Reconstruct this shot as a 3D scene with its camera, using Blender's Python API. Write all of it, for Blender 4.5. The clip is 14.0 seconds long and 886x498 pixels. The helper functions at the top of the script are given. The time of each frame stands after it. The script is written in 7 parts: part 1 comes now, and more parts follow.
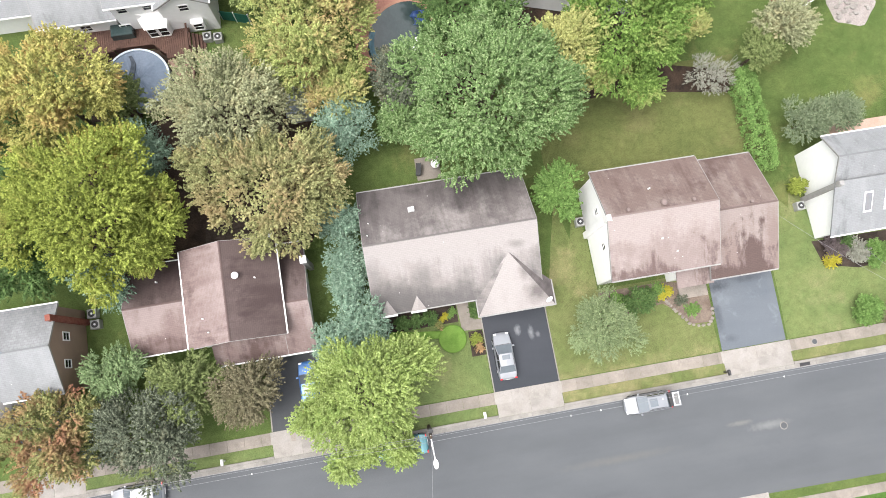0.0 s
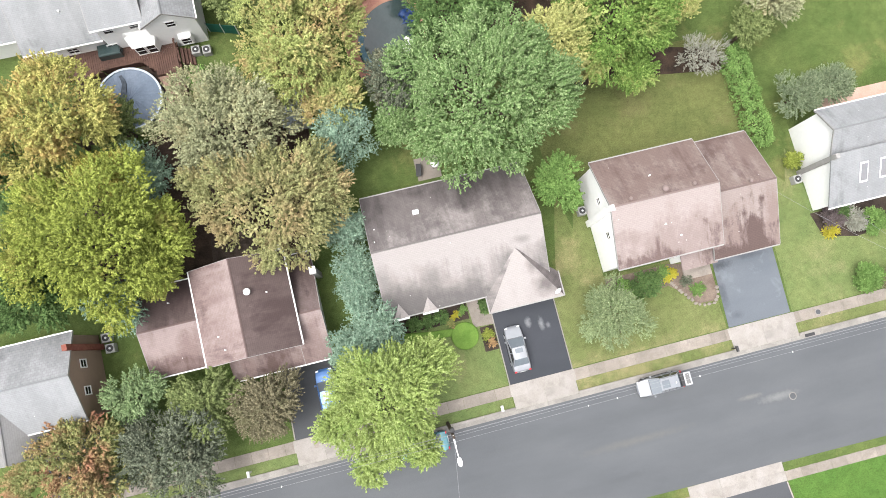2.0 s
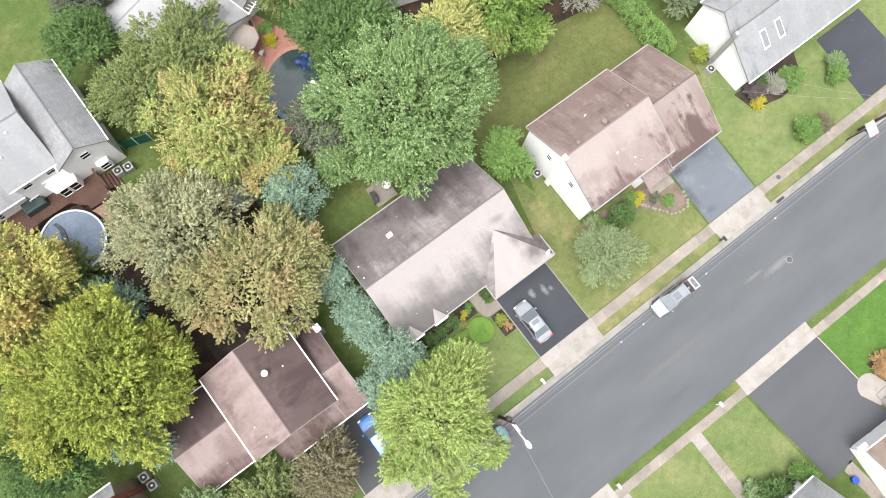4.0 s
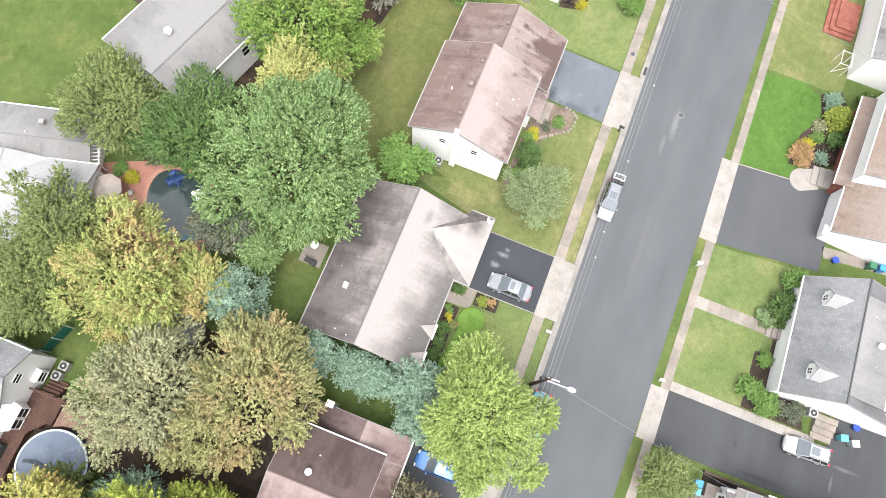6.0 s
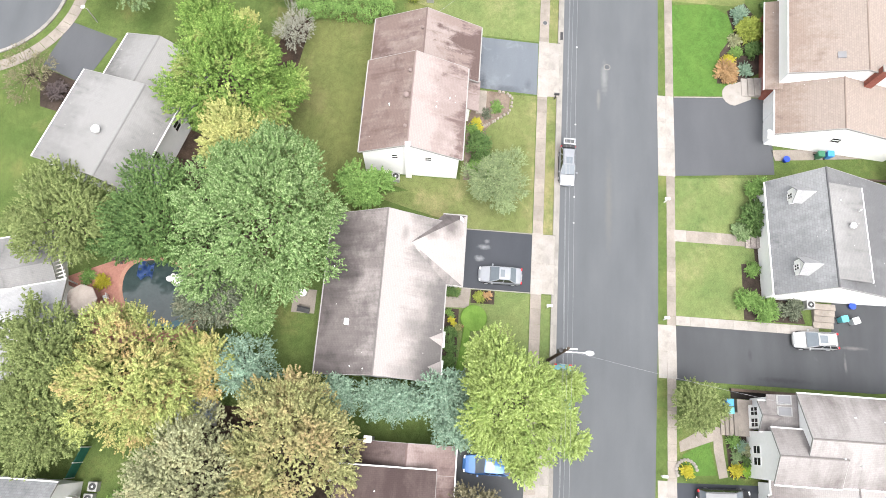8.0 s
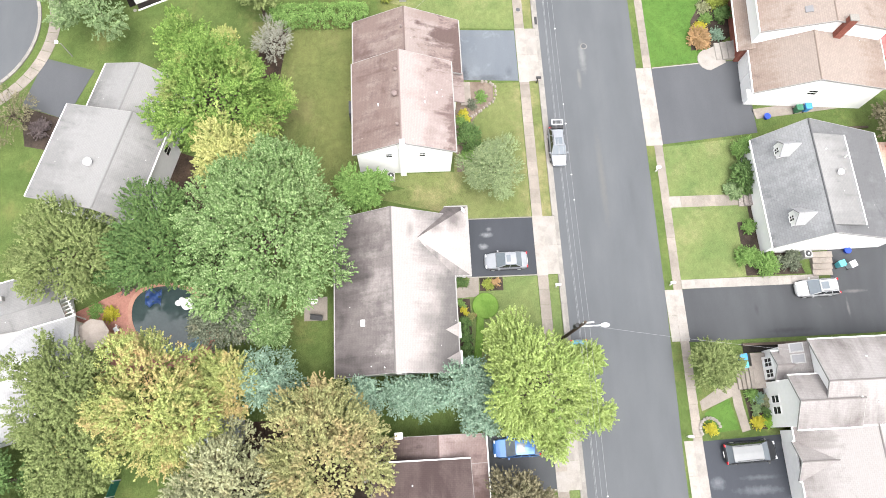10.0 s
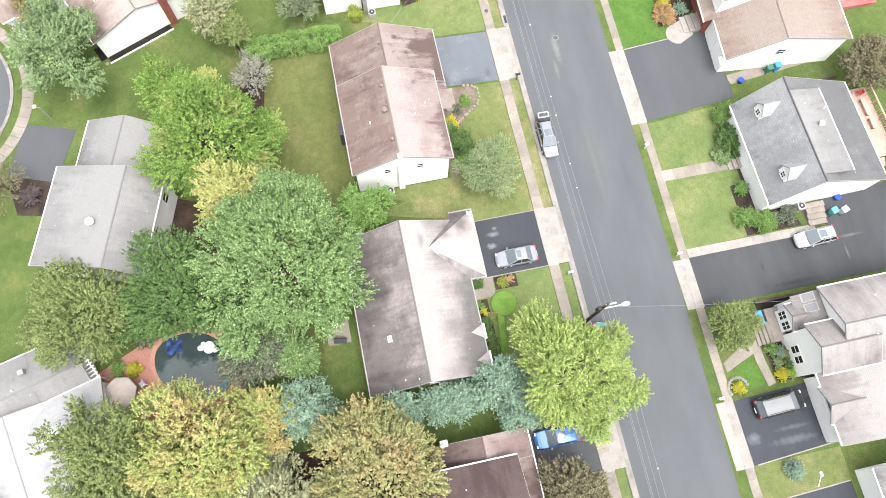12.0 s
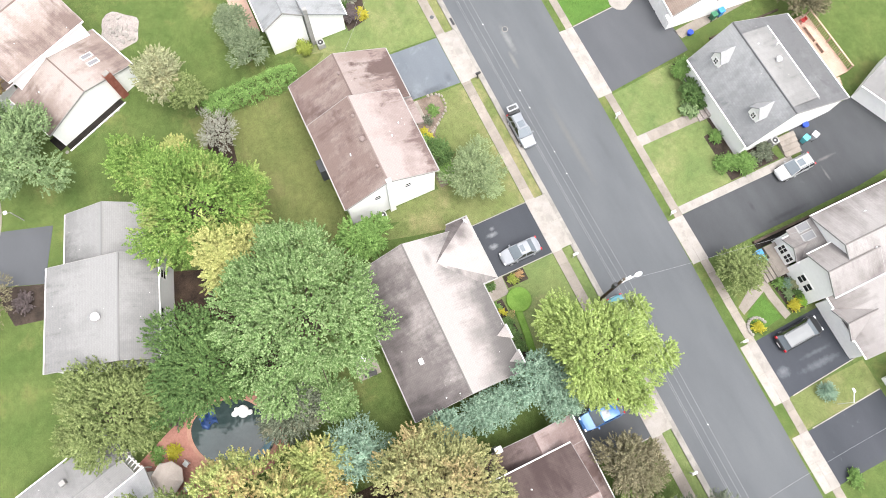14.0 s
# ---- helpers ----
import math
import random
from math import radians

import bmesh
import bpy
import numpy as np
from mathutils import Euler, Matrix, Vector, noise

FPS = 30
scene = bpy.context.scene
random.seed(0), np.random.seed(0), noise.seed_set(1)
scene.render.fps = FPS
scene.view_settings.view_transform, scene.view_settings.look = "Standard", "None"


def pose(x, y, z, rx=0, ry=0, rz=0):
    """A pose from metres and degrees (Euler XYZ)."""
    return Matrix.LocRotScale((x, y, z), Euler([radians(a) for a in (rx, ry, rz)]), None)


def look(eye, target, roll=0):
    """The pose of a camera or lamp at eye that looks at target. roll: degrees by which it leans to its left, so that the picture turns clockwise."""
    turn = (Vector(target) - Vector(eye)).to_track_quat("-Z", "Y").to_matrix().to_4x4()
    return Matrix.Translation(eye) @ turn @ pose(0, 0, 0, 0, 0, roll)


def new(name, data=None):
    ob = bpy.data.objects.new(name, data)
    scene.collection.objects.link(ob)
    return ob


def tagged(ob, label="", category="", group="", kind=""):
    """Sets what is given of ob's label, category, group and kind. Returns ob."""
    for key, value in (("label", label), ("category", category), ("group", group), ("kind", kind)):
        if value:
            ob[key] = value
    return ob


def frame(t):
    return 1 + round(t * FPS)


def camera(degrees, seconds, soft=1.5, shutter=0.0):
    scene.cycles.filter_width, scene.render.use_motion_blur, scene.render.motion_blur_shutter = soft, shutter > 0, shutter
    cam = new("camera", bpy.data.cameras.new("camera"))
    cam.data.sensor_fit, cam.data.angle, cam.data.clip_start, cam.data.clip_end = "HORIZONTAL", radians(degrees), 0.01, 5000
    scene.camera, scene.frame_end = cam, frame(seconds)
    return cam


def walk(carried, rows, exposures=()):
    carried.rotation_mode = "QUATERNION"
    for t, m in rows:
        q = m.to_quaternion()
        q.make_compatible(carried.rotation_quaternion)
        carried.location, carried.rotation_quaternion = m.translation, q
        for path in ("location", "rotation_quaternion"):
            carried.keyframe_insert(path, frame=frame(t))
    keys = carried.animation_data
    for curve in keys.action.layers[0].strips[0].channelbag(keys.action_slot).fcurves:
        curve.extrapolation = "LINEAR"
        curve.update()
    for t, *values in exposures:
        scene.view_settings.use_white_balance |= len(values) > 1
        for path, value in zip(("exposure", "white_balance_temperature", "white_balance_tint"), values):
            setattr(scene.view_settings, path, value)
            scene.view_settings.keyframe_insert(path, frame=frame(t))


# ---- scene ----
cam = camera(67.7, 14.0, soft=0.9)
ROWS = [
    (0, -6.62, 3.548, 60.691, 9.973, -2.343, -9.821),
    (0.5, -6.814, 4.234, 60.764, 9.334, -2.576, -9.924),
    (1, -7.045, 4.864, 60.932, 8.649, -2.63, -10.778),
    (1.5, -7.337, 5.416, 61.196, 8.227, -2.598, -12.051),
    (2, -7.671, 5.887, 61.476, 8.03, -2.548, -14),
    (4.5, -11.852, 5.733, 61.876, 12.189, -3.045, -45.415),
    (5, -12.944, 6.213, 61.591, 13.349, -3.358, -53.873),
    (5.5, -13.529, 6.78, 61.589, 14.217, -3.258, -61.515),
    (6, -13.645, 7.409, 61.82, 14.674, -3.028, -68.58),
    (6.5, -13.607, 8.061, 62.055, 15.011, -2.755, -74.593),
    (7, -13.573, 8.641, 62.207, 15.297, -2.566, -79.255),
    (7.5, -13.753, 9.261, 62.338, 15.528, -2.35, -83.259),
    (8, -14.001, 9.645, 62.607, 15.74, -2.005, -85.941),
    (10.5, -15.118, 13.009, 63.019, 16.292, -1.964, -94.695),
    (11, -15.043, 13.934, 63.252, 16.481, -1.929, -96.726),
    (11.5, -14.899, 14.926, 63.443, 16.66, -1.866, -99.076),
    (12, -14.647, 15.87, 63.567, 16.847, -1.772, -101.918),
    (12.5, -14.15, 16.725, 63.646, 16.926, -1.652, -105.01),
    (13, -13.356, 17.435, 63.98, 16.68, -1.416, -108.149),
    (13.5, -12.459, 18.133, 64.217, 16.53, -1.181, -111.452),
    (14, -11.577, 18.862, 64.506, 16.32, -0.909, -115.263),
]
walk(cam, [(t, pose(x, y, z, rx, ry, rz)) for t, x, y, z, rx, ry, rz in ROWS], exposures=[(0.0, 1.41), (2.0, 1.42), (5.0, 1.53), (8.0, 1.65), (11.0, 1.7), (14.0, 1.65)])

# ---- world, sun, exposure ----
world = bpy.data.worlds.new("overcast_sky")
scene.world = world
world.use_nodes = True
wn = world.node_tree
for nd in list(wn.nodes):
    wn.nodes.remove(nd)
sky = wn.nodes.new("ShaderNodeTexSky")
sky.sky_type, sky.sun_disc = "NISHITA", False
sky.sun_elevation, sky.sun_rotation = radians(72), radians(255)
sky.air_density, sky.dust_density, sky.ozone_density = 1.0, 6.0, 1.0
sat = wn.nodes.new("ShaderNodeHueSaturation")
sat.inputs["Saturation"].default_value = 0.25
bg = wn.nodes.new("ShaderNodeBackground")
bg.inputs["Strength"].default_value = 0.15
wout = wn.nodes.new("ShaderNodeOutputWorld")
wn.links.new(sky.outputs[0], sat.inputs["Color"])
wn.links.new(sat.outputs[0], bg.inputs["Color"])
wn.links.new(bg.outputs[0], wout.inputs["Surface"])

sun_data = bpy.data.lights.new("sun", "SUN")
sun_data.energy, sun_data.angle, sun_data.color = 0.42, radians(40), (1.0, 0.985, 0.965)
sun = new("sun", sun_data)
sun.matrix_world = look((0, 0, 80), (80 * math.sin(radians(75)), 80 * math.cos(radians(75)), 80 - 80 * math.tan(radians(72))))


# ---- materials ----
def graph(name, rough=0.85, metal=0.0, spec=0.3):
    m = bpy.data.materials.new(name)
    m.use_nodes = True
    nt = m.node_tree
    b = nt.nodes["Principled BSDF"]
    b.inputs["Roughness"].default_value = rough
    b.inputs["Metallic"].default_value = metal
    b.inputs["Specular IOR Level"].default_value = spec
    return m, nt, b


def put(nt, kind, **inputs):
    nd = nt.nodes.new(kind)
    for k, v in inputs.items():
        sock = nd.inputs[k.replace("_", " ")]
        if isinstance(v, bpy.types.NodeSocket):
            nt.links.new(v, sock)
        else:
            sock.default_value = v
    return nd


def coords(nt, kind="Object", scale=(1, 1, 1), loc=(0, 0, 0)):
    tc = nt.nodes.new("ShaderNodeTexCoord")
    mp = put(nt, "ShaderNodeMapping", Vector=tc.outputs[kind])
    mp.inputs["Scale"].default_value = scale
    mp.inputs["Location"].default_value = loc
    return mp.outputs[0]


def noise_of(nt, vec, scale, detail=4.0, rough=0.55, distort=0.0):
    return put(nt, "ShaderNodeTexNoise", Vector=vec, Scale=scale, Detail=detail, Roughness=rough, Distortion=distort).outputs["Fac"]


def ramp(nt, fac, *stops):
    nd = put(nt, "ShaderNodeValToRGB", Fac=fac)
    e = nd.color_ramp.elements
    while len(e) < len(stops):
        e.new(0.5)
    for el, (p, c) in zip(e, stops):
        el.position = p
        el.color = (c, c, c, 1) if isinstance(c, (int, float)) else (*c, 1)
    return nd.outputs["Color"]


def blend(nt, fac, a, b, how="MIX"):
    nd = nt.nodes.new("ShaderNodeMix")
    nd.data_type, nd.blend_type = "RGBA", how
    for sock, v in ((nd.inputs[0], fac), (nd.inputs[6], a), (nd.inputs[7], b)):
        if isinstance(v, bpy.types.NodeSocket):
            nt.links.new(v, sock)
        elif isinstance(v, (int, float)):
            sock.default_value = v
        else:
            sock.default_value = (*v, 1)
    return nd.outputs[2]


def relief(nt, b, height, strength=0.4, dist=0.02):
    bp = put(nt, "ShaderNodeBump", Height=height, Strength=strength, Distance=dist)
    nt.links.new(bp.outputs[0], b.inputs["Normal"])


def mottled(name, c1, c2, big=0.4, fine=12.0, amount=0.35, rough=0.85, bump=0.3, metal=0.0, spec=0.15, detail=5.0, vary=0.0):
    """Two colours in large soft patches, with a fine grain on top."""
    m, nt, b = graph(name, rough, metal, spec)
    v = coords(nt)
    col = blend(nt, ramp(nt, noise_of(nt, v, big, detail), (0.35, 0.0), (0.65, 1.0)), c1, c2)
    g = ramp(nt, noise_of(nt, v, fine, 3.0, 0.7), (0.25, 1 - amount), (0.75, 1 + amount * 0.4))
    col = blend(nt, 1.0, col, g, "MULTIPLY")
    if vary:
        one = nt.nodes.new("ShaderNodeObjectInfo").outputs["Random"]
        col = blend(nt, 1.0, col, ramp(nt, one, (0.0, 1 - vary), (1.0, 1 + vary)), "MULTIPLY")
        dirt = ramp(nt, noise_of(nt, coords(nt, loc=(9, 4, 0)), 0.9, 6.0, 0.7), (0.5, 0.0), (0.72, 0.6))
        col = blend(nt, dirt, col, tuple(0.62 * k for k in c1))
    nt.links.new(col, b.inputs["Base Color"])
    if bump:
        relief(nt, b, noise_of(nt, v, fine * 1.7, 3.0), bump)
    return m


def shingles(name, base, pale, stain, stain_at=0.5, pale_at=0.5, course=0.16, tint=0.07, spec=0.12, rough=0.7, streak=0.18, shift=0.0, lines=0.13, run=5.5, rise=0.2, soft=0.06, spots=()):
    """Asphalt shingles: courses, tabs, pale weathering and dark algae that runs down the slope."""
    m, nt, b = graph(name, rough, 0.0, spec)
    v = coords(nt, "UV", loc=(shift, shift * 0.7, 0))
    br = nt.nodes.new("ShaderNodeTexBrick")
    nt.links.new(v, br.inputs["Vector"])
    for k, val in (("Scale", 1.0), ("Brick Width", 0.33), ("Row Height", course), ("Mortar Size", 0.018), ("Mortar Smooth", 0.6)):
        br.inputs[k].default_value = val
    br.inputs["Color1"].default_value = (1, 1, 1, 1)
    br.inputs["Color2"].default_value = (1 - tint, 1 - tint, 1 - tint, 1)
    br.inputs["Mortar"].default_value = (1 - lines - tint, 1 - lines - tint, 1 - lines - tint, 1)
    down = coords(nt, "UV", scale=(1.0, streak, 1.0), loc=(shift + 7.3, shift, 0))
    patch = noise_of(nt, v, 0.22, 6.0, 0.6, 0.4)
    streaks = noise_of(nt, down, 0.9, 5.0, 0.62)
    ragged = noise_of(nt, v, 2.6, 5.0, 0.75)
    mask = blend(nt, 0.45, patch, streaks)
    mask = blend(nt, 0.22, mask, ragged)
    sep = put(nt, "ShaderNodeSeparateXYZ", Vector=coords(nt, "UV"))
    tilt = nt.nodes.new("ShaderNodeMath")
    tilt.operation = "MULTIPLY_ADD"
    nt.links.new(sep.outputs["Y"], tilt.inputs[0])
    tilt.inputs[1].default_value, tilt.inputs[2].default_value = -rise / run, rise / 2

    def lean(fac):
        ad = nt.nodes.new("ShaderNodeMath")
        ad.operation = "ADD"
        nt.links.new(fac, ad.inputs[0])
        nt.links.new(tilt.outputs[0], ad.inputs[1])
        return ad.outputs[0]

    mask = lean(mask)
    col = blend(nt, ramp(nt, mask, (pale_at - 0.07, 1.0), (pale_at + 0.05, 0.0)), base, pale)
    far = noise_of(nt, coords(nt, "UV", loc=(31 + shift, 11, 0)), 0.25, 6.0, 0.62, 0.5)
    far = blend(nt, 0.35, far, noise_of(nt, down, 1.3, 5.0, 0.7))
    far = lean(far)
    col = blend(nt, ramp(nt, far, (stain_at - soft, 0.0), (stain_at + soft, 1.0)), col, stain)
    for u0, v0, ru, rv, k in spots:
        at = coords(nt, "UV", scale=(0.5 / ru, 0.5 / rv, 0.0), loc=(-0.5 * u0 / ru, -0.5 * v0 / rv, 0))
        ln = put(nt, "ShaderNodeVectorMath", Vector=at)
        ln.operation = "LENGTH"
        ad = nt.nodes.new("ShaderNodeMath")
        ad.operation = "MULTIPLY_ADD"
        nt.links.new(noise_of(nt, v, 1.1, 6.0, 0.7), ad.inputs[0])
        ad.inputs[1].default_value = 0.6
        nt.links.new(ln.outputs["Value"], ad.inputs[2])
        f = ramp(nt, ad.outputs[0], (0.4, k), (0.85, 0.0))
        col = blend(nt, f, col, stain)
    grain = ramp(nt, noise_of(nt, v, 30.0, 2.0, 0.7), (0.2, 0.85), (0.8, 1.06))
    col = blend(nt, 1.0, col, grain, "MULTIPLY")
    col = blend(nt, 0.8, col, br.outputs["Color"], "MULTIPLY")
    vo = put(nt, "ShaderNodeTexVoronoi", Vector=v, Scale=1.3)
    fleck = ramp(nt, vo.outputs["Distance"], (0.045, 1.0), (0.07, 0.0))
    few = ramp(nt, noise_of(nt, v, 0.5, 2.0), (0.54, 0.0), (0.6, 1.0))
    col = blend(nt, blend(nt, 1.0, fleck, few, "MULTIPLY"), col, (0.5, 0.49, 0.47))
    nt.links.new(col, b.inputs["Base Color"])
    relief(nt, b, br.outputs["Color"], 0.5, 0.02)
    return m


def foliage(name, dark, mid, light, odd=None, odd_at=0.62, patch=0.35):
    """Leaves: hue drifts through the crown and from leaf to leaf; light passes partly through."""
    m = bpy.data.materials.new(name)
    m.use_nodes = True
    nt = m.node_tree
    nt.nodes.remove(nt.nodes["Principled BSDF"])
    v = coords(nt)
    geo = nt.nodes.new("ShaderNodeNewGeometry")
    rnd = geo.outputs["Random Per Island"]
    mid = tuple(m_ * 0.88 for m_ in mid)
    lo = tuple(m_ + (d_ - m_) * 0.5 for d_, m_ in zip(dark, mid))
    hi = tuple(m_ + (l_ * 0.95 - m_) * 0.5 for l_, m_ in zip(light, mid))
    col = ramp(nt, rnd, (0.0, lo), (0.45, mid), (1.0, hi))
    drift = ramp(nt, noise_of(nt, v, patch * 1.9, 3.0), (0.35, 0.85), (0.65, 1.15))
    col = blend(nt, 1.0, col, drift, "MULTIPLY")
    tuft = ramp(nt, noise_of(nt, v, 1.7, 2.0), (0.3, 0.85), (0.7, 1.15))
    col = blend(nt, 1.0, col, tuft, "MULTIPLY")
    if odd:
        pick = ramp(nt, noise_of(nt, v, patch, 4.0, 0.6), (odd_at - 0.1, 0.0), (odd_at + 0.12, 1.0))
        col = blend(nt, pick, col, tuple(o_ * 0.9 for o_ in odd))
        shade = ramp(nt, rnd, (0.0, 0.85), (1.0, 1.12))
        col = blend(nt, 1.0, col, shade, "MULTIPLY")
    d = put(nt, "ShaderNodeBsdfDiffuse", Color=col)
    tr = put(nt, "ShaderNodeBsdfTranslucent", Color=col)
    gl = put(nt, "ShaderNodeBsdfGlossy", Roughness=0.45)
    gl.inputs["Color"].default_value = (1, 1, 1, 1)
    mx = put(nt, "ShaderNodeMixShader", Fac=0.08)
    nt.links.new(d.outputs[0], mx.inputs[1])
    nt.links.new(tr.outputs[0], mx.inputs[2])
    m2 = put(nt, "ShaderNodeMixShader", Fac=0.006)
    nt.links.new(mx.outputs[0], m2.inputs[1])
    nt.links.new(gl.outputs[0], m2.inputs[2])
    nt.links.new(m2.outputs[0], nt.nodes["Material Output"].inputs["Surface"])
    return m


def plain(name, c, rough=0.5, metal=0.0, spec=0.5, grime=0.12):
    m, nt, b = graph(name, rough, metal, spec)
    v = coords(nt)
    g = ramp(nt, noise_of(nt, v, 3.0, 5.0), (0.3, 1 - grime), (0.7, 1.0))
    nt.links.new(blend(nt, 1.0, c, g, "MULTIPLY"), b.inputs["Base Color"])
    return m


def grass(name, c1, c2, dry, dry_at=0.6, soil_at=0.9):
    m, nt, b = graph(name, 0.95, 0, 0.03)
    v = coords(nt)
    col = blend(nt, ramp(nt, noise_of(nt, v, 0.28, 5.0, 0.6), (0.35, 0.0), (0.66, 1.0)), c1, c2)
    col = blend(nt, ramp(nt, noise_of(nt, coords(nt, loc=(40, 9, 0)), 0.2, 6.0, 0.65), (dry_at - 0.06, 0.0), (dry_at + 0.14, 1.0)), col, dry)
    g = ramp(nt, noise_of(nt, v, 1.4, 8.0, 0.9), (0.3, 0.68), (0.7, 1.28))
    col = blend(nt, 1.0, col, g, "MULTIPLY")
    g2 = ramp(nt, noise_of(nt, v, 11.0, 4.0, 0.85), (0.28, 0.5), (0.5, 1.0), (0.74, 1.35))
    nt.links.new(blend(nt, 1.0, col, g2, "MULTIPLY"), b.inputs["Base Color"])
    relief(nt, b, noise_of(nt, v, 16.0, 4.0, 0.8), 0.8, 0.06)
    return m


def stain(nt, x, y, rx, ry):
    """A ragged oval mask round a place on the ground."""
    tc = coords(nt, scale=(0.5 / rx, 0.5 / ry, 0.0), loc=(-0.5 * x / rx, -0.5 * y / ry, 0))
    ln = put(nt, "ShaderNodeVectorMath", Vector=tc)
    ln.operation = "LENGTH"
    ad = nt.nodes.new("ShaderNodeMath")
    ad.operation = "MULTIPLY_ADD"
    nt.links.new(noise_of(nt, coords(nt), 2.2, 6.0, 0.72), ad.inputs[0])
    ad.inputs[1].default_value = 0.7
    nt.links.new(ln.outputs["Value"], ad.inputs[2])
    return ramp(nt, ad.outputs[0], (0.42, 1.0), (0.8, 0.0))


def asphalt(name, c1, c2, pale, pale_at=0.64, rough=0.8, spec=0.2, cracks=0.0, lanes=0.0, stains=()):
    m, nt, b = graph(name, rough, 0, spec)
    v = coords(nt)
    col = blend(nt, ramp(nt, noise_of(nt, coords(nt, scale=(0.35, 1, 1)), 0.3, 4.0), (0.3, 0.0), (0.7, 1.0)), c1, c2)
    col = blend(nt, ramp(nt, noise_of(nt, coords(nt, loc=(5, 3, 0)), 0.55, 6.0, 0.7, 0.3), (pale_at, 0.0), (pale_at + 0.12, 0.7)), col, pale)
    if lanes:
        ln = noise_of(nt, coords(nt, scale=(0.02, 0.55, 1), loc=(3, 1.7, 0)), 1.0, 4.0, 0.6)
        col = blend(nt, 1.0, col, ramp(nt, ln, (0.35, 1 - lanes), (0.65, 1 + lanes)), "MULTIPLY")
    for x, y, rx, ry, c, k in stains:
        f = stain(nt, x, y, rx, ry)
        col = blend(nt, blend(nt, 1.0, f, (k, k, k), "MULTIPLY"), col, c)
    g = ramp(nt, noise_of(nt, v, 45.0, 2.0, 0.8), (0.2, 0.8), (0.8, 1.15))
    col = blend(nt, 1.0, col, g, "MULTIPLY")
    if cracks:
        vo = put(nt, "ShaderNodeTexVoronoi", Vector=blend(nt, 0.12, v, put(nt, "ShaderNodeTexNoise", Vector=v, Scale=1.2).outputs["Color"], "ADD"), Scale=cracks)
        vo.feature = "DISTANCE_TO_EDGE"
        col = blend(nt, ramp(nt, vo.outputs["Distance"], (0.0, 1.0), (0.012, 0.0)), col, (0.03, 0.03, 0.032))
    nt.links.new(col, b.inputs["Base Color"])
    relief(nt, b, noise_of(nt, v, 60.0, 2.0), 0.15, 0.01)
    return m


M = {}
M["grass"] = grass("grass_yard", (0.07, 0.105, 0.032), (0.1, 0.132, 0.043), (0.16, 0.16, 0.063), 0.62)
M["lawn_green"] = grass("grass_watered", (0.065, 0.13, 0.03), (0.085, 0.152, 0.036), (0.128, 0.16, 0.05), 0.75)
M["lawn_dry"] = grass("grass_dry", (0.112, 0.138, 0.05), (0.15, 0.165, 0.068), (0.23, 0.205, 0.105), 0.56)
M["lawn_mid"] = grass("grass_front", (0.108, 0.15, 0.055), (0.15, 0.178, 0.07), (0.212, 0.206, 0.102), 0.6)
M["lawn_back"] = grass("grass_back", (0.1, 0.118, 0.042), (0.122, 0.134, 0.05), (0.155, 0.15, 0.066), 0.6)
M["road"] = asphalt("road_asphalt", (0.082, 0.087, 0.094), (0.1, 0.105, 0.112), (0.15, 0.153, 0.158), 0.74, lanes=0.03, stains=((24.2, -7.2, 2.6, 0.5, (0.2, 0.2, 0.2), 0.6), (21.6, -6.6, 1.6, 0.3, (0.17, 0.165, 0.155), 0.6), (10.0, -7.7, 7.0, 0.5, (0.13, 0.127, 0.118), 0.5), (8.2, -10.6, 3.0, 0.4, (0.075, 0.079, 0.086), 0.6)))
M["drive_dark"] = asphalt("driveway_sealed", (0.037, 0.041, 0.048), (0.051, 0.054, 0.063), (0.136, 0.139, 0.146), 0.63)
M["drive_scuffed"] = asphalt("driveway_scuffed", (0.037, 0.041, 0.048), (0.051, 0.054, 0.063), (0.09, 0.092, 0.1), 0.7, stains=((3.1, 5.1, 0.4, 0.7, (0.2, 0.205, 0.215), 0.75), (4.3, 4.7, 0.35, 0.9, (0.2, 0.205, 0.215), 0.7), (4.9, 4.4, 0.3, 0.4, (0.18, 0.18, 0.19), 0.6)))
# the bluish streaks are the sealed surface's sheen, painted as pale marks
M["drive_sheen"] = asphalt("driveway_sheen_streaks", (0.034, 0.038, 0.046), (0.048, 0.052, 0.062), (0.07, 0.074, 0.084), 0.66, stains=((-20.2, -14.8, 0.7, 0.9, (0.13, 0.137, 0.15), 0.8), (-21.0, -18.6, 0.5, 3.0, (0.1, 0.106, 0.118), 0.8), (-19.9, -18.8, 0.3, 2.4, (0.09, 0.096, 0.106), 0.7), (-17.2, -21.6, 0.5, 1.2, (0.09, 0.09, 0.095), 0.6)))
M["drive_wet"] = asphalt("driveway_worn", (0.105, 0.118, 0.136), (0.13, 0.142, 0.16), (0.165, 0.18, 0.2), 0.58, stains=((22.4, 5.9, 1.6, 0.7, (0.05, 0.055, 0.063), 0.8), (21.9, 3.2, 0.6, 2.2, (0.06, 0.066, 0.075), 0.7), (25.6, 6.2, 2.0, 0.5, (0.07, 0.076, 0.086), 0.7), (22.6, 1.0, 0.9, 0.5, (0.07, 0.076, 0.086), 0.6)))
M["drive_mid"] = asphalt("driveway_grey", (0.068, 0.071, 0.078), (0.082, 0.085, 0.092), (0.136, 0.136, 0.136), 0.72)
M["drive_old"] = asphalt("driveway_old", (0.052, 0.055, 0.06), (0.076, 0.079, 0.084), (0.13, 0.13, 0.13), 0.6)
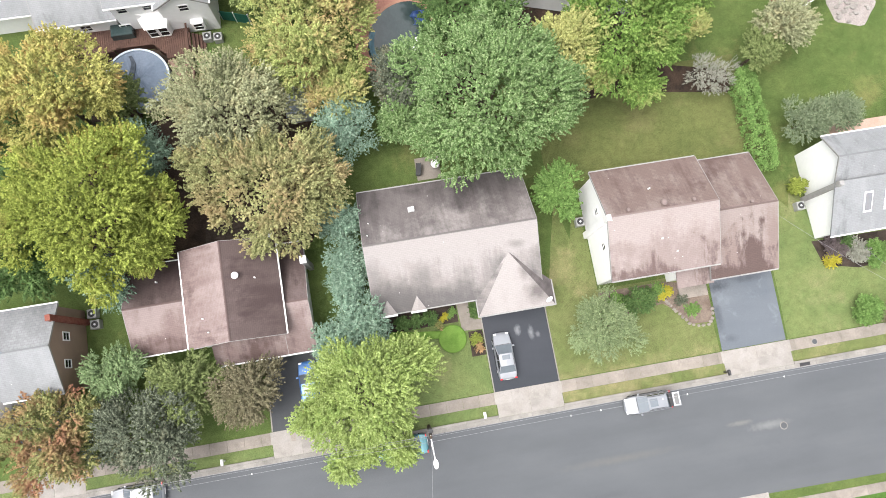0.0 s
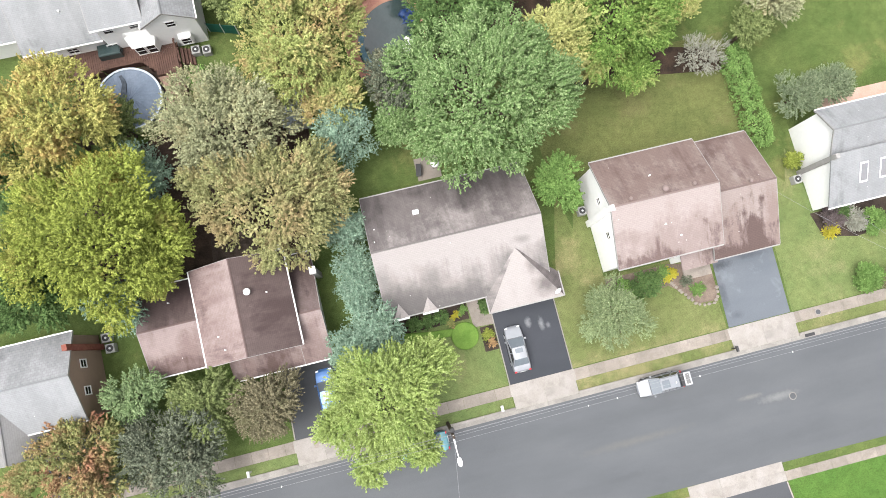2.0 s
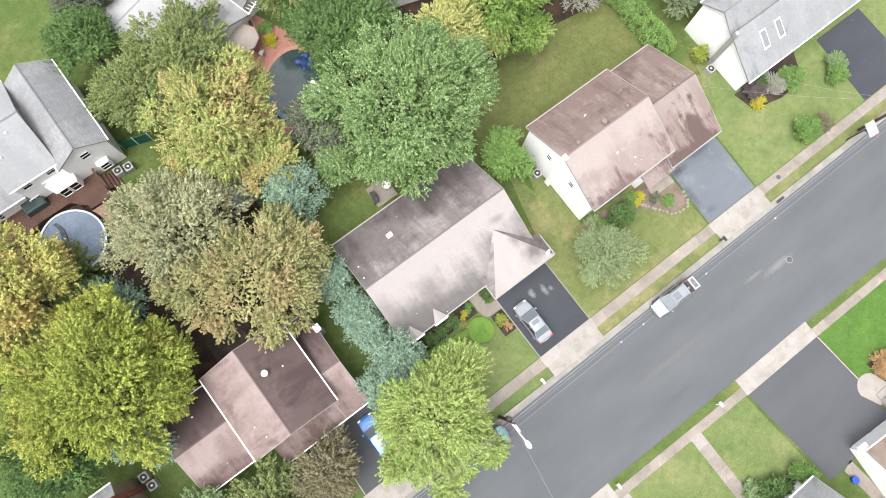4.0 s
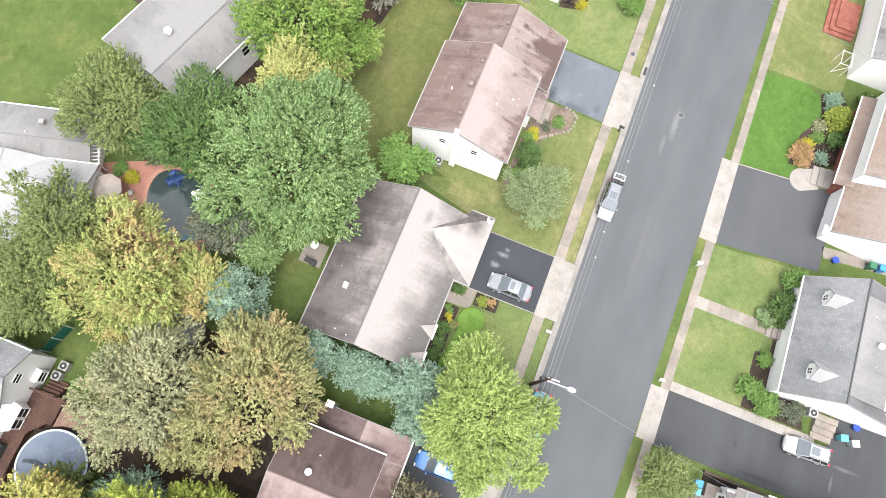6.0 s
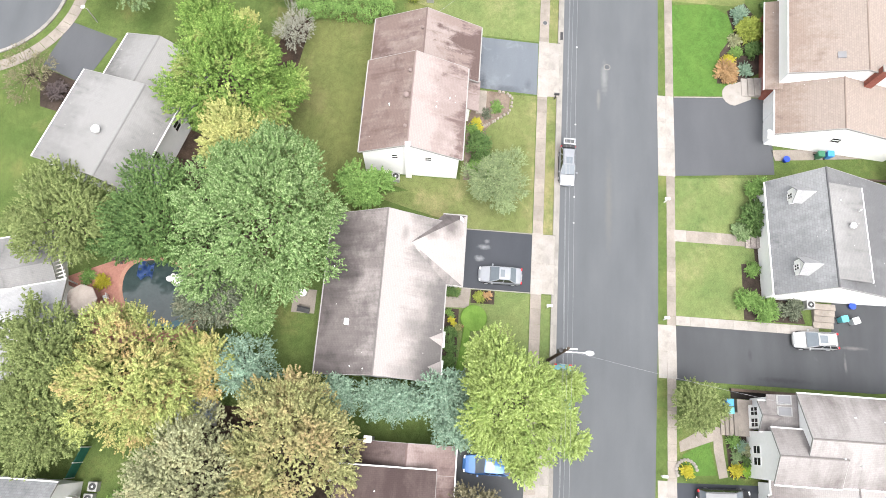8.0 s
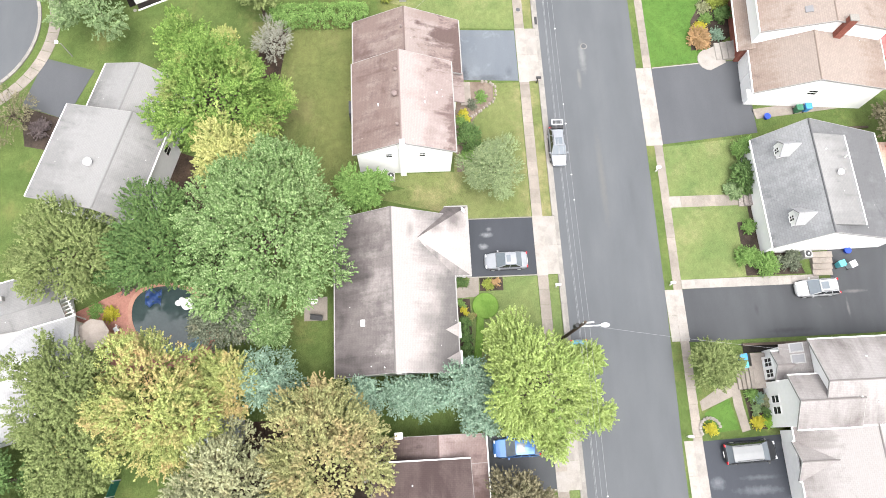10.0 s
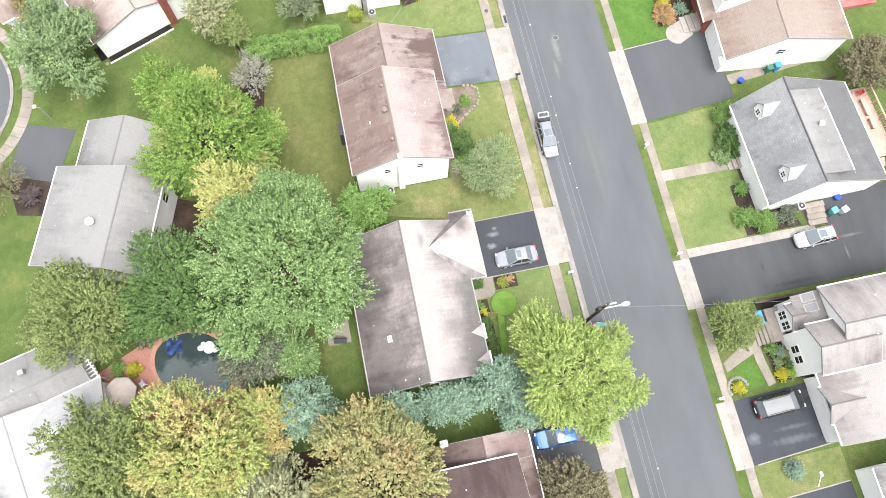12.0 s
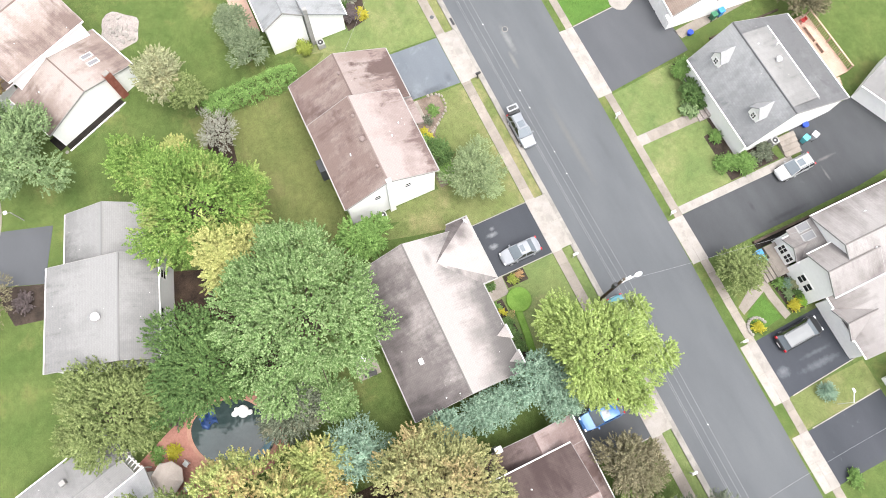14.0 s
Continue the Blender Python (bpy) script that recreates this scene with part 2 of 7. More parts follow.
M["drive_cracked"] = asphalt("driveway_cracked", (0.044, 0.046, 0.05), (0.062, 0.065, 0.069), (0.095, 0.096, 0.099), 0.66, stains=((-3.0, -31.5, 0.25, 1.6, (0.16, 0.15, 0.145), 0.6), (-4.6, -30.6, 1.2, 0.2, (0.15, 0.145, 0.14), 0.6), (-6.6, -24.5, 0.35, 3.5, (0.03, 0.031, 0.034), 0.6), (-4.4, -21.4, 0.8, 0.3, (0.035, 0.036, 0.04), 0.6)))
M["concrete"] = mottled("concrete_walk", (0.214, 0.188, 0.164), (0.281, 0.248, 0.218), 0.5, 14, 0.25, vary=0.1)
M["concrete_pale"] = mottled("concrete_pale", (0.265, 0.244, 0.223), (0.315, 0.292, 0.272), 0.7, 14, 0.2, vary=0.08)
M["curb"] = mottled("kerb_concrete", (0.212, 0.198, 0.181), (0.282, 0.264, 0.243), 0.5, 14, 0.25, vary=0.1)
M["soil"] = mottled("mulch", (0.035, 0.027, 0.022), (0.07, 0.052, 0.042), 1.0, 18, 0.6, bump=0.9)
M["soil_and_shade"] = mottled("black_soil_and_shade", (0.012, 0.011, 0.01), (0.028, 0.024, 0.02), 1.0, 14, 0.5, bump=0.8)
# brown litter made darker, so that it carries the shade under trees as well
M["shaded_leaf_litter"] = mottled("shaded_leaf_litter", (0.035, 0.025, 0.02), (0.075, 0.05, 0.035), 0.8, 9, 0.6, bump=0.9)
M["gravel"] = mottled("pale_gravel", (0.289, 0.254, 0.237), (0.359, 0.318, 0.301), 0.7, 7, 0.5, bump=0.8)
M["siding"] = plain("white_siding", (0.84, 0.835, 0.83), 0.6, 0, 0.4, 0.05)
M["ac_case"] = plain("beige_metal", (0.33, 0.33, 0.32), 0.5, 0, 0.3, 0.15)
M["pool_rim"] = plain("pale_blue_resin", (0.5, 0.57, 0.64), 0.4, 0, 0.4, 0.15)
M["pool_wall"] = plain("blue_grey_pool_wall", (0.1, 0.12, 0.14), 0.5, 0, 0.3, 0.2)
M["trim"] = plain("white_trim", (0.82, 0.81, 0.8), 0.45, 0, 0.4, 0.08)
M["rake"] = plain("weathered_rake_board", (0.3, 0.29, 0.28), 0.6, 0, 0.3, 0.2)
M["tan_wall"] = mottled("tan_stucco", (0.272, 0.197, 0.150), (0.313, 0.224, 0.170), 0.6, 20, 0.15)
M["brick"] = mottled("red_brick", (0.204, 0.068, 0.051), (0.272, 0.109, 0.082), 1.5, 10, 0.3)
M["glass"] = plain("window_glass", (0.02, 0.022, 0.025), 0.2, 0, 0.25, 0.1)
M["dark"] = plain("dark_metal", (0.03, 0.03, 0.032), 0.5, 0, 0.4, 0.2)
M["deck"] = mottled("stained_deck", (0.085, 0.05, 0.04), (0.12, 0.07, 0.055), 0.8, 6, 0.35)
M["deck_pale"] = mottled("bare_deck", (0.22, 0.145, 0.11), (0.28, 0.185, 0.145), 0.8, 6, 0.25)
M["deck_new"] = mottled("new_cedar", (0.42, 0.29, 0.23), (0.48, 0.34, 0.275), 0.8, 6, 0.2)
M["bark"] = mottled("bark", (0.08, 0.06, 0.045), (0.14, 0.11, 0.085), 2.0, 14, 0.5, bump=0.9)
M["pole_wood"] = mottled("pole_wood", (0.06, 0.045, 0.035), (0.1, 0.075, 0.06), 1.0, 14, 0.4)
M["galv"] = plain("galvanised", (0.62, 0.63, 0.64), 0.45, 0.3, 0.5, 0.15)
M["wire"] = plain("wire", (0.27, 0.27, 0.28), 0.5, 0, 0.3, 0.2)
M["pavers"] = mottled("red_pavers", (0.32, 0.15, 0.12), (0.38, 0.195, 0.155), 0.7, 5, 0.25)
M["cover"] = mottled("pool_cover_slate", (0.03, 0.05, 0.05), (0.045, 0.065, 0.065), 0.4, 6, 0.15, rough=0.04, bump=0.02, spec=0.8)
M["cover_blue"] = mottled("pool_cover_blue", (0.1, 0.135, 0.185), (0.14, 0.175, 0.23), 0.5, 5, 0.2, rough=0.5, bump=0.3, spec=0.3)

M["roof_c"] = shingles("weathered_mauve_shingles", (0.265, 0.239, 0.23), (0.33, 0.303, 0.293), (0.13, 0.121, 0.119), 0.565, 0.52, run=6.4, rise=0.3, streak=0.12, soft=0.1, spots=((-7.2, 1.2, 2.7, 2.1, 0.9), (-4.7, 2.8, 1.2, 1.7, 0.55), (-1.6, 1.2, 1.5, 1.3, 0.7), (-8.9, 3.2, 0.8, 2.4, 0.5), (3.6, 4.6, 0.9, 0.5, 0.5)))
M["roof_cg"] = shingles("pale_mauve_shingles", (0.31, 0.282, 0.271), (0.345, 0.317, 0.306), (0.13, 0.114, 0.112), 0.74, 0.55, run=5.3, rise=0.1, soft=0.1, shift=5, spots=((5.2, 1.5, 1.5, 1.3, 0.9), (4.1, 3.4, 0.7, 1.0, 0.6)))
# algae streaks, plus the back slope's shade painted into a darker base
M["roof_cn"] = shingles("shaded_algae_mauve_shingles", (0.180, 0.159, 0.155), (0.304, 0.275, 0.266), (0.081, 0.071, 0.071), 0.51, 0.45, shift=40, run=6.2, rise=0.14, streak=0.12, soft=0.13)
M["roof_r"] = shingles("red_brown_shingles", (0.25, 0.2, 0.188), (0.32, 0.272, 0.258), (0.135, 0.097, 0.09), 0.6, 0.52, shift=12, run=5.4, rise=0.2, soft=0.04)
# darker copy of the red-brown shingles: shade of the north slopes put into colour
M["roof_rn"] = shingles("shaded_brown_shingles", (0.17, 0.125, 0.112), (0.235, 0.19, 0.175), (0.12, 0.084, 0.077), 0.56, 0.46, shift=34, run=5.4, rise=0.1, soft=0.05)
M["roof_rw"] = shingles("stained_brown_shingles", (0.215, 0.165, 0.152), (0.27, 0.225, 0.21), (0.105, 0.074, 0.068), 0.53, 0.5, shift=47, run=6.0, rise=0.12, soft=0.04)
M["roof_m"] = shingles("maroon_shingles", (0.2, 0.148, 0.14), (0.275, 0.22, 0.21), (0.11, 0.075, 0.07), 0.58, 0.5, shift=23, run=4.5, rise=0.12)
# same maroon shingles with painted shade, for slopes turned north and east
M["roof_md"] = shingles("shaded_maroon_shingles", (0.1, 0.074, 0.07), (0.15, 0.115, 0.11), (0.068, 0.048, 0.046), 0.55, 0.42, shift=29, run=4.5, rise=0.1)
M["roof_grey"] = shingles("light_grey_shingles", (0.195, 0.192, 0.19), (0.245, 0.241, 0.238), (0.12, 0.118, 0.116), 0.63, 0.52, shift=51)
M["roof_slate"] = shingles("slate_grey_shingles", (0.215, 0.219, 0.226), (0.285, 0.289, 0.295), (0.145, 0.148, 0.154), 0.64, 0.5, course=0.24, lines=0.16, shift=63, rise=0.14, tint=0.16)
M["roof_blue"] = shingles("blue_grey_shingles", (0.235, 0.241, 0.248), (0.275, 0.281, 0.288), (0.15, 0.155, 0.16), 0.64, 0.5, shift=57, rise=0.1)
M["roof_tan"] = shingles("tan_shingles", (0.225, 0.175, 0.148), (0.27, 0.225, 0.198), (0.15, 0.112, 0.092), 0.66, 0.54, shift=77, course=0.2, lines=0.16, tint=0.14)
M["roof_old"] = shingles("streaked_grey_shingles", (0.24, 0.222, 0.216), (0.295, 0.277, 0.27), (0.135, 0.12, 0.116), 0.6, 0.52, shift=88, soft=0.1)

M["leaf_maple"] = foliage("leaf_maple", (0.05, 0.1, 0.03), (0.148, 0.24, 0.083), (0.43, 0.53, 0.28))
M["leaf_deep"] = foliage("leaf_deep", (0.04, 0.08, 0.024), (0.09, 0.158, 0.05), (0.2, 0.28, 0.105))
M["leaf_bright"] = foliage("leaf_bright", (0.07, 0.14, 0.028), (0.145, 0.245, 0.053), (0.32, 0.42, 0.13), (0.4, 0.39, 0.155), 0.64)
M["leaf_yellow"] = foliage("leaf_yellow", (0.245, 0.256, 0.080), (0.405, 0.409, 0.149), (0.575, 0.575, 0.256), (0.287, 0.340, 0.106), 0.58)
M["leaf_autumn"] = foliage("leaf_autumn", (0.208, 0.219, 0.062), (0.365, 0.359, 0.104), (0.541, 0.521, 0.198), (0.541, 0.354, 0.146), 0.58)
M["leaf_moss"] = foliage("leaf_moss", (0.080, 0.108, 0.036), (0.170, 0.212, 0.077), (0.311, 0.358, 0.155))
M["leaf_fade"] = foliage("leaf_fade", (0.165, 0.195, 0.06), (0.295, 0.345, 0.11), (0.47, 0.5, 0.2), (0.5, 0.335, 0.17), 0.565, 0.3)
M["leaf_lime"] = foliage("leaf_lime", (0.122, 0.159, 0.029), (0.244, 0.296, 0.056), (0.413, 0.450, 0.122), (0.393, 0.328, 0.103), 0.66)
M["leaf_olive"] = foliage("leaf_olive", (0.183, 0.192, 0.106), (0.289, 0.303, 0.168), (0.444, 0.453, 0.279), (0.348, 0.299, 0.164), 0.62)
M["leaf_bronze"] = foliage("leaf_bronze", (0.15, 0.16, 0.065), (0.275, 0.285, 0.12), (0.43, 0.42, 0.21), (0.37, 0.28, 0.145), 0.56)
M["leaf_spruce"] = foliage("leaf_spruce", (0.09, 0.155, 0.105), (0.2, 0.3, 0.215), (0.37, 0.47, 0.36))
M["leaf_front"] = foliage("leaf_front", (0.165, 0.235, 0.055), (0.268, 0.353, 0.1), (0.415, 0.485, 0.21), (0.136, 0.229, 0.052), 0.66)
M["leaf_grey"] = foliage("leaf_grey", (0.045, 0.058, 0.04), (0.12, 0.14, 0.095), (0.26, 0.28, 0.2), (0.24, 0.2, 0.13), 0.68)
M["leaf_brown"] = foliage("leaf_brown", (0.1, 0.09, 0.052), (0.18, 0.162, 0.098), (0.29, 0.265, 0.175), (0.14, 0.15, 0.07), 0.62)
M["leaf_red"] = foliage("leaf_red", (0.12, 0.14, 0.05), (0.22, 0.24, 0.085), (0.38, 0.37, 0.17), (0.42, 0.2, 0.13), 0.55)
M["leaf_sage"] = foliage("leaf_sage", (0.083, 0.142, 0.053), (0.183, 0.260, 0.118), (0.330, 0.413, 0.224))
M["leaf_bush"] = foliage("leaf_bush", (0.07, 0.14, 0.035), (0.15, 0.26, 0.07), (0.29, 0.42, 0.14))
M["leaf_pale"] = foliage("leaf_pale", (0.17, 0.172, 0.14), (0.275, 0.277, 0.225), (0.38, 0.38, 0.32))
M["leaf_gold"] = foliage("leaf_gold", (0.312, 0.281, 0.023), (0.429, 0.390, 0.039), (0.515, 0.468, 0.094))
M["leaf_rust"] = foliage("leaf_rust", (0.260, 0.156, 0.078), (0.390, 0.247, 0.124), (0.520, 0.364, 0.195))
M["leaf_willow"] = foliage("leaf_willow", (0.11, 0.15, 0.07), (0.215, 0.275, 0.135), (0.36, 0.42, 0.24))
M["leaf_dusk"] = foliage("leaf_dusk", (0.075, 0.105, 0.055), (0.175, 0.22, 0.125), (0.32, 0.37, 0.24))
M["leaf_gold_tree"] = foliage("leaf_gold_tree", (0.2, 0.19, 0.04), (0.36, 0.33, 0.075), (0.5, 0.46, 0.14))
M["leaf_rust_tree"] = foliage("leaf_rust_tree", (0.13, 0.1, 0.05), (0.25, 0.185, 0.085), (0.36, 0.27, 0.13), (0.16, 0.18, 0.07), 0.6)
M["leaf_plum"] = foliage("leaf_plum", (0.07, 0.055, 0.055), (0.125, 0.1, 0.1), (0.21, 0.175, 0.17))


# ---- builders ----
OFF = {}


def thing(name, x, y, label, category, rot=0.0, group="", z=0.0, local=False, kind=""):
    """An Empty at the base of a thing. Parts are given in world metres unless local or turned."""
    e = new(name)
    e.empty_display_size = 0.3
    e.matrix_basis = pose(x, y, z, 0, 0, rot)
    OFF[e] = (0, 0, 0) if (rot or local) else (x, y, z)
    return tagged(e, label, category, group, kind)


def link_mesh(name, bm, mat):
    me = bpy.data.meshes.new(name)
    bm.normal_update()
    bm.to_mesh(me)
    bm.free()
    for m in mat if isinstance(mat, (list, tuple)) else [mat]:
        me.materials.append(m)
    return new(name, me)


def part(name, bm, mat, parent, label=""):
    off = OFF.get(parent, (0, 0, 0))
    if off != (0, 0, 0):
        bmesh.ops.translate(bm, verts=bm.verts, vec=(-off[0], -off[1], -off[2]))
    ob = link_mesh(name, bm, mat)
    ob.parent = parent
    OFF[ob] = off
    return tagged(ob, label) if label else ob


def box(bm, x0, x1, y0, y1, z0, z1, bevel=0.0):
    geom = bmesh.ops.create_cube(bm, size=1.0)["verts"]
    bmesh.ops.scale(bm, vec=(x1 - x0, y1 - y0, z1 - z0), verts=geom)
    bmesh.ops.translate(bm, vec=((x0 + x1) / 2, (y0 + y1) / 2, (z0 + z1) / 2), verts=geom)
    if bevel:
        ed = list({e for v in geom for e in v.link_edges})
        bmesh.ops.bevel(bm, geom=ed, offset=bevel, segments=2, affect="EDGES", profile=0.6)
    return bm


def boxm(*a, bevel=0.0):
    return box(bmesh.new(), *a, bevel=bevel)


def beam(bm, a, b, r, sides=8, r2=None):
    a, b = Vector(a), Vector(b)
    d = b - a
    g = bmesh.ops.create_cone(bm, cap_ends=True, segments=sides, radius1=r, radius2=r if r2 is None else r2, depth=d.length)["verts"]
    m = Matrix.Translation((a + b) / 2) @ d.to_track_quat("Z", "Y").to_matrix().to_4x4()
    bmesh.ops.transform(bm, matrix=m, verts=g)
    return bm


def prism(bm, pts, z0, z1):
    lo = [bm.verts.new((x, y, z0)) for x, y in pts]
    hi = [bm.verts.new((x, y, z1)) for x, y in pts]
    n = len(pts)
    bm.faces.new(hi)
    bm.faces.new(lo[::-1])
    for i in range(n):
        bm.faces.new((lo[i], lo[(i + 1) % n], hi[(i + 1) % n], hi[i]))
    bmesh.ops.recalc_face_normals(bm, faces=bm.faces)
    return bm


def sheet(name, pts, top, mat, label, category, thick=0.1, kind="structure"):
    ob = link_mesh(name, prism(bmesh.new(), pts, top - thick, top), mat)
    return tagged(ob, label, category, kind=kind)


def rect(x0, x1, y0, y1):
    return [(x0, y0), (x1, y0), (x1, y1), (x0, y1)]


def slab(bm, uv, p, thick):
    """A roof plane: p = eave start, eave end, top end, top start. uv in metres along eave and slope."""
    p = [Vector(q) for q in p]
    n = (p[1] - p[0]).cross(p[-1] - p[0]).normalized()
    if n.z < 0:
        n = -n
    e = (p[1] - p[0]).normalized()
    s = n.cross(e)
    if (p[-1] - p[0]).dot(s) < 0:
        s = -s
    hi = [bm.verts.new(q) for q in p]
    lo = [bm.verts.new(q - n * thick) for q in p]
    k = len(p)
    faces = [bm.faces.new(hi), bm.faces.new(lo[::-1])]
    for i in range(k):
        faces.append(bm.faces.new((hi[i], lo[i], lo[(i + 1) % k], hi[(i + 1) % k])))
    for f in faces:
        for lp in f.loops:
            q = lp.vert.co
            lp[uv].uv = (q.dot(e), (q - p[0]).dot(s))
    return faces


def fix(bm):
    bmesh.ops.recalc_face_normals(bm, faces=bm.faces)
    return bm


def loft(bm, rings, close=True):
    rows = [[bm.verts.new(p) for p in r] for r in rings]
    n = len(rows[0])
    for a, b in zip(rows, rows[1:]):
        for i in range(n):
            bm.faces.new((a[i], a[(i + 1) % n], b[(i + 1) % n], b[i]))
    if close:
        bm.faces.new(rows[0][::-1])
        bm.faces.new(rows[-1])
    return fix(bm)


def gable(h, x0, x1, y0, y1, ze, zr, mat, wall=None, axis="x", ridge=None, ov=0.35, ends=(0.3, 0.3), ze2=None, zb=0.0, mat2=None, trim=True, inset=0.25, label="", gut="trim"):
    """A gabled block: walls to the roof's underside, two roof planes, gutters and rake boards.
    Eave lines lie at the given rectangle's edges; axis is the ridge's direction."""
    flip = axis == "y"

    def P(a, b, z):
        return (b, a, z) if flip else (a, b, z)

    a0, a1, b0, b1 = (y0, y1, x0, x1) if flip else (x0, x1, y0, y1)
    r = (b0 + b1) / 2 if ridge is None else ridge
    z2 = ze if ze2 is None else ze2
    if wall:
        bm = bmesh.new()
        wa0, wa1, wb0, wb1 = a0 + ends[0], a1 - ends[1], b0 + inset, b1 - inset
        s0, s1 = (zr - ze) / (r - b0), (zr - z2) / (b1 - r)
        prof = [(wb0, zb), (wb1, zb), (wb1, z2 + s1 * inset - 0.16), (r, zr - 0.16), (wb0, ze + s0 * inset - 0.16)]
        f0 = [bm.verts.new(P(wa0, b, z)) for b, z in prof]
        f1 = [bm.verts.new(P(wa1, b, z)) for b, z in prof]
        bm.faces.new(f0)
        bm.faces.new(f1[::-1])
        for i in range(5):
            bm.faces.new((f0[i], f0[(i + 1) % 5], f1[(i + 1) % 5], f1[i]))
        part("wall", fix(bm), wall, h)
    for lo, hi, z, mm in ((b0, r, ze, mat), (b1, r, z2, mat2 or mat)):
        bm = bmesh.new()
        uv = bm.loops.layers.uv.new("UVMap")
        slab(bm, uv, [P(a0, lo, z), P(a1, lo, z), P(a1, hi, zr), P(a0, hi, zr)], 0.14)
        part("roof", fix(bm), mm, h, label)
    bm = bmesh.new()
    beam(bm, P(a0, r, zr - 0.02), P(a1, r, zr - 0.02), 0.09, 6)
    part("ridge_cap", bm, mat, h)
    if trim:
        for b, z, sgn in ((b0, ze, -1), (b1, z2, 1)):
            p0, p1 = P(a0, b + sgn * 0.0, z - 0.15), P(a1, b + sgn * 0.11, z - 0.01)
            # the gutter hangs just below the roof edge
            part("gutter", boxm(min(p0[0], p1[0]), max(p0[0], p1[0]), min(p0[1], p1[1]), max(p0[1], p1[1]), z - 0.16, z - 0.012), M[gut], h)
        for a, sgn in ((a0, -1), (a1, 1)):
            for b, z in ((b0, ze), (b1, z2)):
                bm = bmesh.new()
                c0, c1 = sorted((a, a + sgn * 0.035))
                ring = []
                for aa in (c0, c1):
                    ring.append([bm.verts.new(P(aa, b, z + 0.015)), bm.verts.new(P(aa, r, zr + 0.015)), bm.verts.new(P(aa, r, zr - 0.2)), bm.verts.new(P(aa, b, z - 0.2))])
                bm.faces.new(ring[0])
                bm.faces.new(ring[1][::-1])
                for i in range(4):
                    bm.faces.new((ring[0][i], ring[0][(i + 1) % 4], ring[1][(i + 1) % 4], ring[1][i]))
                part("rake_board", fix(bm), M["rake"], h)


def plane_roof(h, pts, mat, thick=0.14, name="roof"):
    bm = bmesh.new()
    uv = bm.loops.layers.uv.new("UVMap")
    slab(bm, uv, pts, thick)
    return part(name, fix(bm), mat, h)


def window(h, x, y, z, w, t, face, bars=1):
    """face: '+x', '-x', '+y', '-y': the side that the window looks to. x, y on the wall's plane."""
    d = 1 if face[0] == "+" else -1
    ax = face[1]

    def bx(u0, u1, z0, z1, n0, n1):
        n0, n1 = sorted((d * n0, d * n1))
        return (x + n0, x + n1, y + u0, y + u1, z0, z1) if ax == "x" else (x + u0, x + u1, y + n0, y + n1, z0, z1)

    bm = bmesh.new()
    f = 0.09
    box(bm, *bx(-w / 2 - f, w / 2 + f, z + t, z + t + f, -0.02, 0.06))
    box(bm, *bx(-w / 2 - f, w / 2 + f, z - f, z, -0.02, 0.08))
    box(bm, *bx(-w / 2 - f, -w / 2, z, z + t, -0.02, 0.06))
    box(bm, *bx(w / 2, w / 2 + f, z, z + t, -0.02, 0.06))
    win = part("window", bm, M["trim"], h)
    part("pane", boxm(*bx(-w / 2, w / 2, z, z + t, -0.02, 0.025)), M["glass"], win)
    bm = bmesh.new()
    box(bm, *bx(-w / 2, w / 2, z + t / 2 - 0.025, z + t / 2 + 0.025, 0.0, 0.05))
    for i in range(1, bars):
        u = -w / 2 + w * i / bars
        box(bm, *bx(u - 0.03, u + 0.03, z, z + t, 0.0, 0.051))
    part("muntin", bm, M["trim"], win)
    return win


def pipe(h, x, y, z, r=0.07, t=0.4, mat=None):
    part("vent_pipe", beam(bmesh.new(), (x, y, z - 0.1), (x, y, z + t), r, 10), mat or M["trim"], h)


def turbine(h, x, y, z, mat, r=0.28):
    bm = bmesh.new()
    beam(bm, (x, y, z - 0.2), (x, y, z + 0.18), r * 0.6, 12)
    g = bmesh.ops.create_uvsphere(bm, u_segments=14, v_segments=7, radius=r)["verts"]
    bmesh.ops.scale(bm, vec=(1, 1, 0.55), verts=g)
    bmesh.ops.translate(bm, vec=(x, y, z + 0.25), verts=g)
    part("roof_vent", bm, mat, h)


# ---- plants ----
def leaf_mesh(name, centres, normals, size, rng, fold=0.25, aspect=0.62):
    """Many small pointed leaves, each a folded four-cornered blade."""
    n = len(centres)
    nrm = normals / (np.linalg.norm(normals, axis=1, keepdims=True) + 1e-9)
    t = rng.normal(size=(n, 3))
    t -= nrm * (t * nrm).sum(1, keepdims=True)
    t /= np.linalg.norm(t, axis=1, keepdims=True) + 1e-9
    s = np.cross(nrm, t)
    L = (size * rng.uniform(0.6, 1.35, n))[:, None]
    tip, base = centres + t * L * 0.55, centres - t * L * 0.45
    drop = nrm * L * fold * rng.uniform(0.2, 1.0, n)[:, None]
    a, b = centres + s * L * aspect * 0.5 - drop, centres - s * L * aspect * 0.5 - drop
    co = np.stack([base, a, tip, b], 1).reshape(-1, 3)
    me = bpy.data.meshes.new(name)
    me.vertices.add(4 * n)
    me.vertices.foreach_set("co", co.astype(np.float32).ravel())
    me.loops.add(6 * n)
    idx = (np.arange(n)[:, None] * 4 + np.array([0, 1, 2, 0, 2, 3])).ravel()
    me.loops.foreach_set("vertex_index", idx.astype(np.int32))
    me.polygons.add(2 * n)
    me.polygons.foreach_set("loop_start", (np.arange(2 * n) * 3).astype(np.int32))
    me.update(calc_edges=True)
    return me


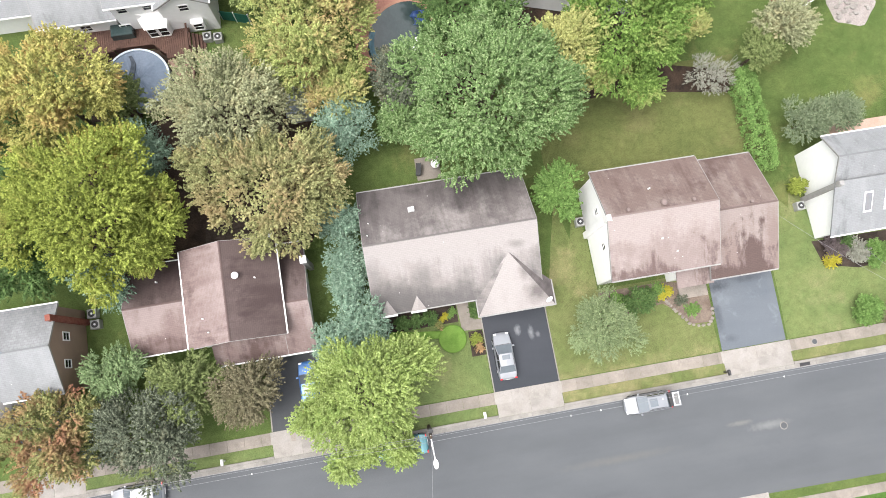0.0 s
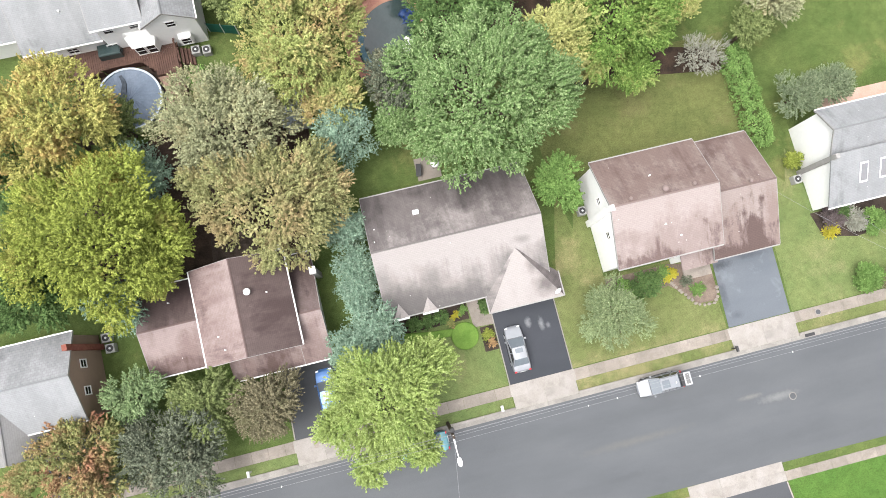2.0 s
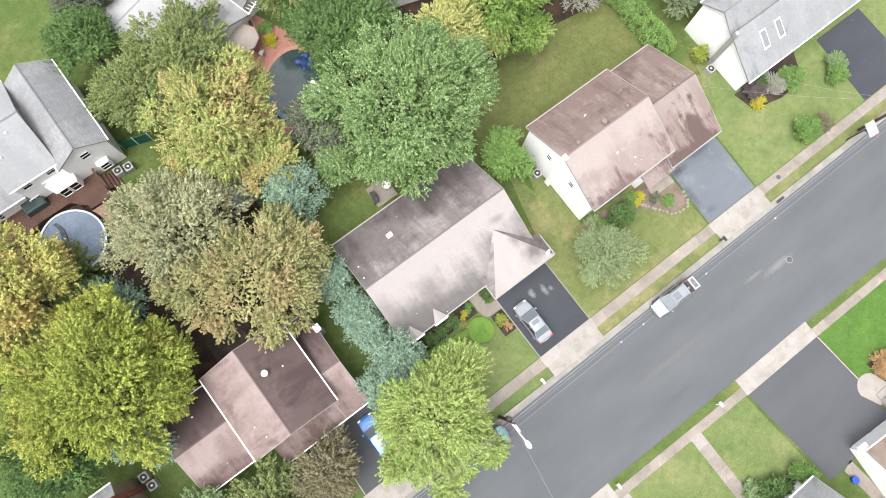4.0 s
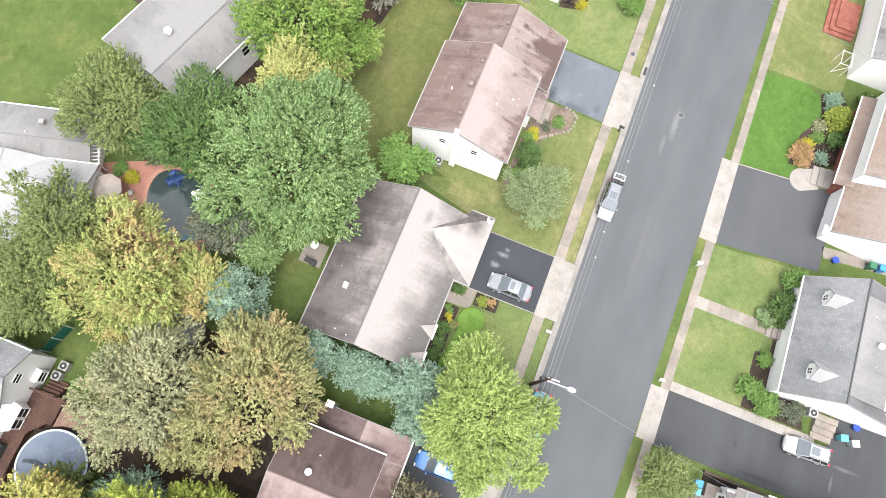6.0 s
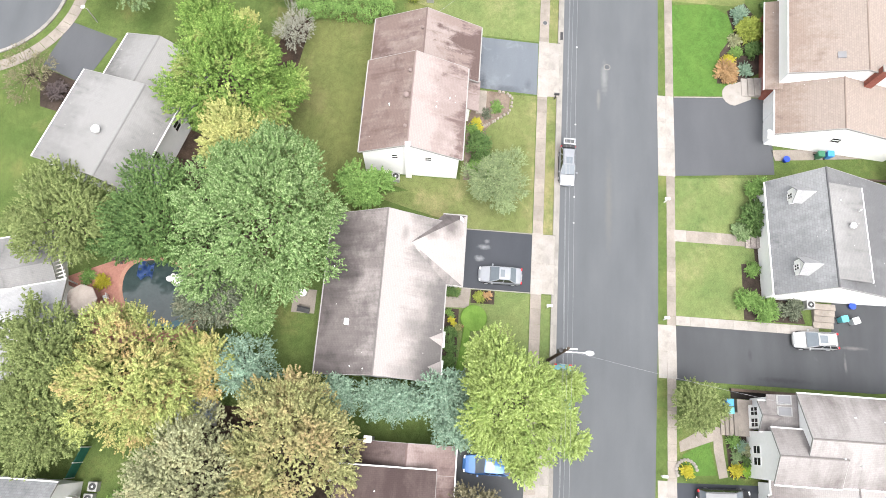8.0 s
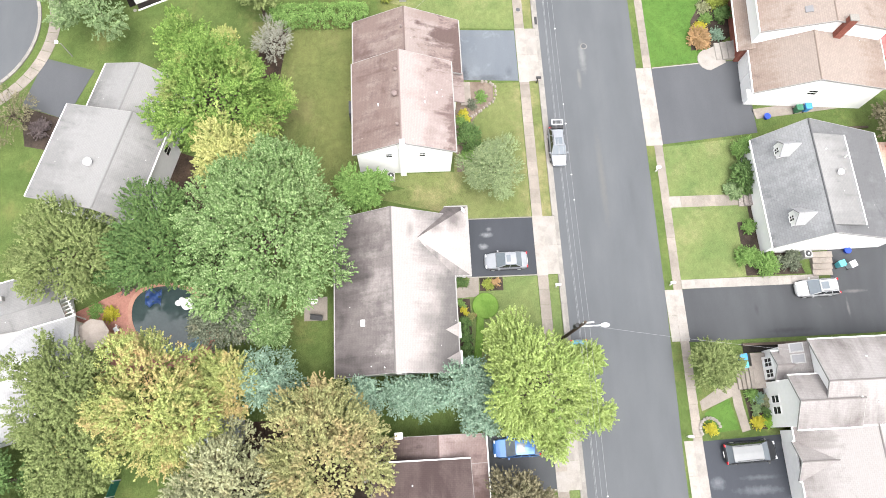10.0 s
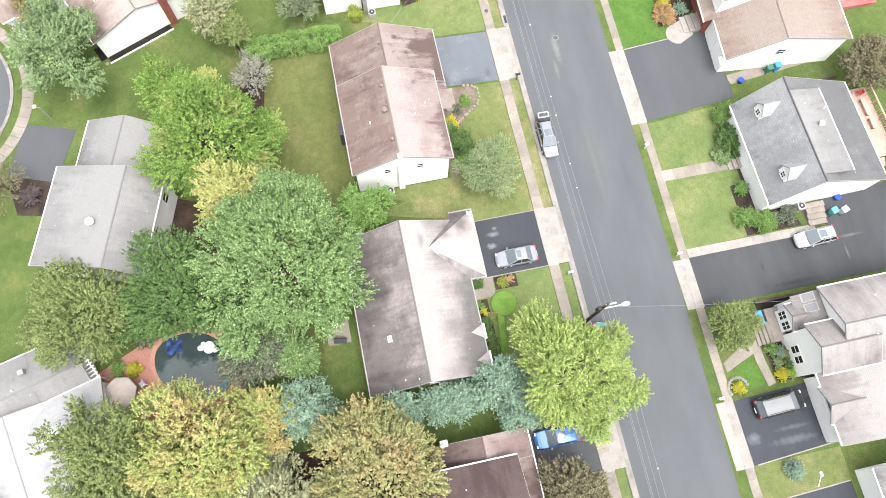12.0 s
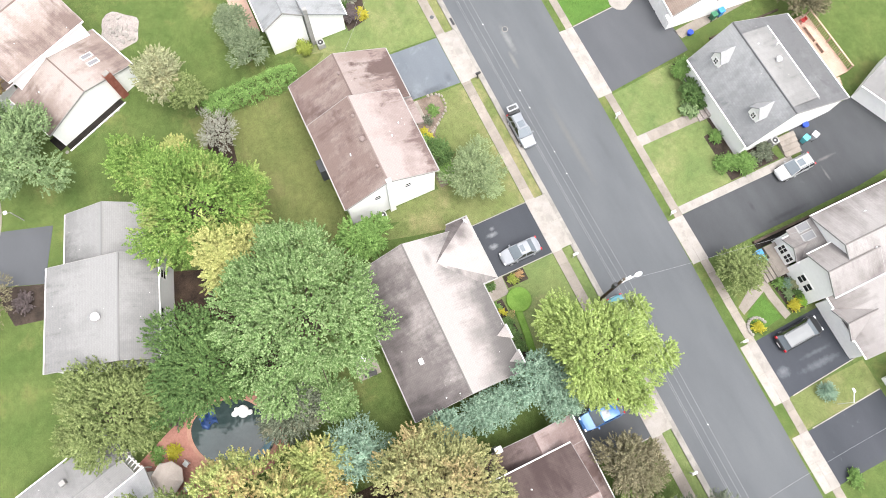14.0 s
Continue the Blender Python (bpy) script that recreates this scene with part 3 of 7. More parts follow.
def sphere_spread(rng, k, low, jitter=0.25):
    i = np.arange(k) + 0.5
    cz = 1 - (1 - low) * i / k
    th = i * 2.39996 + rng.normal(0, jitter, k)
    rr = np.sqrt(np.clip(1 - cz ** 2, 0, 1))
    return np.stack([rr * np.cos(th), rr * np.sin(th), cz], 1)


def unit(a):
    return a / (np.linalg.norm(a, axis=-1, keepdims=True) + 1e-9)


def crown_points(rng, rx, ry, rz, zc, per, dens, lumpy, clump, low=-0.35, leaf=0.2, droop=0.0):
    """Boughs stand apart on an uneven dome; each carries leafy shoots that splay outwards; larger leaves fill the depth behind."""
    R, gap = (rx + ry) / 2, 2.4 * clump
    size = np.array([rx, ry, rz])
    area = 6.283 * R * (R + rz) / 2 * (1 - low)
    nb = max(7, int(area / gap ** 2))
    bd = sphere_spread(rng, nb, low, 0.6)
    ph = rng.uniform(0, 6.28, 4)
    ang = np.arctan2(bd[:, 1], bd[:, 0])
    lob = 1 + lumpy * (0.6 * np.sin(3 * ang + ph[0]) + 0.5 * np.sin(5 * ang + ph[1] + 2 * bd[:, 2]) + 0.35 * np.sin(5 * bd[:, 2] + 2 * ang + ph[3]))
    rb = gap * 0.56 * rng.uniform(0.6, 1.4, nb)
    reach = lob * (1 + rng.uniform(-1.5, 0.75, nb) * lumpy) * np.clip(1 - rb / R, 0.35, 1)
    bc = bd * reach[:, None] * size + np.array([0, 0, zc])
    bc[:, 2] -= droop * (1 - bd[:, 2]) * rz
    ts = 0.46 * math.sqrt(clump)
    k = np.maximum(6, (dens * 2.0 * math.pi * rb ** 2 * 1.0 / ts ** 2)).astype(int)
    of = np.repeat(np.arange(nb), k)
    n = len(of)
    out = unit(bd * size)
    d = unit(rng.normal(size=(n, 3)) + out[of] * 0.75 + np.array([0, 0, 0.35]))
    squash = np.array([1.1, 1.1, 0.75])
    c = bc[of] + d * squash * (rb[of] * rng.uniform(0.72, 1.12, n))[:, None]
    ax = unit(d * 0.75 + out[of] * 0.55 + np.array([0, 0, 0.3 - droop]) + rng.normal(0, 0.22, (n, 3)))
    m = per
    s = rng.random((n, m)) ** 0.8
    L = (ts * 1.9 * rng.uniform(0.65, 1.35, n))[:, None, None]
    q = rng.normal(size=(n, m, 3))
    q = unit(q - ax[:, None] * (q * ax[:, None]).sum(2, keepdims=True))
    w = ts * 0.55 * (1 - 0.85 * s) * np.sqrt(rng.random((n, m)))
    p = c[:, None] + ax[:, None] * (s[..., None] - 0.45) * L + q * w[..., None]
    nr = q * 0.75 + ax[:, None] * 0.45 + np.array([0, 0, 0.5]) + rng.normal(0, 0.2, (n, m, 3))
    p, nr = p.reshape(-1, 3), nr.reshape(-1, 3)
    big = leaf * 1.75
    nf = int(min(3600, 0.9 * area / (big * big) * min(1.0, dens) ** 2))
    nc = int(min(3600, 0.75 * area / (big * big) * min(1.0, dens) ** 2))
    f = unit(rng.normal(size=(nf, 3)))
    f[:, 2] = np.where(f[:, 2] < low, -f[:, 2], f[:, 2])
    pf = f * rng.uniform(0.45, 0.68, nf)[:, None] * size + np.array([0, 0, zc])
    ob = rng.integers(0, nb, nc)
    g = unit(rng.normal(size=(nc, 3)))
    pc = bc[ob] + g * (rb[ob] * rng.uniform(0.2, 0.6, nc))[:, None]
    fill, fn = np.concatenate([pf, pc]), np.concatenate([f, g]) * 0.6 + np.array([0, 0, 0.6])
    fn = fn + rng.normal(0, 0.4, fn.shape)
    sz = np.concatenate([np.full(len(p), leaf), np.full(len(fill), big)])
    return np.concatenate([p, fill]), np.concatenate([nr, fn]), bc, sz


def trunk_mesh(rng, h, r, tips, mat_name="trunk"):
    bm = bmesh.new()
    pts = [Vector((0, 0, -0.1))]
    lean = Vector((rng.uniform(-0.06, 0.06), rng.uniform(-0.06, 0.06), 0))
    for i in range(1, 5):
        z = h * i / 4
        pts.append(Vector((lean.x * z + rng.uniform(-0.08, 0.08), lean.y * z + rng.uniform(-0.08, 0.08), z)))
    for i in range(4):
        beam(bm, pts[i], pts[i + 1], r * (1 - 0.2 * i), 8, r * (1 - 0.2 * (i + 1)))
    for tp in tips:
        tp = Vector(tp)
        a = pts[2].lerp(pts[4], rng.random())
        mid = a.lerp(tp, 0.5) + Vector((0, 0, (tp - a).length * 0.12))
        beam(bm, a, mid, r * 0.38, 6, r * 0.25)
        beam(bm, mid, tp, r * 0.25, 5, r * 0.08)
    return bm


def tree(x, y, rx, ry, height, mat, label, seed, leaf=0.185, clump=1.0, per=22, dens=1.0, lumpy=0.17, bottom=0.3, name="tree", limbs=16, low=-0.2, group="", extra=()):
    rng = np.random.default_rng(seed)
    t = thing(name, x, y, label, "tree", group=group, local=True)
    zb = height * bottom
    rz = (height - zb) * 0.58
    zc = height - rz
    p, nr, c, sz = crown_points(rng, rx, ry, rz, zc, per, dens, lumpy, clump, low, leaf)
    ps, ns, ss, tips = [p], [nr], [sz], []
    for dx, dy, z, r in extra:
        p3, n3, _, s3 = crown_points(rng, r, r, r * 0.7, z, per, dens, 0.3, clump * 0.7, -0.9, leaf)
        ps.append(p3 + np.array([dx, dy, 0]))
        ns.append(n3)
        ss.append(s3)
        tips.append((dx, dy, z))
    me = leaf_mesh("crown", np.concatenate(ps), np.concatenate(ns), np.concatenate(ss), rng)
    me.materials.append(mat)
    cr = new("crown", me)
    cr.parent = t
    pick = rng.choice(len(c), min(limbs, len(c)), replace=False)
    part("trunk", trunk_mesh(rng, zc * 0.95, 0.035 * height * 0.6 + 0.06, [tuple(c[i] * 0.9) for i in pick] + tips), M["bark"], t)
    return t


def bush(x, y, rx, ry, h, mat, label, seed, leaf=0.1, clump=0.3, per=14, lumpy=0.08, name="bush", group="", rot=0.0, dens=1.0):
    rng = np.random.default_rng(seed)
    t = thing(name, x, y, label, "bush", rot=rot, group=group, local=True)
    rz = h * 0.6
    p, nr, c, sz = crown_points(rng, rx, ry, rz, h - rz, per, dens, lumpy, clump, -0.6, leaf)
    p[:, 2] = np.maximum(p[:, 2], 0.02)
    me = leaf_mesh("foliage", p, nr, sz, rng)
    me.materials.append(mat)
    cr = new("foliage", me)
    cr.parent = t
    bm = bmesh.new()
    for i in range(5):
        a = i * 1.257 + seed
        beam(bm, (0, 0, -0.03), (math.cos(a) * rx * 0.5, math.sin(a) * ry * 0.5, h * 0.6), 0.03, 5, 0.012)
    part("stem", bm, M["bark"], t)
    return t

def hedge(x0, y0, x1, y1, w, h, mat, label, seed, leaf=0.17):
    """A clipped hedge gone bushy: a rounded bank of leafy tufts along a line."""
    rng = np.random.default_rng(seed)
    length, rot = math.hypot(x1 - x0, y1 - y0), math.degrees(math.atan2(y1 - y0, x1 - x0))
    t = thing("hedge", (x0 + x1) / 2, (y0 + y1) / 2, label, "hedge", rot=rot, local=True)
    n = int(length * (w + 2 * h) / 0.055)
    u = rng.uniform(-0.5, 0.5, n) * length
    a = rng.uniform(-0.1, math.pi + 0.1, n)
    bulge = 1 + 0.13 * np.sin(u * 2.1 + seed) + 0.1 * np.sin(u * 4.7 + 3 * a)
    ex = 0.55
    cx, cz = np.sign(np.cos(a)) * np.abs(np.cos(a)) ** ex, np.abs(np.sin(a)) ** ex
    taper = np.clip((length / 2 - np.abs(u)) / (0.5 * w), 0.15, 1) ** 0.5
    c = np.stack([u, cx * w / 2 * bulge * taper, np.maximum(0.05, cz * h * (0.9 + 0.1 * bulge))], 1)
    out = unit(np.stack([rng.normal(0, 0.2, n), np.cos(a), np.sin(a) + 0.2], 1))
    m = 6
    p = c[:, None] + out[:, None] * rng.uniform(-0.12, 0.16, (n, m, 1)) + rng.normal(0, 0.1, (n, m, 3))
    nr = out[:, None] * 0.7 + np.array([0, 0, 0.4]) + rng.normal(0, 0.35, (n, m, 3))
    me = leaf_mesh("foliage", p.reshape(-1, 3), nr.reshape(-1, 3), np.full(n * m, leaf), rng)
    me.materials.append(mat)
    new("foliage", me).parent = t
    bm = bmesh.new()
    for i in range(int(length)):
        beam(bm, (i + 0.5 - length / 2, 0, -0.05), (i + 0.5 - length / 2, 0, h * 0.8), 0.04, 5, 0.02)
    part("stem", bm, M["bark"], t)
    return t


# ---- ground, street, pavements ----
bm = bmesh.new()
bmesh.ops.create_grid(bm, x_segments=8, y_segments=8, size=420)
tagged(link_mesh("ground", bm, M["grass"]), "green suburban grass with dry patches", "ground", kind="structure")

sheet("road", [(-160, -10.6), (-60, -11.2), (-30, -11.8), (-18, -12.0), (-2, -12.55), (12, -12.8), (43, -13.3), (160, -14.5), (160, -2.4), (-160, -2.4)], 0.012, M["road"], "smooth grey asphalt residential street", "road")

NORTH_APRONS = [(-41.5, -36.2), (-20.1, -15.0), (0.0, 6.05), (21.4, 27.9)]
SOUTH_APRONS = [(-31.3, -25.8), (-22.6, -16.4), (-7.2, -2.1), (13.4, 22.6)]


def spans(x0, x1, gaps):
    """The stretches of x0..x1 that the gaps leave."""
    out, a = [], x0
    for g0, g1 in sorted(gaps):
        if g0 > a:
            out.append((a, g0))
        a = max(a, g1)
    out.append((a, x1))
    return out


pave_n = thing("pavement_north", 0, -0.6, "tan concrete pavement slabs beside the grass verge", "pavement", kind="structure")
pave_s = thing("pavement_south", 0, -14.0, "tan concrete pavement slabs along the far kerb", "pavement", kind="structure")
kerb_n = thing("kerb_north", 0, -2.3, "weathered concrete kerb and gutter along the street", "kerb", kind="structure")


def slabs(parent, x0, x1, y0, y1, length, mat, name="slab", top=0.03, skew=None):
    n = max(1, round((x1 - x0) / length))
    w = (x1 - x0) / n
    for i in range(n):
        a = x0 + i * w
        s = skew(a) if skew else 0.0
        dz = random.uniform(-0.006, 0.006)
        part(name, boxm(a + 0.007, a + w - 0.007, y0 + s, y1 + s, -0.08, top + dz, bevel=0.008), mat, parent)


def south_skew(x):
    return -0.018 * x - 0.05 if x < 10 else -0.23 - 0.01 * (x - 10)


slabs(pave_n, -66, 66, -1.12, -0.08, 1.5, M["concrete"])
slabs(pave_s, -46, 60, -14.28, -13.42, 1.5, M["concrete"], skew=south_skew)
for g0, g1 in spans(-66, 66, NORTH_APRONS):
    slabs(kerb_n, g0, g1, -2.32, -2.1, 3.0, M["curb"], "kerb_stone", 0.15)
slabs(kerb_n, -66, 66, -2.72, -2.34, 3.0, M["curb"], "gutter_slab", 0.022)
for g0, g1 in NORTH_APRONS:
    ap = thing("driveway_apron", (g0 + g1) / 2, -1.2, "pale concrete driveway apron sloping to the street", "apron", kind="structure")
    slabs(ap, g0, g1, -2.33, -1.13, 3.0, M["concrete_pale"], "apron_slab", 0.035)
    slabs(ap, g0 - 0.1, g1 + 0.1, -1.14, -0.06, 1.55, M["concrete_pale"], "apron_slab", 0.04)
for g0, g1 in SOUTH_APRONS:
    s = south_skew((g0 + g1) / 2)
    ap = thing("driveway_apron", (g0 + g1) / 2, -13.6, "pale concrete driveway apron sloping to the street", "apron", kind="structure")
    slabs(ap, g0, g1, -13.45 + s, -12.55 + s, 3.0, M["concrete_pale"], "apron_slab", 0.03)
    slabs(ap, g0, g1, -14.3 + s, -13.4 + s, 1.5, M["concrete_pale"], "apron_slab", 0.045)

# lawns and beds, each a few millimetres proud of the ground
sheet("lawn", [(6.1, 0.0), (21.3, 0.0), (21.3, 7.5), (11.2, 7.5), (11.2, 13.0), (10.4, 15.6), (9.6, 12.6), (8.8, 16.4), (7.6, 12.0), (6.9, 9.0), (6.1, 7.0)], 0.012, M["lawn_dry"], "yellowed dry front lawn", "lawn")
sheet("lawn", rect(-14.9, -0.1, 0.0, 8.3), 0.012, M["lawn_mid"], "mown green front lawn", "lawn")
sheet("lawn", [(27.9, 0.0), (60, 0.0), (60, 9.0), (33.2, 9.0), (32.2, 15.5), (31.2, 12.2), (29.8, 14.0), (28.4, 10.5)], 0.012, M["lawn_mid"], "mown green front lawn", "lawn")
sheet("lawn", rect(6.1, 60, -2.1, -1.14), 0.012, M["lawn_dry"], "narrow dry grass verge", "lawn")
sheet("lawn", rect(-60, -0.1, -2.1, -1.14), 0.012, M["lawn_mid"], "narrow green grass verge", "lawn")
sheet("lawn", rect(8.6, 29.6, 17.4, 28.5), 0.012, M["lawn_back"], "worn yellow-green back lawn", "lawn")
sheet("lawn", [(22.7, -14.55), (34.0, -14.65), (34.5, -19.0), (32.5, -22.3), (30.0, -23.0), (23.4, -22.5)], 0.014, M["lawn_green"], "lush bright green front lawn", "lawn")
sheet("lawn", [(-1.2, -14.2), (13.2, -14.4), (13.9, -22.5), (-1.0, -22.5)], 0.012, M["lawn_mid"], "mown green front lawn with a worn stripe", "lawn")
sheet("lawn", rect(-25.7, -22.5, -22.6, -13.85), 0.012, M["lawn_dry"], "thin dry side lawn", "lawn")
sheet("lawn", [(34.5, -14.6), (60, -14.7), (60, -24), (34.5, -23)], 0.013, M["lawn_dry"], "patchy dry front lawn", "lawn")

sheet("side_path", [(17.25, -24.8), (18.6, -37.1), (17.4, -37.3), (16.1, -25.2)], 0.03, M["concrete"], "grey concrete strip along the side wall", "path")
# dark sheet paints the shadowed gap between the maples and the grey-roofed house
sheet("yard_soil", [(14.6, 36.0), (13.3, 32.6), (9.9, 32.4), (4, 29), (-3, 27), (-3.6, 30.2), (1.4, 33.0), (2.0, 38.6), (6.5, 38.4), (9.1, 37.4)], 0.016, M["shaded_leaf_litter"], "dark soil with painted tree shade under the maples", "ground")

# soil and tree shade together in one dark sheet
sheet("yard_soil", [(12.0, 27.6), (14.2, 26.0), (17.5, 26.4), (23.0, 25.4), (28.6, 24.6), (28.6, 27.0), (23.5, 28.2), (17.0, 31.5), (12.5, 30.5)], 0.02, M["shaded_leaf_litter"], "dark soil with painted shade along the back hedge", "ground")

# driveways
sheet("driveway", [(0.04, -0.05), (5.95, -0.05), (6.1, 6.9), (0.05, 6.9)], 0.03, M["drive_scuffed"], "dark sealed asphalt driveway with pale scuffs", "driveway")
sheet("driveway", [(21.5, 0.0), (27.7, 0.0), (27.95, 6.6), (21.8, 6.6)], 0.03, M["drive_wet"], "faded blue-grey asphalt driveway with dark stains", "driveway")
sheet("driveway", [(-19.95, -0.05), (-15.1, -0.05), (-15.0, 7.0), (-19.7, 7.0)], 0.03, M["drive_old"], "grey asphalt driveway beside the maroon house", "driveway")
sheet("driveway", [(-41.4, -0.05), (-36.4, -0.05), (-36.4, 5.5), (-41.4, 5.5)], 0.03, M["drive_old"], "shaded asphalt driveway under trees", "driveway")
sheet("driveway", [(13.5, -14.5), (22.5, -14.6), (23.3, -25.0), (14.5, -25.0)], 0.03, M["drive_mid"], "smooth mid-grey asphalt double driveway", "driveway")
sheet("driveway", [(-7.3, -14.1), (-2.1, -14.2), (-1.8, -28.0), (-1.6, -29.5), (1.7, -29.8), (1.9, -40.0), (-6.6, -40.0), (-7.2, -33.0)], 0.03, M["drive_cracked"], "cracked dark asphalt driveway widening at the back", "driveway")
sheet("driveway", [(-22.5, -13.85), (-16.5, -14.0), (-16.2, -22.8), (-22.0, -22.8)], 0.03, M["drive_sheen"], "freshly sealed dark asphalt driveway", "driveway")
sheet("driveway", [(-31.2, -13.7), (-25.9, -13.8), (-25.6, -22.5), (-31.2, -22.5)], 0.03, M["drive_dark"], "dark sealed asphalt driveway", "driveway")
sheet("driveway", [(20.2, 51.8), (25.7, 50.0), (24.1, 44.8), (18.5, 47.2)], 0.03, M["drive_mid"], "dark asphalt driveway at the turning circle", "driveway")
for x in (0.0, 6.02):
    tagged(link_mesh("edging", boxm(x - 0.05, x + 0.05, -0.05, 6.85, -0.05, 0.05), M["curb"]), "thin concrete driveway edging", "edging", kind="structure")
for (x0, y0), (x1, y1) in (((22.55, -14.7), (23.2, -22.6)), ((-22.5, -14.4), (-22.0, -22.8)), ((-25.85, -14.4), (-25.55, -22.4)), ((-19.98, 0.0), (-19.75, 6.9))):
    nx, ny = (y1 - y0), -(x1 - x0)
    k = 0.05 / math.hypot(nx, ny)
    bm = prism(bmesh.new(), [(x0 - nx * k, y0 - ny * k), (x1 - nx * k, y1 - ny * k), (x1 + nx * k, y1 + ny * k), (x0 + nx * k, y0 + ny * k)], -0.05, 0.07)
    tagged(link_mesh("edging", bm, M["concrete_pale"]), "thin pale edging beside the driveway", "edging", kind="structure")
ring = [(30 + 9.3 * math.cos(a), 60.6 + 9.3 * math.sin(a)) for a in [math.tau * i / 40 for i in range(40)]]
sheet("road", ring, 0.02, M["road"], "grey asphalt turning circle", "road")
sheet("road", rect(30, 140, 56.5, 64.5), 0.016, M["road"], "grey asphalt side street", "road")
circle_walk = thing("pavement_circle", 30, 50, "curved concrete pavement round the turning circle", "pavement", kind="structure")
for i in range(30):
    a0, a1 = [math.pi * (1.0 + (i + k) / 30) for k in (0.02, 0.98)]
    for r0, r1, z, m in ((9.3, 9.65, 0.13, M["curb"]), (10.5, 11.7, 0.04, M["concrete"])):
        pts = [(30 + r * math.cos(a), 60.6 + r * math.sin(a)) for r, a in ((r0, a0), (r1, a0), (r1, a1), (r0, a1))]
        part("slab", prism(bmesh.new(), pts, -0.05, z), m, circle_walk)

# garden walks
walk_o2 = thing("front_path", 7, -18, "straight concrete path up to brick-edged steps", "path", kind="structure")
for i in range(6):
    part("slab", boxm(6.45, 7.65, -14.35 - 1.2 * (i + 1) + 0.015, -14.35 - 1.2 * i, -0.05, 0.04 + 0.004 * (i % 2)), M["concrete"] if i else M["concrete_pale"], walk_o2)
walk_o2b = thing("side_path", -1.5, -21, "pale concrete strip beside the driveway", "path", kind="structure")
for i in range(10):
    part("slab", boxm(-2.05, -1.15, -14.3 - 1.4 * (i + 1) + 0.015, -14.3 - 1.4 * i, -0.05, 0.045), M["concrete_pale"], walk_o2b)


# ---- houses ----
M["red_boards"] = mottled("faded_red_boards", (0.36, 0.1, 0.1), (0.43, 0.15, 0.145), 0.7, 6, 0.2, vary=0.06)
M["red_plastic"] = plain("red_plastic", (0.5, 0.05, 0.05), 0.4, 0, 0.4, 0.1)
M["roof_b"] = shingles("brown_weathered_shingles", (0.24, 0.19, 0.17), (0.33, 0.285, 0.265), (0.15, 0.112, 0.1), 0.57, 0.5, shift=95, rise=0.2)
# slate shingles darkened in colour to shade the dormer house's rear slope
M["roof_slate_shaded"] = shingles("shaded_slate_shingles", (0.125, 0.125, 0.13), (0.165, 0.165, 0.17), (0.09, 0.09, 0.095), 0.6, 0.45, shift=99, rise=0.05)
M["roof_pale"] = shingles("bleached_grey_shingles", (0.32, 0.32, 0.325), (0.385, 0.385, 0.39), (0.23, 0.23, 0.237), 0.64, 0.5, shift=17, rise=0.05)
M["skylight"] = plain("skylight_dome", (0.2, 0.2, 0.21), 0.25, 0, 0.4, 0.1)

def steps(name, x0, x1, y0, y1, n, rise, mat, label, axis="y", up=1):
    """A flight of n steps; the top step lies at the end that up points to."""
    t = thing(name, (x0 + x1) / 2, (y0 + y1) / 2, label, "steps")
    for i in range(n):
        z = rise * (i + 1)
        if axis == "y":
            w = (y1 - y0) / n
            a, b = (y0 + i * w, y1) if up > 0 else (y0, y1 - i * w)
            part("step", boxm(x0, x1, a, b, z - rise, z, bevel=0.01), mat, t)
        else:
            w = (x1 - x0) / n
            a, b = (x0 + i * w, x1) if up > 0 else (x0, x1 - i * w)
            part("step", boxm(a, b, y0, y1, z - rise, z, bevel=0.01), mat, t)
    return t


def garage_door(h, x, y, w, face, z=0.0):
    d = 1 if face == "+y" else -1
    bm = bmesh.new()
    for i in range(4):
        y0, y1 = sorted((y, y + d * 0.05))
        box(bm, x - w / 2, x + w / 2, y0, y1, z + 0.05 + i * 0.52, z + 0.05 + i * 0.52 + 0.5)
    part("garage_door", bm, M["trim"], h, "white panelled garage door")


# house with the long mauve roof
hc = thing("house", -1.5, 13.5, "white single-storey house with a streaked mauve-grey shingle roof", "house")
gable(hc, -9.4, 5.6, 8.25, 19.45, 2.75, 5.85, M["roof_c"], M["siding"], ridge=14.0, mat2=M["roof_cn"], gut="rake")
zc = 2.75 + 3.1 * (11.65 - 8.25) / 5.75
part("wall", boxm(0.0, 6.1, 7.05, 9.0, 0, 2.62), M["siding"], hc)
plane_roof(hc, [(-0.4, 6.75, 2.62), (6.45, 6.75, 2.62), (2.85, 11.7, zc + 0.06)], M["roof_cg"])
# the garage roof's east plane takes the copy with painted shade too
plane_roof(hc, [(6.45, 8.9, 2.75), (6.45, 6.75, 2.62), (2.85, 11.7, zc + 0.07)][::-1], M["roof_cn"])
plane_roof(hc, [(-0.4, 6.75, 2.62), (-0.4, 8.3, 2.72), (2.85, 11.7, zc + 0.065)], M["roof_c"])
part("gutter", boxm(-0.45, 6.5, 6.63, 6.75, 2.46, 2.61), M["rake"], hc)
part("gutter", boxm(6.45, 6.55, 6.65, 8.95, 2.5, 2.75), M["rake"], hc)
part("gutter", boxm(-0.5, -0.4, 6.65, 8.3, 2.48, 2.62), M["rake"], hc)
garage_door(hc, 3.0, 7.05, 4.9, "-y")
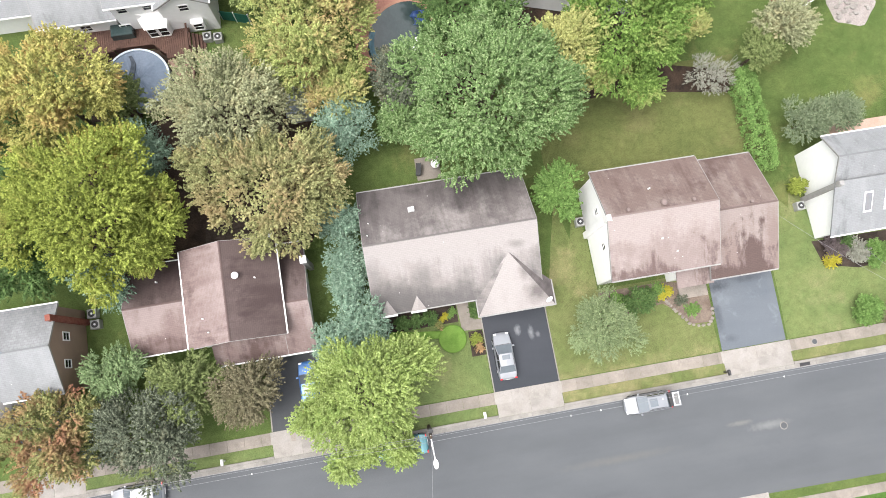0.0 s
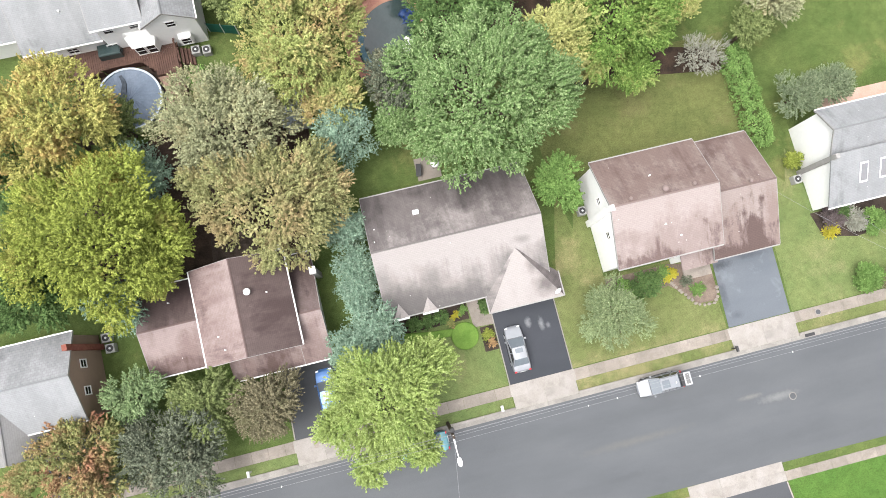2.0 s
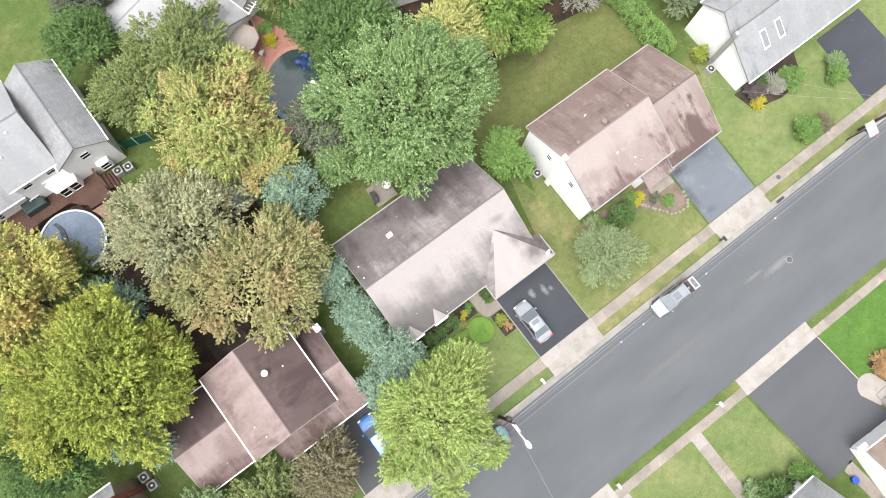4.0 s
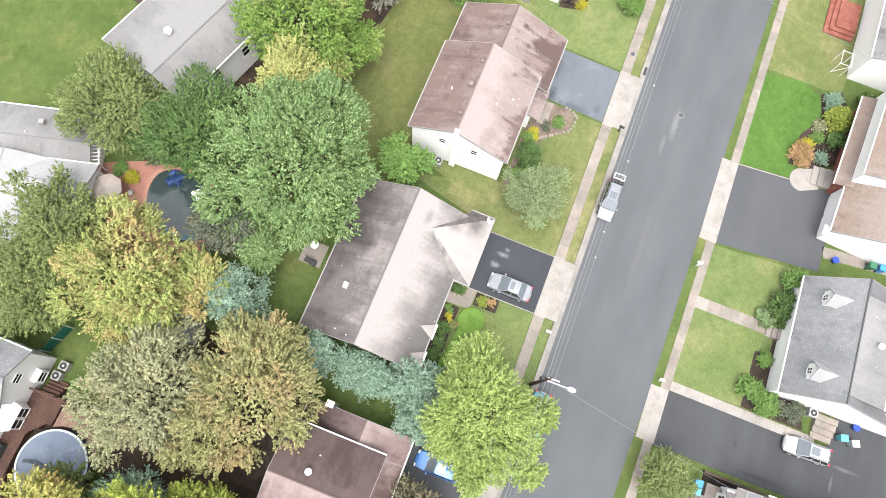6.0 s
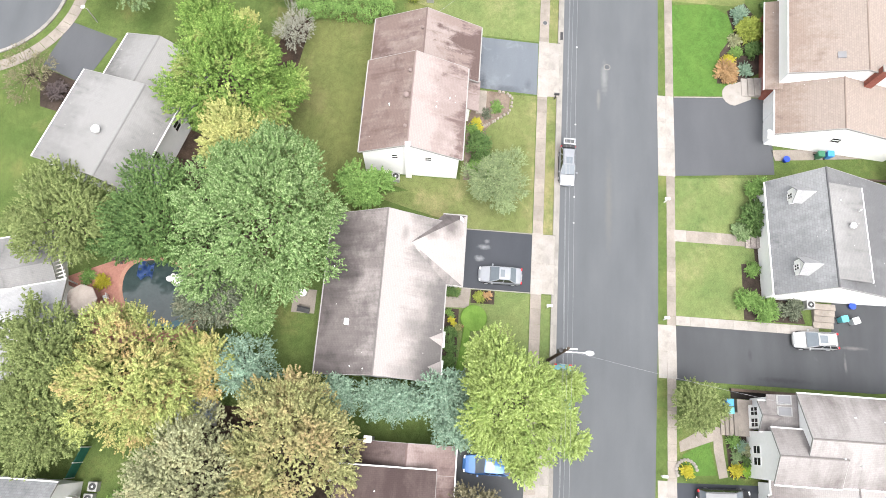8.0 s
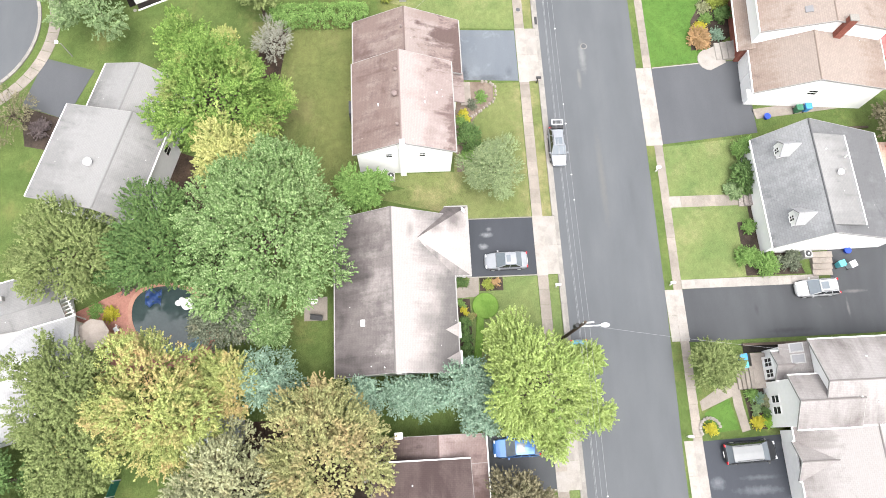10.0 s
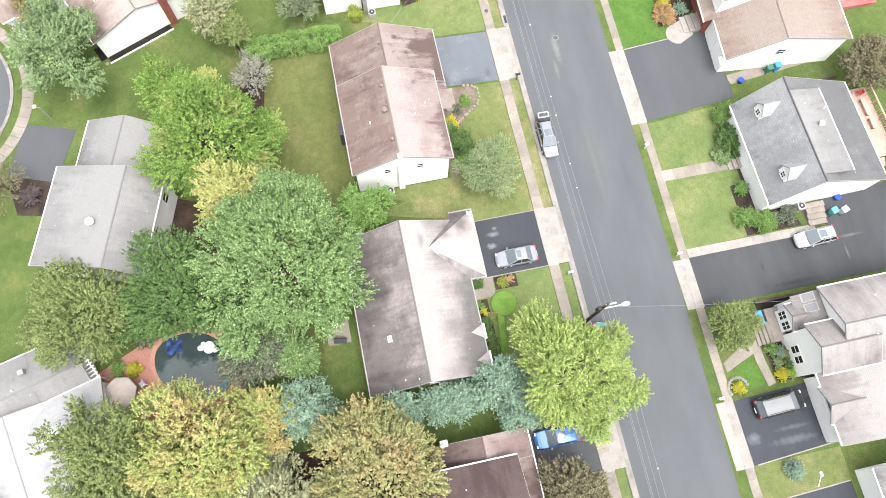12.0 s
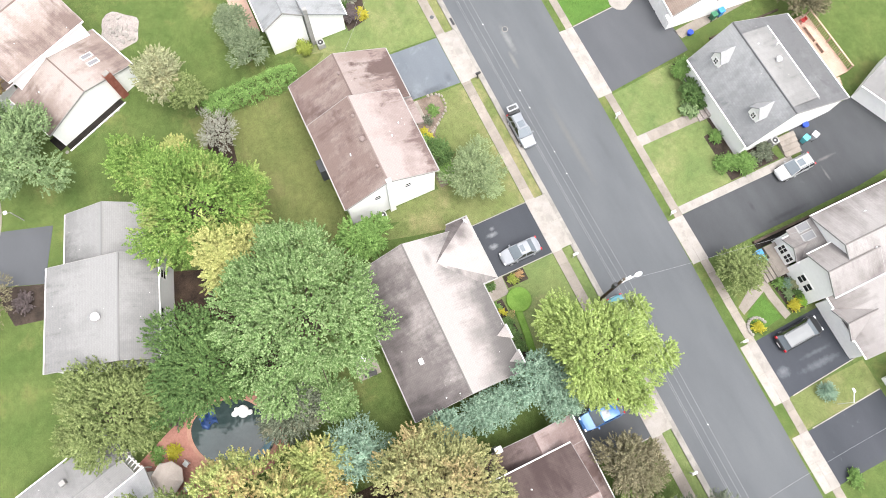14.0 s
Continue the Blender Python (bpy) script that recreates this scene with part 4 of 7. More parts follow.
for x in (-8.15, -5.55):
    # little gablets that lift the eave over two front windows
    part("gablet_front", boxm(x - 0.7, x + 0.7, 7.98, 8.14, 2.55, 2.98), M["trim"], hc)
    plane_roof(hc, [(x - 0.7, 8.14, 2.9), (x, 8.14, 3.12), (x, 9.4, 3.46)], M["roof_cg"], 0.04)
    plane_roof(hc, [(x, 8.14, 3.12), (x + 0.7, 8.14, 2.9), (x, 9.4, 3.46)], M["roof_cg"], 0.04)
    window(hc, x, 8.5, 1.0, 1.1, 1.2, "-y")
part("roof_box", boxm(-5.1, -4.55, 16.6, 17.0, 4.3, 4.75, bevel=0.03), M["trim"], hc)
for x, y in ((-8.9, 14.9), (-8.7, 16.1), (0.4, 18.6)):
    pipe(hc, x, y, 5.85 - 3.1 * (y - 14) / 5.45, 0.05, 0.25)
bm = beam(bmesh.new(), (5.9, 7.3, 2.6), (5.9, 7.3, 3.3), 0.03, 8)
dish = part("satellite_dish", bm, M["galv"], hc, "small white satellite dish on a mast")
bm = bmesh.new()
g = bmesh.ops.create_cone(bm, cap_ends=True, segments=18, radius1=0.06, radius2=0.34, depth=0.12)["verts"]
bmesh.ops.transform(bm, matrix=pose(5.85, 7.2, 3.35, 55, 0, 20), verts=g)
part("reflector", bm, M["trim"], dish)
for y in (10.2, 13.5, 17.2):
    window(hc, -9.1, y, 1.0, 0.9, 1.1, "-x")
window(hc, 5.3, 12, 1.0, 0.9, 1.1, "+x")
part("door", boxm(-1.3, -0.35, 8.42, 8.5, 0.1, 2.15), M["trim"], hc, "white front door under the eave")

# house with the red-brown roof and lower garage wing
hr = thing("house", 18.5, 12.3, "white two-storey house with a red-brown shingle roof and garage wing", "house")
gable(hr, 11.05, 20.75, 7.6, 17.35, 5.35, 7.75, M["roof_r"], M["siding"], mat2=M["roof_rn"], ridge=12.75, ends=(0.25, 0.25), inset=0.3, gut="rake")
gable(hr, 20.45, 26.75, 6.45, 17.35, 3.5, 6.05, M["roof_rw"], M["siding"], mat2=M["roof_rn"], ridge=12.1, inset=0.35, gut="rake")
part("wall", boxm(17.8, 20.3, 7.1, 8.0, 0, 2.9), M["siding"], hr)
plane_roof(hr, [(17.6, 6.2, 2.75), (21.0, 6.2, 2.75), (21.0, 8.0, 3.35), (17.6, 8.0, 3.35)], M["roof_r"])
garage_door(hr, 24.2, 6.79, 4.9, "-y")
for y in (10.8, 14.0):
    window(hr, 11.3, y, 4.0, 0.55, 0.8, "-x")
part("chimney", boxm(10.95, 11.35, 12.4, 13.0, 0, 6.4, bevel=0.02), M["siding"], hr, "white boxed chimney chase on the gable wall")
part("chimney_cap", boxm(10.98, 11.32, 12.45, 12.95, 6.4, 7.9), M["trim"], hr)
turbine(hr, 16.05, 13.25, 7.55, M["roof_r"])
for x in (12.9, 18.6):
    turbine(hr, x, 13.1, 7.6, M["roof_r"], 0.17)
for x in (21.4, 24.4):
    turbine(hr, x, 12.4, 5.95, M["roof_r"], 0.17)
for x, y in ((15.4, 14.8), (15.6, 10.4), (16.9, 9.2)):
    pipe(hr, x, y, 7.75 - 2.4 * abs(y - 12.75) / 4.9, 0.07, 0.3)
part("bump_out", boxm(17.0, 18.4, 17.2, 18.0, 0, 2.3), M["drive_mid"], hr)
window(hr, 13.5, 7.9, 3.7, 1.2, 1.1, "-y", bars=2)

# maroon split-level house
hm = thing("house", -22, 11.5, "split-level house with maroon shingle roofs and white gutters", "house")
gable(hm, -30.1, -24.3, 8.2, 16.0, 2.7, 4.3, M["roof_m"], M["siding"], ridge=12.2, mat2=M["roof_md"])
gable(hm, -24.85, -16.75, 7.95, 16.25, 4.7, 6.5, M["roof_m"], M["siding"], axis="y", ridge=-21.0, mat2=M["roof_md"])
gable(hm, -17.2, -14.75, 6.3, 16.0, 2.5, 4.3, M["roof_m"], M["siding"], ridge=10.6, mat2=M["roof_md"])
plane_roof(hm, [(-23.4, 6.3, 2.5), (-17.0, 6.3, 2.5), (-17.0, 8.3, 3.35), (-23.4, 8.3, 3.35)], M["roof_m"])
part("gutter", boxm(-23.4, -17.2, 6.18, 6.3, 2.35, 2.5), M["trim"], hm)
part("wall", boxm(-23.2, -17.0, 7.3, 8.1, 0, 2.9), M["siding"], hm)
turbine(hm, -20.0, 13.2, 6.25, M["trim"], 0.3)
for x, y, z in ((-18.6, 12.9, 5.6), (-23.2, 10.2, 5.5), (-22.8, 9.0, 5.7), (-27.3, 14.2, 3.6)):
    pipe(hm, x, y, z, 0.06, 0.25)
part("chimney", boxm(-14.85, -14.4, 13.65, 14.2, 0, 4.7, bevel=0.03), M["rake"], hm, "pale boxed chimney with a white cap")
part("chimney_cap", boxm(-14.9, -14.35, 13.6, 14.25, 4.7, 4.78), M["trim"], hm)
part("meter_box", boxm(-30.25, -29.75, 12.0, 12.6, 0.9, 2.6), M["galv"], hm)
window(hm, -29.8, 10, 1.0, 0.9, 1.1, "-x")
window(hm, -21, 8.2, 3.2, 1.4, 1.1, "-y", bars=2)

# tan gable house
ha = thing("house", -41, 9.9, "two-storey tan stucco house with a grey shingle roof", "house")
gable(ha, -50, -34.9, 6.2, 13.6, 5.0, 6.9, M["roof_blue"], M["tan_wall"], ridge=10.0, ends=(0.2, 0.2), mat2=M["roof_slate"])
gable(ha, -44.5, -37.5, 4.2, 9.2, 3.0, 6.2, M["roof_grey"], M["siding"], axis="y")
for y, z in ((8.6, 3.2), (10.9, 3.2)):
    window(ha, -35.1, y, z, 0.6, 0.9, "+x")
part("chimney", boxm(-35.15, -34.75, 12.0, 12.5, 0, 6.6), M["brick"], ha, "slim red brick chimney on the gable")

# white house with two roof levels and skylights
hw = thing("house", 38, 13, "white house with light grey roofs and two skylights", "house")
gable(hw, 32.9, 50, 12.8, 17.4, 5.0, 6.6, M["roof_blue"], M["siding"], ridge=15.0)
plane_roof(hw, [(32.6, 8.5, 3.0), (50, 8.5, 3.0), (50, 12.95, 5.6), (32.6, 12.95, 5.6)], M["roof_blue"])
bm = bmesh.new()
prof = [(8.8, 0), (12.9, 0), (12.9, 5.3), (8.8, 3.0)]
f0 = [bm.verts.new((33.0, b, z)) for b, z in prof]
f1 = [bm.verts.new((49.8, b, z)) for b, z in prof]
bm.faces.new(f0), bm.faces.new(f1[::-1])
for i in range(4):
    bm.faces.new((f0[i], f0[(i + 1) % 4], f1[(i + 1) % 4], f1[i]))
part("wall", fix(bm), M["siding"], hw)
part("gutter", boxm(32.6, 50, 8.38, 8.5, 2.85, 3.0), M["trim"], hw)
for x in (35.6, 37.6):
    plane_roof(hw, [(x - 0.1, 10.05, 3.98), (x + 0.7, 10.05, 3.98), (x + 0.7, 11.75, 4.97), (x - 0.1, 11.75, 4.97)], M["trim"], 0.06, "skylight_frame")
    plane_roof(hw, [(x, 10.2, 4.1), (x + 0.6, 10.2, 4.1), (x + 0.6, 11.6, 4.92), (x, 11.6, 4.92)], M["skylight"], 0.08, "skylight")
part("chimney", boxm(32.6, 33.02, 12.5, 12.95, 0, 6.0, bevel=0.02), M["rake"], hw, "narrow grey-brown chimney with a pale cap")
part("chimney_cap", boxm(32.62, 33.0, 12.52, 12.93, 6.0, 6.12), M["rake"], hw)
part("deck", boxm(36.5, 50, 17.6, 19.6, 0.3, 0.5), M["deck_new"], hw, "pale cedar back deck")

# slate-grey house with two dormers, opposite
ho2 = thing("house", 6.7, -28.5, "white cape-style house with grey shingles and two dormers", "house", rot=1.0)
gable(ho2, -5.6, 5.75, -6.75, 6.0, 3.2, 7.3, M["roof_slate_shaded"], M["siding"], mat2=M["roof_slate"], ridge=2.5, ends=(0.2, 0.2), ze2=2.9)
plane_roof(ho2, [(-4.85, -1.1, 6.5), (4.2, -1.1, 6.5), (4.2, 2.5, 7.36), (-4.85, 2.5, 7.36)], M["roof_grey"])
part("shed_dormer_wall", boxm(-4.5, 4.0, -0.8, 1.9, 4.8, 6.45), M["siding"], ho2)
part("gutter", boxm(-4.85, 4.2, -1.2, -1.1, 6.36, 6.5), M["trim"], ho2)
for x in (-3.35, 3.6):
    part("dormer_wall", boxm(x - 0.68, x + 0.68, 3.2, 4.75, 3.9, 5.5), M["siding"], ho2)
    bm = bmesh.new()
    tri = [[bm.verts.new((x + u, yy, z)) for u, z in ((-0.68, 5.45), (0.68, 5.45), (0, 6.3))] for yy in (4.75, 4.6)]
    bm.faces.new(tri[0]), bm.faces.new(tri[1][::-1])
    for i in range(3):
        bm.faces.new((tri[0][i], tri[0][(i + 1) % 3], tri[1][(i + 1) % 3], tri[1][i]))
    part("dormer_gable", fix(bm), M["siding"], ho2)
    for sg in (-1, 1):
        plane_roof(ho2, [(x + sg * 0.88, 4.95, 5.4), (x + sg * 0.88, 3.7, 5.4), (x, 2.6, 6.5), (x, 4.95, 6.5)], M["roof_pale"], 0.08)
    window(ho2, x, 4.75, 4.55, 0.46, 0.68, "+y", bars=2)
for x in (-3.6, 0.2, 3.8):
    window(ho2, x, 5.5, 1.1, 0.9, 1.3, "+y", bars=2)
turbine(ho2, 0.2, 0.6, 7.05, M["trim"], 0.3)
for x, y in ((2.6, 1.4), (1.8, -0.4)):
    pipe(ho2, x, y, 6.9, 0.06, 0.3)
window(ho2, -5.2, 3.6, 1.2, 0.9, 1.2, "-x")
window(ho2, -5.2, 1.9, 4.6, 0.7, 0.9, "-x")
window(ho2, -5.2, -3, 1.2, 0.9, 1.2, "-x")
deck2 = thing("deck", 8.6, -37.6, "new cedar deck with benches and a railing behind the grey house", "deck", rot=1.5)
for i in range(22):
    part("board", boxm(-4.1, 4.1, -1.9 + 0.17 * i + 0.008, -1.9 + 0.17 * (i + 1) - 0.008, 0.5, 0.54 + 0.004 * (i % 2)), M["deck_new"], deck2)
part("frame", boxm(-4.08, 4.08, -1.88, 1.8, 0.25, 0.5), M["deck_new"], deck2)
for x in (-4.0, -2.0, 0.0, 2.0, 4.0):
    part("post", boxm(x - 0.06, x + 0.06, -1.92, -1.8, 0.0, 1.5), M["deck_new"], deck2)
part("rail", boxm(-4.1, 4.1, -1.95, -1.78, 1.42, 1.48), M["deck_new"], deck2)
for i in range(30):
    part("baluster", boxm(-3.95 + 0.27 * i, -3.9 + 0.27 * i, -1.88, -1.83, 0.54, 1.42), M["deck_new"], deck2)
for x0, x1 in ((-1.0, 0.3), (0.6, 2.6)):
    part("bench", boxm(x0, x1, -0.9, -0.45, 0.9, 0.98), M["deck_new"], deck2)
    for x in (x0 + 0.1, x1 - 0.1):
        part("bench_leg", boxm(x - 0.04, x + 0.04, -0.85, -0.5, 0.54, 0.9), M["deck_pale"], deck2)
for i in range(3):
    part("step", boxm(-4.5 - 0.3 * i, -4.2 - 0.3 * i, -0.6, 0.6, 0.3 - 0.13 * i, 0.4 - 0.13 * i), M["deck_new"], deck2)
chr_ = thing("deck_chair", 12.0, -38.3, "small red plastic chair on the deck", "chair", z=0.54, local=True)
part("seat", boxm(-0.22, 0.22, -0.22, 0.22, 0.35, 0.42, bevel=0.03), M["red_plastic"], chr_)
part("backrest", boxm(-0.22, 0.22, -0.27, -0.22, 0.42, 0.75, bevel=0.02), M["red_plastic"], chr_)
for sx in (-0.18, 0.18):
    for sy in (-0.18, 0.18):
        part("leg", boxm(sx - 0.03, sx + 0.03, sy - 0.03, sy + 0.03, 0, 0.35), M["red_plastic"], chr_)
steps("front_steps", 6.3, 7.8, -23.4, -21.5, 4, 0.18, M["gravel"], "worn brick and stone front steps", "y", -1)

# tan-roofed house, opposite
ho1 = thing("house", 23.8, -30.8, "white house with tan shingle roofs on two levels", "house", rot=-4.0)
gable(ho1, -6.6, 2.0, -6.6, 6.6, 4.5, 5.9, M["roof_tan"], M["siding"], ridge=1.2, ends=(0.2, 0.2), ze2=2.9)
plane_roof(ho1, [(-1.6, 7.6, 2.7), (9.0, 7.6, 2.7), (9.0, 6.0, 3.3), (-1.6, 6.0, 3.3)], M["roof_tan"])
gable(ho1, -1.2, 9.6, -6.6, 6.6, 6.7, 7.9, M["roof_tan"], M["siding"], ridge=0.0, ends=(0.25, 0.25), ze2=5.6)
part("wall", boxm(-1.2, 8.8, 6.0, 6.9, 0, 2.8), M["brick"], ho1, "red brick front wall under the porch roof")
part("chimney", boxm(-1.55, -0.9, -1.7, -0.9, 4.6, 8.4, bevel=0.02), M["brick"], ho1, "red brick chimney rising between two roofs")
part("chimney_cap", boxm(-1.6, -0.85, -1.75, -0.85, 8.4, 8.5), M["curb"], ho1)
part("garage_canopy", boxm(-6.9, -6.0, 6.4, 7.1, 2.2, 2.5), M["trim"], ho1)
part("gutter", boxm(-1.6, 9.0, 7.6, 7.7, 2.55, 2.7), M["trim"], ho1)
for x in (-5.0, -2.6):
    bm = boxm(x - 1.05, x + 1.05, 6.36, 6.42, 0.05, 2.1)
    part("garage_door", bm, M["trim"], ho1, "white garage door")
plane_roof(ho1, [(0.2, 2.6, 7.1), (0.9, 2.6, 7.1), (0.9, 1.9, 7.34), (0.2, 1.9, 7.34)], M["skylight"], 0.1, "skylight")
plane_roof(ho1, [(-3.3, 4.2, 4.15), (-2.3, 4.2, 4.15), (-2.3, 3.3, 4.6), (-3.3, 3.3, 4.6)], M["glass"], 0.1, "skylight")
window(ho1, -6.4, 0.5, 2.6, 0.9, 0.8, "-x")
red_deck = thing("deck", 27.0, -41.8, "faded red painted deck behind the tan-roofed house", "deck")
for i in range(30):
    part("board", boxm(22.9 + 0.28 * i, 23.16 + 0.28 * i, -45.2, -38.4, 0.42, 0.5 + 0.004 * (i % 2)), M["red_boards"], red_deck)
part("frame", boxm(22.95, 31.2, -45.1, -38.5, 0.0, 0.42), M["red_boards"], red_deck)
edge_t = thing("timber_edging", 14.7, -32.5, "long dark timber edging between two yards", "edging", local=True)
for i in range(4):
    part("timber", boxm(-0.1, 0.1, -4.6 + 2.3 * i, -2.34 + 2.3 * i, -0.02, 0.22 + 0.02 * (i % 2)), M["pole_wood"], edge_t)
steps("front_steps", 23.3, 25.4, -24.5, -22.0, 4, 0.17, M["concrete_pale"], "curved pale concrete front steps", "y", -1)

# streaked grey house with gabled front, opposite
ho3 = thing("house", -14, -27, "white house with streaked grey roofs and a gabled porch", "house")
gable(ho3, -15.75, -8.2, -37, -22.75, 5.2, 7.2, M["roof_old"], M["siding"], axis="y", ridge=-12.0)
gable(ho3, -15.85, -11.25, -26, -20.3, 5.2, 6.55, M["roof_old"], M["siding"], axis="y", ridge=-13.5)
gable(ho3, -11.5, -8.9, -22.6, -20.3, 3.15, 4.0, M["roof_old"], M["siding"], axis="y")
plane_roof(ho3, [(-11.4, -20.95, 3.35), (-8.3, -20.95, 3.35), (-8.3, -23.0, 4.75), (-11.4, -23.0, 4.75)], M["roof_old"])
part("wall", boxm(-11.3, -8.5, -23.0, -21.1, 0, 3.3), M["siding"], ho3)
gable(ho3, -22.2, -15.6, -36, -21.2, 2.8, 5.2, M["roof_old"], M["siding"], ridge=-27.5)
gable(ho3, -20.2, -16.9, -25.5, -20.9, 2.8, 3.9, M["roof_old"], None, axis="y")
wl = thing("retaining_wall", -7.75, -30, "low dark timber retaining wall beside the driveway", "wall")
for i in range(8):
    part("timber", boxm(-7.95, -7.7, -40 + 2.6 * i, -37.42 + 2.6 * i, 0, 0.35 + 0.02 * (i % 2)), M["pole_wood"], wl)
# near-black strip paints the shadow on the house's east side over the soil
sheet("flower_bed", [(-8.6, -19.3), (-7.9, -19.3), (-7.9, -40), (-8.6, -40)], 0.02, M["soil_and_shade"], "black soil strip with painted shade along the house", "bed")
garage_door(ho3, -19.3, -21.45, 4.8, "+y")
for x in (-14.1, -13.1):
    window(ho3, x, -20.6, 1.3, 0.62, 1.2, "+y")
for x in (-10.75, -9.75):
    window(ho3, x, -20.6, 1.2, 0.7, 1.2, "+y", bars=2)
for x in (-9.75, -8.75):
    plane_roof(ho3, [(x - 0.42, -21.6, 3.86), (x + 0.42, -21.6, 3.86), (x + 0.42, -22.6, 4.54), (x - 0.42, -22.6, 4.54)], M["ac_case"], 0.05, "skylight_frame")
    plane_roof(ho3, [(x - 0.34, -21.7, 3.97), (x + 0.34, -21.7, 3.97), (x + 0.34, -22.5, 4.52), (x - 0.34, -22.5, 4.52)], M["skylight"], 0.03, "skylight")
for x, y in ((-10.0, -27.0), (-10.2, -29.5), (-13.4, -25.6), (-13.9, -27.2)):
    pipe(ho3, x, y, 7.2 - 0.53 * abs(x + 12.0), 0.06, 0.25)
steps("porch_steps", -12.0, -9.9, -19.6, -18.2, 4, 0.16, M["concrete"], "broad concrete porch steps", "y", -1)
part("porch_floor", boxm(-12.0, -8.7, -21.0, -19.6, 0, 0.66), M["concrete"], ho3)

# back row: white house behind the round pool
hb1 = thing("house", -28, 44, "white two-storey house with dark grey roofs behind the deck", "house")
gable(hb1, -29.0, -24.3, 39.1, 48.5, 5.2, 7.0, M["roof_blue"], M["siding"], ridge=44.0)
gable(hb1, -24.7, -19.75, 38.5, 48.0, 5.0, 6.8, M["roof_slate"], M["siding"], axis="y", ridge=-22.2)
gable(hb1, -36.0, -28.8, 39.4, 48.0, 2.9, 5.6, M["roof_blue"], M["siding"], ridge=44.0)
gable(hb1, -46, -35.8, 41.0, 49.0, 2.9, 5.4, M["roof_blue"], M["siding"], ridge=45.0)
bay = part("bay", loft(bmesh.new(), [[(-26.9, 39.3, z), (-26.4, 38.3, z), (-24.5, 38.3, z), (-24.0, 39.3, z)] for z in (0.0, 2.5)]), M["siding"], hb1, "white bay with wide windows")
part("bay_roof", loft(bmesh.new(), [[(-27.05, 39.35, 2.5), (-26.5, 38.15, 2.5), (-24.4, 38.15, 2.5), (-23.85, 39.35, 2.5)], [(-26.9, 39.35, 3.35), (-26.3, 39.1, 3.35), (-24.6, 39.1, 3.35), (-24.0, 39.35, 3.35)]]), M["trim"], hb1, "white sloping bay roof")
for x in (-25.95, -24.95):
    window(hb1, x, 38.3, 1.0, 0.75, 1.3, "-y")
for x, y in ((-27.7, 39.36), (-25.4, 39.36), (-22.2, 38.8)):
    window(hb1, x, y, 3.9, 0.8, 0.8, "-y")
part("box_window", boxm(-22.3, -21.1, 38.35, 38.85, 1.0, 2.3, bevel=0.03), M["trim"], hb1, "white box window under a small roof")
window(hb1, -21.7, 38.35, 1.15, 0.8, 0.95, "-y")
window(hb1, -28.4, 39.36, 1.3, 0.9, 0.6, "-y", bars=2)
window(hb1, -32.0, 39.65, 1.3, 0.9, 0.8, "-y", bars=2)
for y, z in ((40.4, 3.6), (42.6, 3.4), (41.5, 1.1)):
    window(hb1, -20.05, y, z, 0.7, 0.9, "+x")
for x, y in ((-27.6, 41.6), (-26.0, 43.0), (-31.5, 42.0)):
    pipe(hb1, x, y, 5.2 + 1.8 * (y - 39.1) / 4.9 if x > -29 else 4.4, 0.09, 0.25)
# back row: pale house with the patio
hb2 = thing("house", -5.5, 49.5, "low house with pale grey shallow roofs beside the patio", "house", rot=15)
gable(hb2, -8.3, 1.0, -2.6, 4.0, 3.0, 4.3, M["roof_pale"], M["siding"])
gable(hb2, -3.8, 0.95, -7.3, -1.0, 2.95, 4.1, M["roof_pale"], M["siding"], axis="y")
gable(hb2, 0.6, 6.0, -6.4, 3.3, 2.7, 3.7, M["roof_grey"], M["siding"], axis="y", ridge=2.6)
part("roof_vent", boxm(4.0, 4.45, -1.75, -1.25, 3.2, 3.75, bevel=0.03), M["rake"], hb2)
pipe(hb2, 3.0, -0.4, 3.55, 0.07, 0.3)
part("patio_door", boxm(-1.9, -0.3, -7.08, -7.0, 0.1, 2.1), M["glass"], hb2, "dark glazed patio door")
part("door_frame", boxm(-2.0, -0.2, -7.07, -7.02, 2.1, 2.25), M["trim"], hb2)

# back row: light grey roofed house by the turning circle
hb3 = thing("house", 12.0, 41.0, "white house with a weathered light grey shingle roof", "house", rot=-17)
gable(hb3, -5.4, 4.4, -5.0, 5.2, 4.6, 6.6, M["roof_grey"], M["siding"], ridge=-2.2)
gable(hb3, 4.2, 10.2, -4.4, 4.4, 3.0, 5.0, M["roof_grey"], M["siding"])
turbine(hb3, -1.3, -0.2, 6.4, M["trim"], 0.4)
for x, z in ((-3.2, 2.9), (-0.9, 2.9), (2.9, 2.2)):
    window(hb3, x, -4.75, z, 0.8, 1.2, "-y")
# back row: brown-roofed house with skylights
hb4 = thing("house", 36.96, 37.5, "white two-level house with brown shingle roofs and skylights", "house", rot=24)
gable(hb4, -3.1, 3.2, -5.5, 5.5, 3.0, 4.6, M["roof_b"], M["siding"], ridge=0.0, ends=(0.12, 0.1))
gable(hb4, 2.4, 12.5, -5.2, 4.3, 5.6, 7.8, M["roof_b"], M["siding"], axis="y", ridge=7.2)
gable(hb4, 4.0, 11.0, 4.0, 12.0, 3.4, 5.4, M["roof_b"], M["siding"], axis="y")
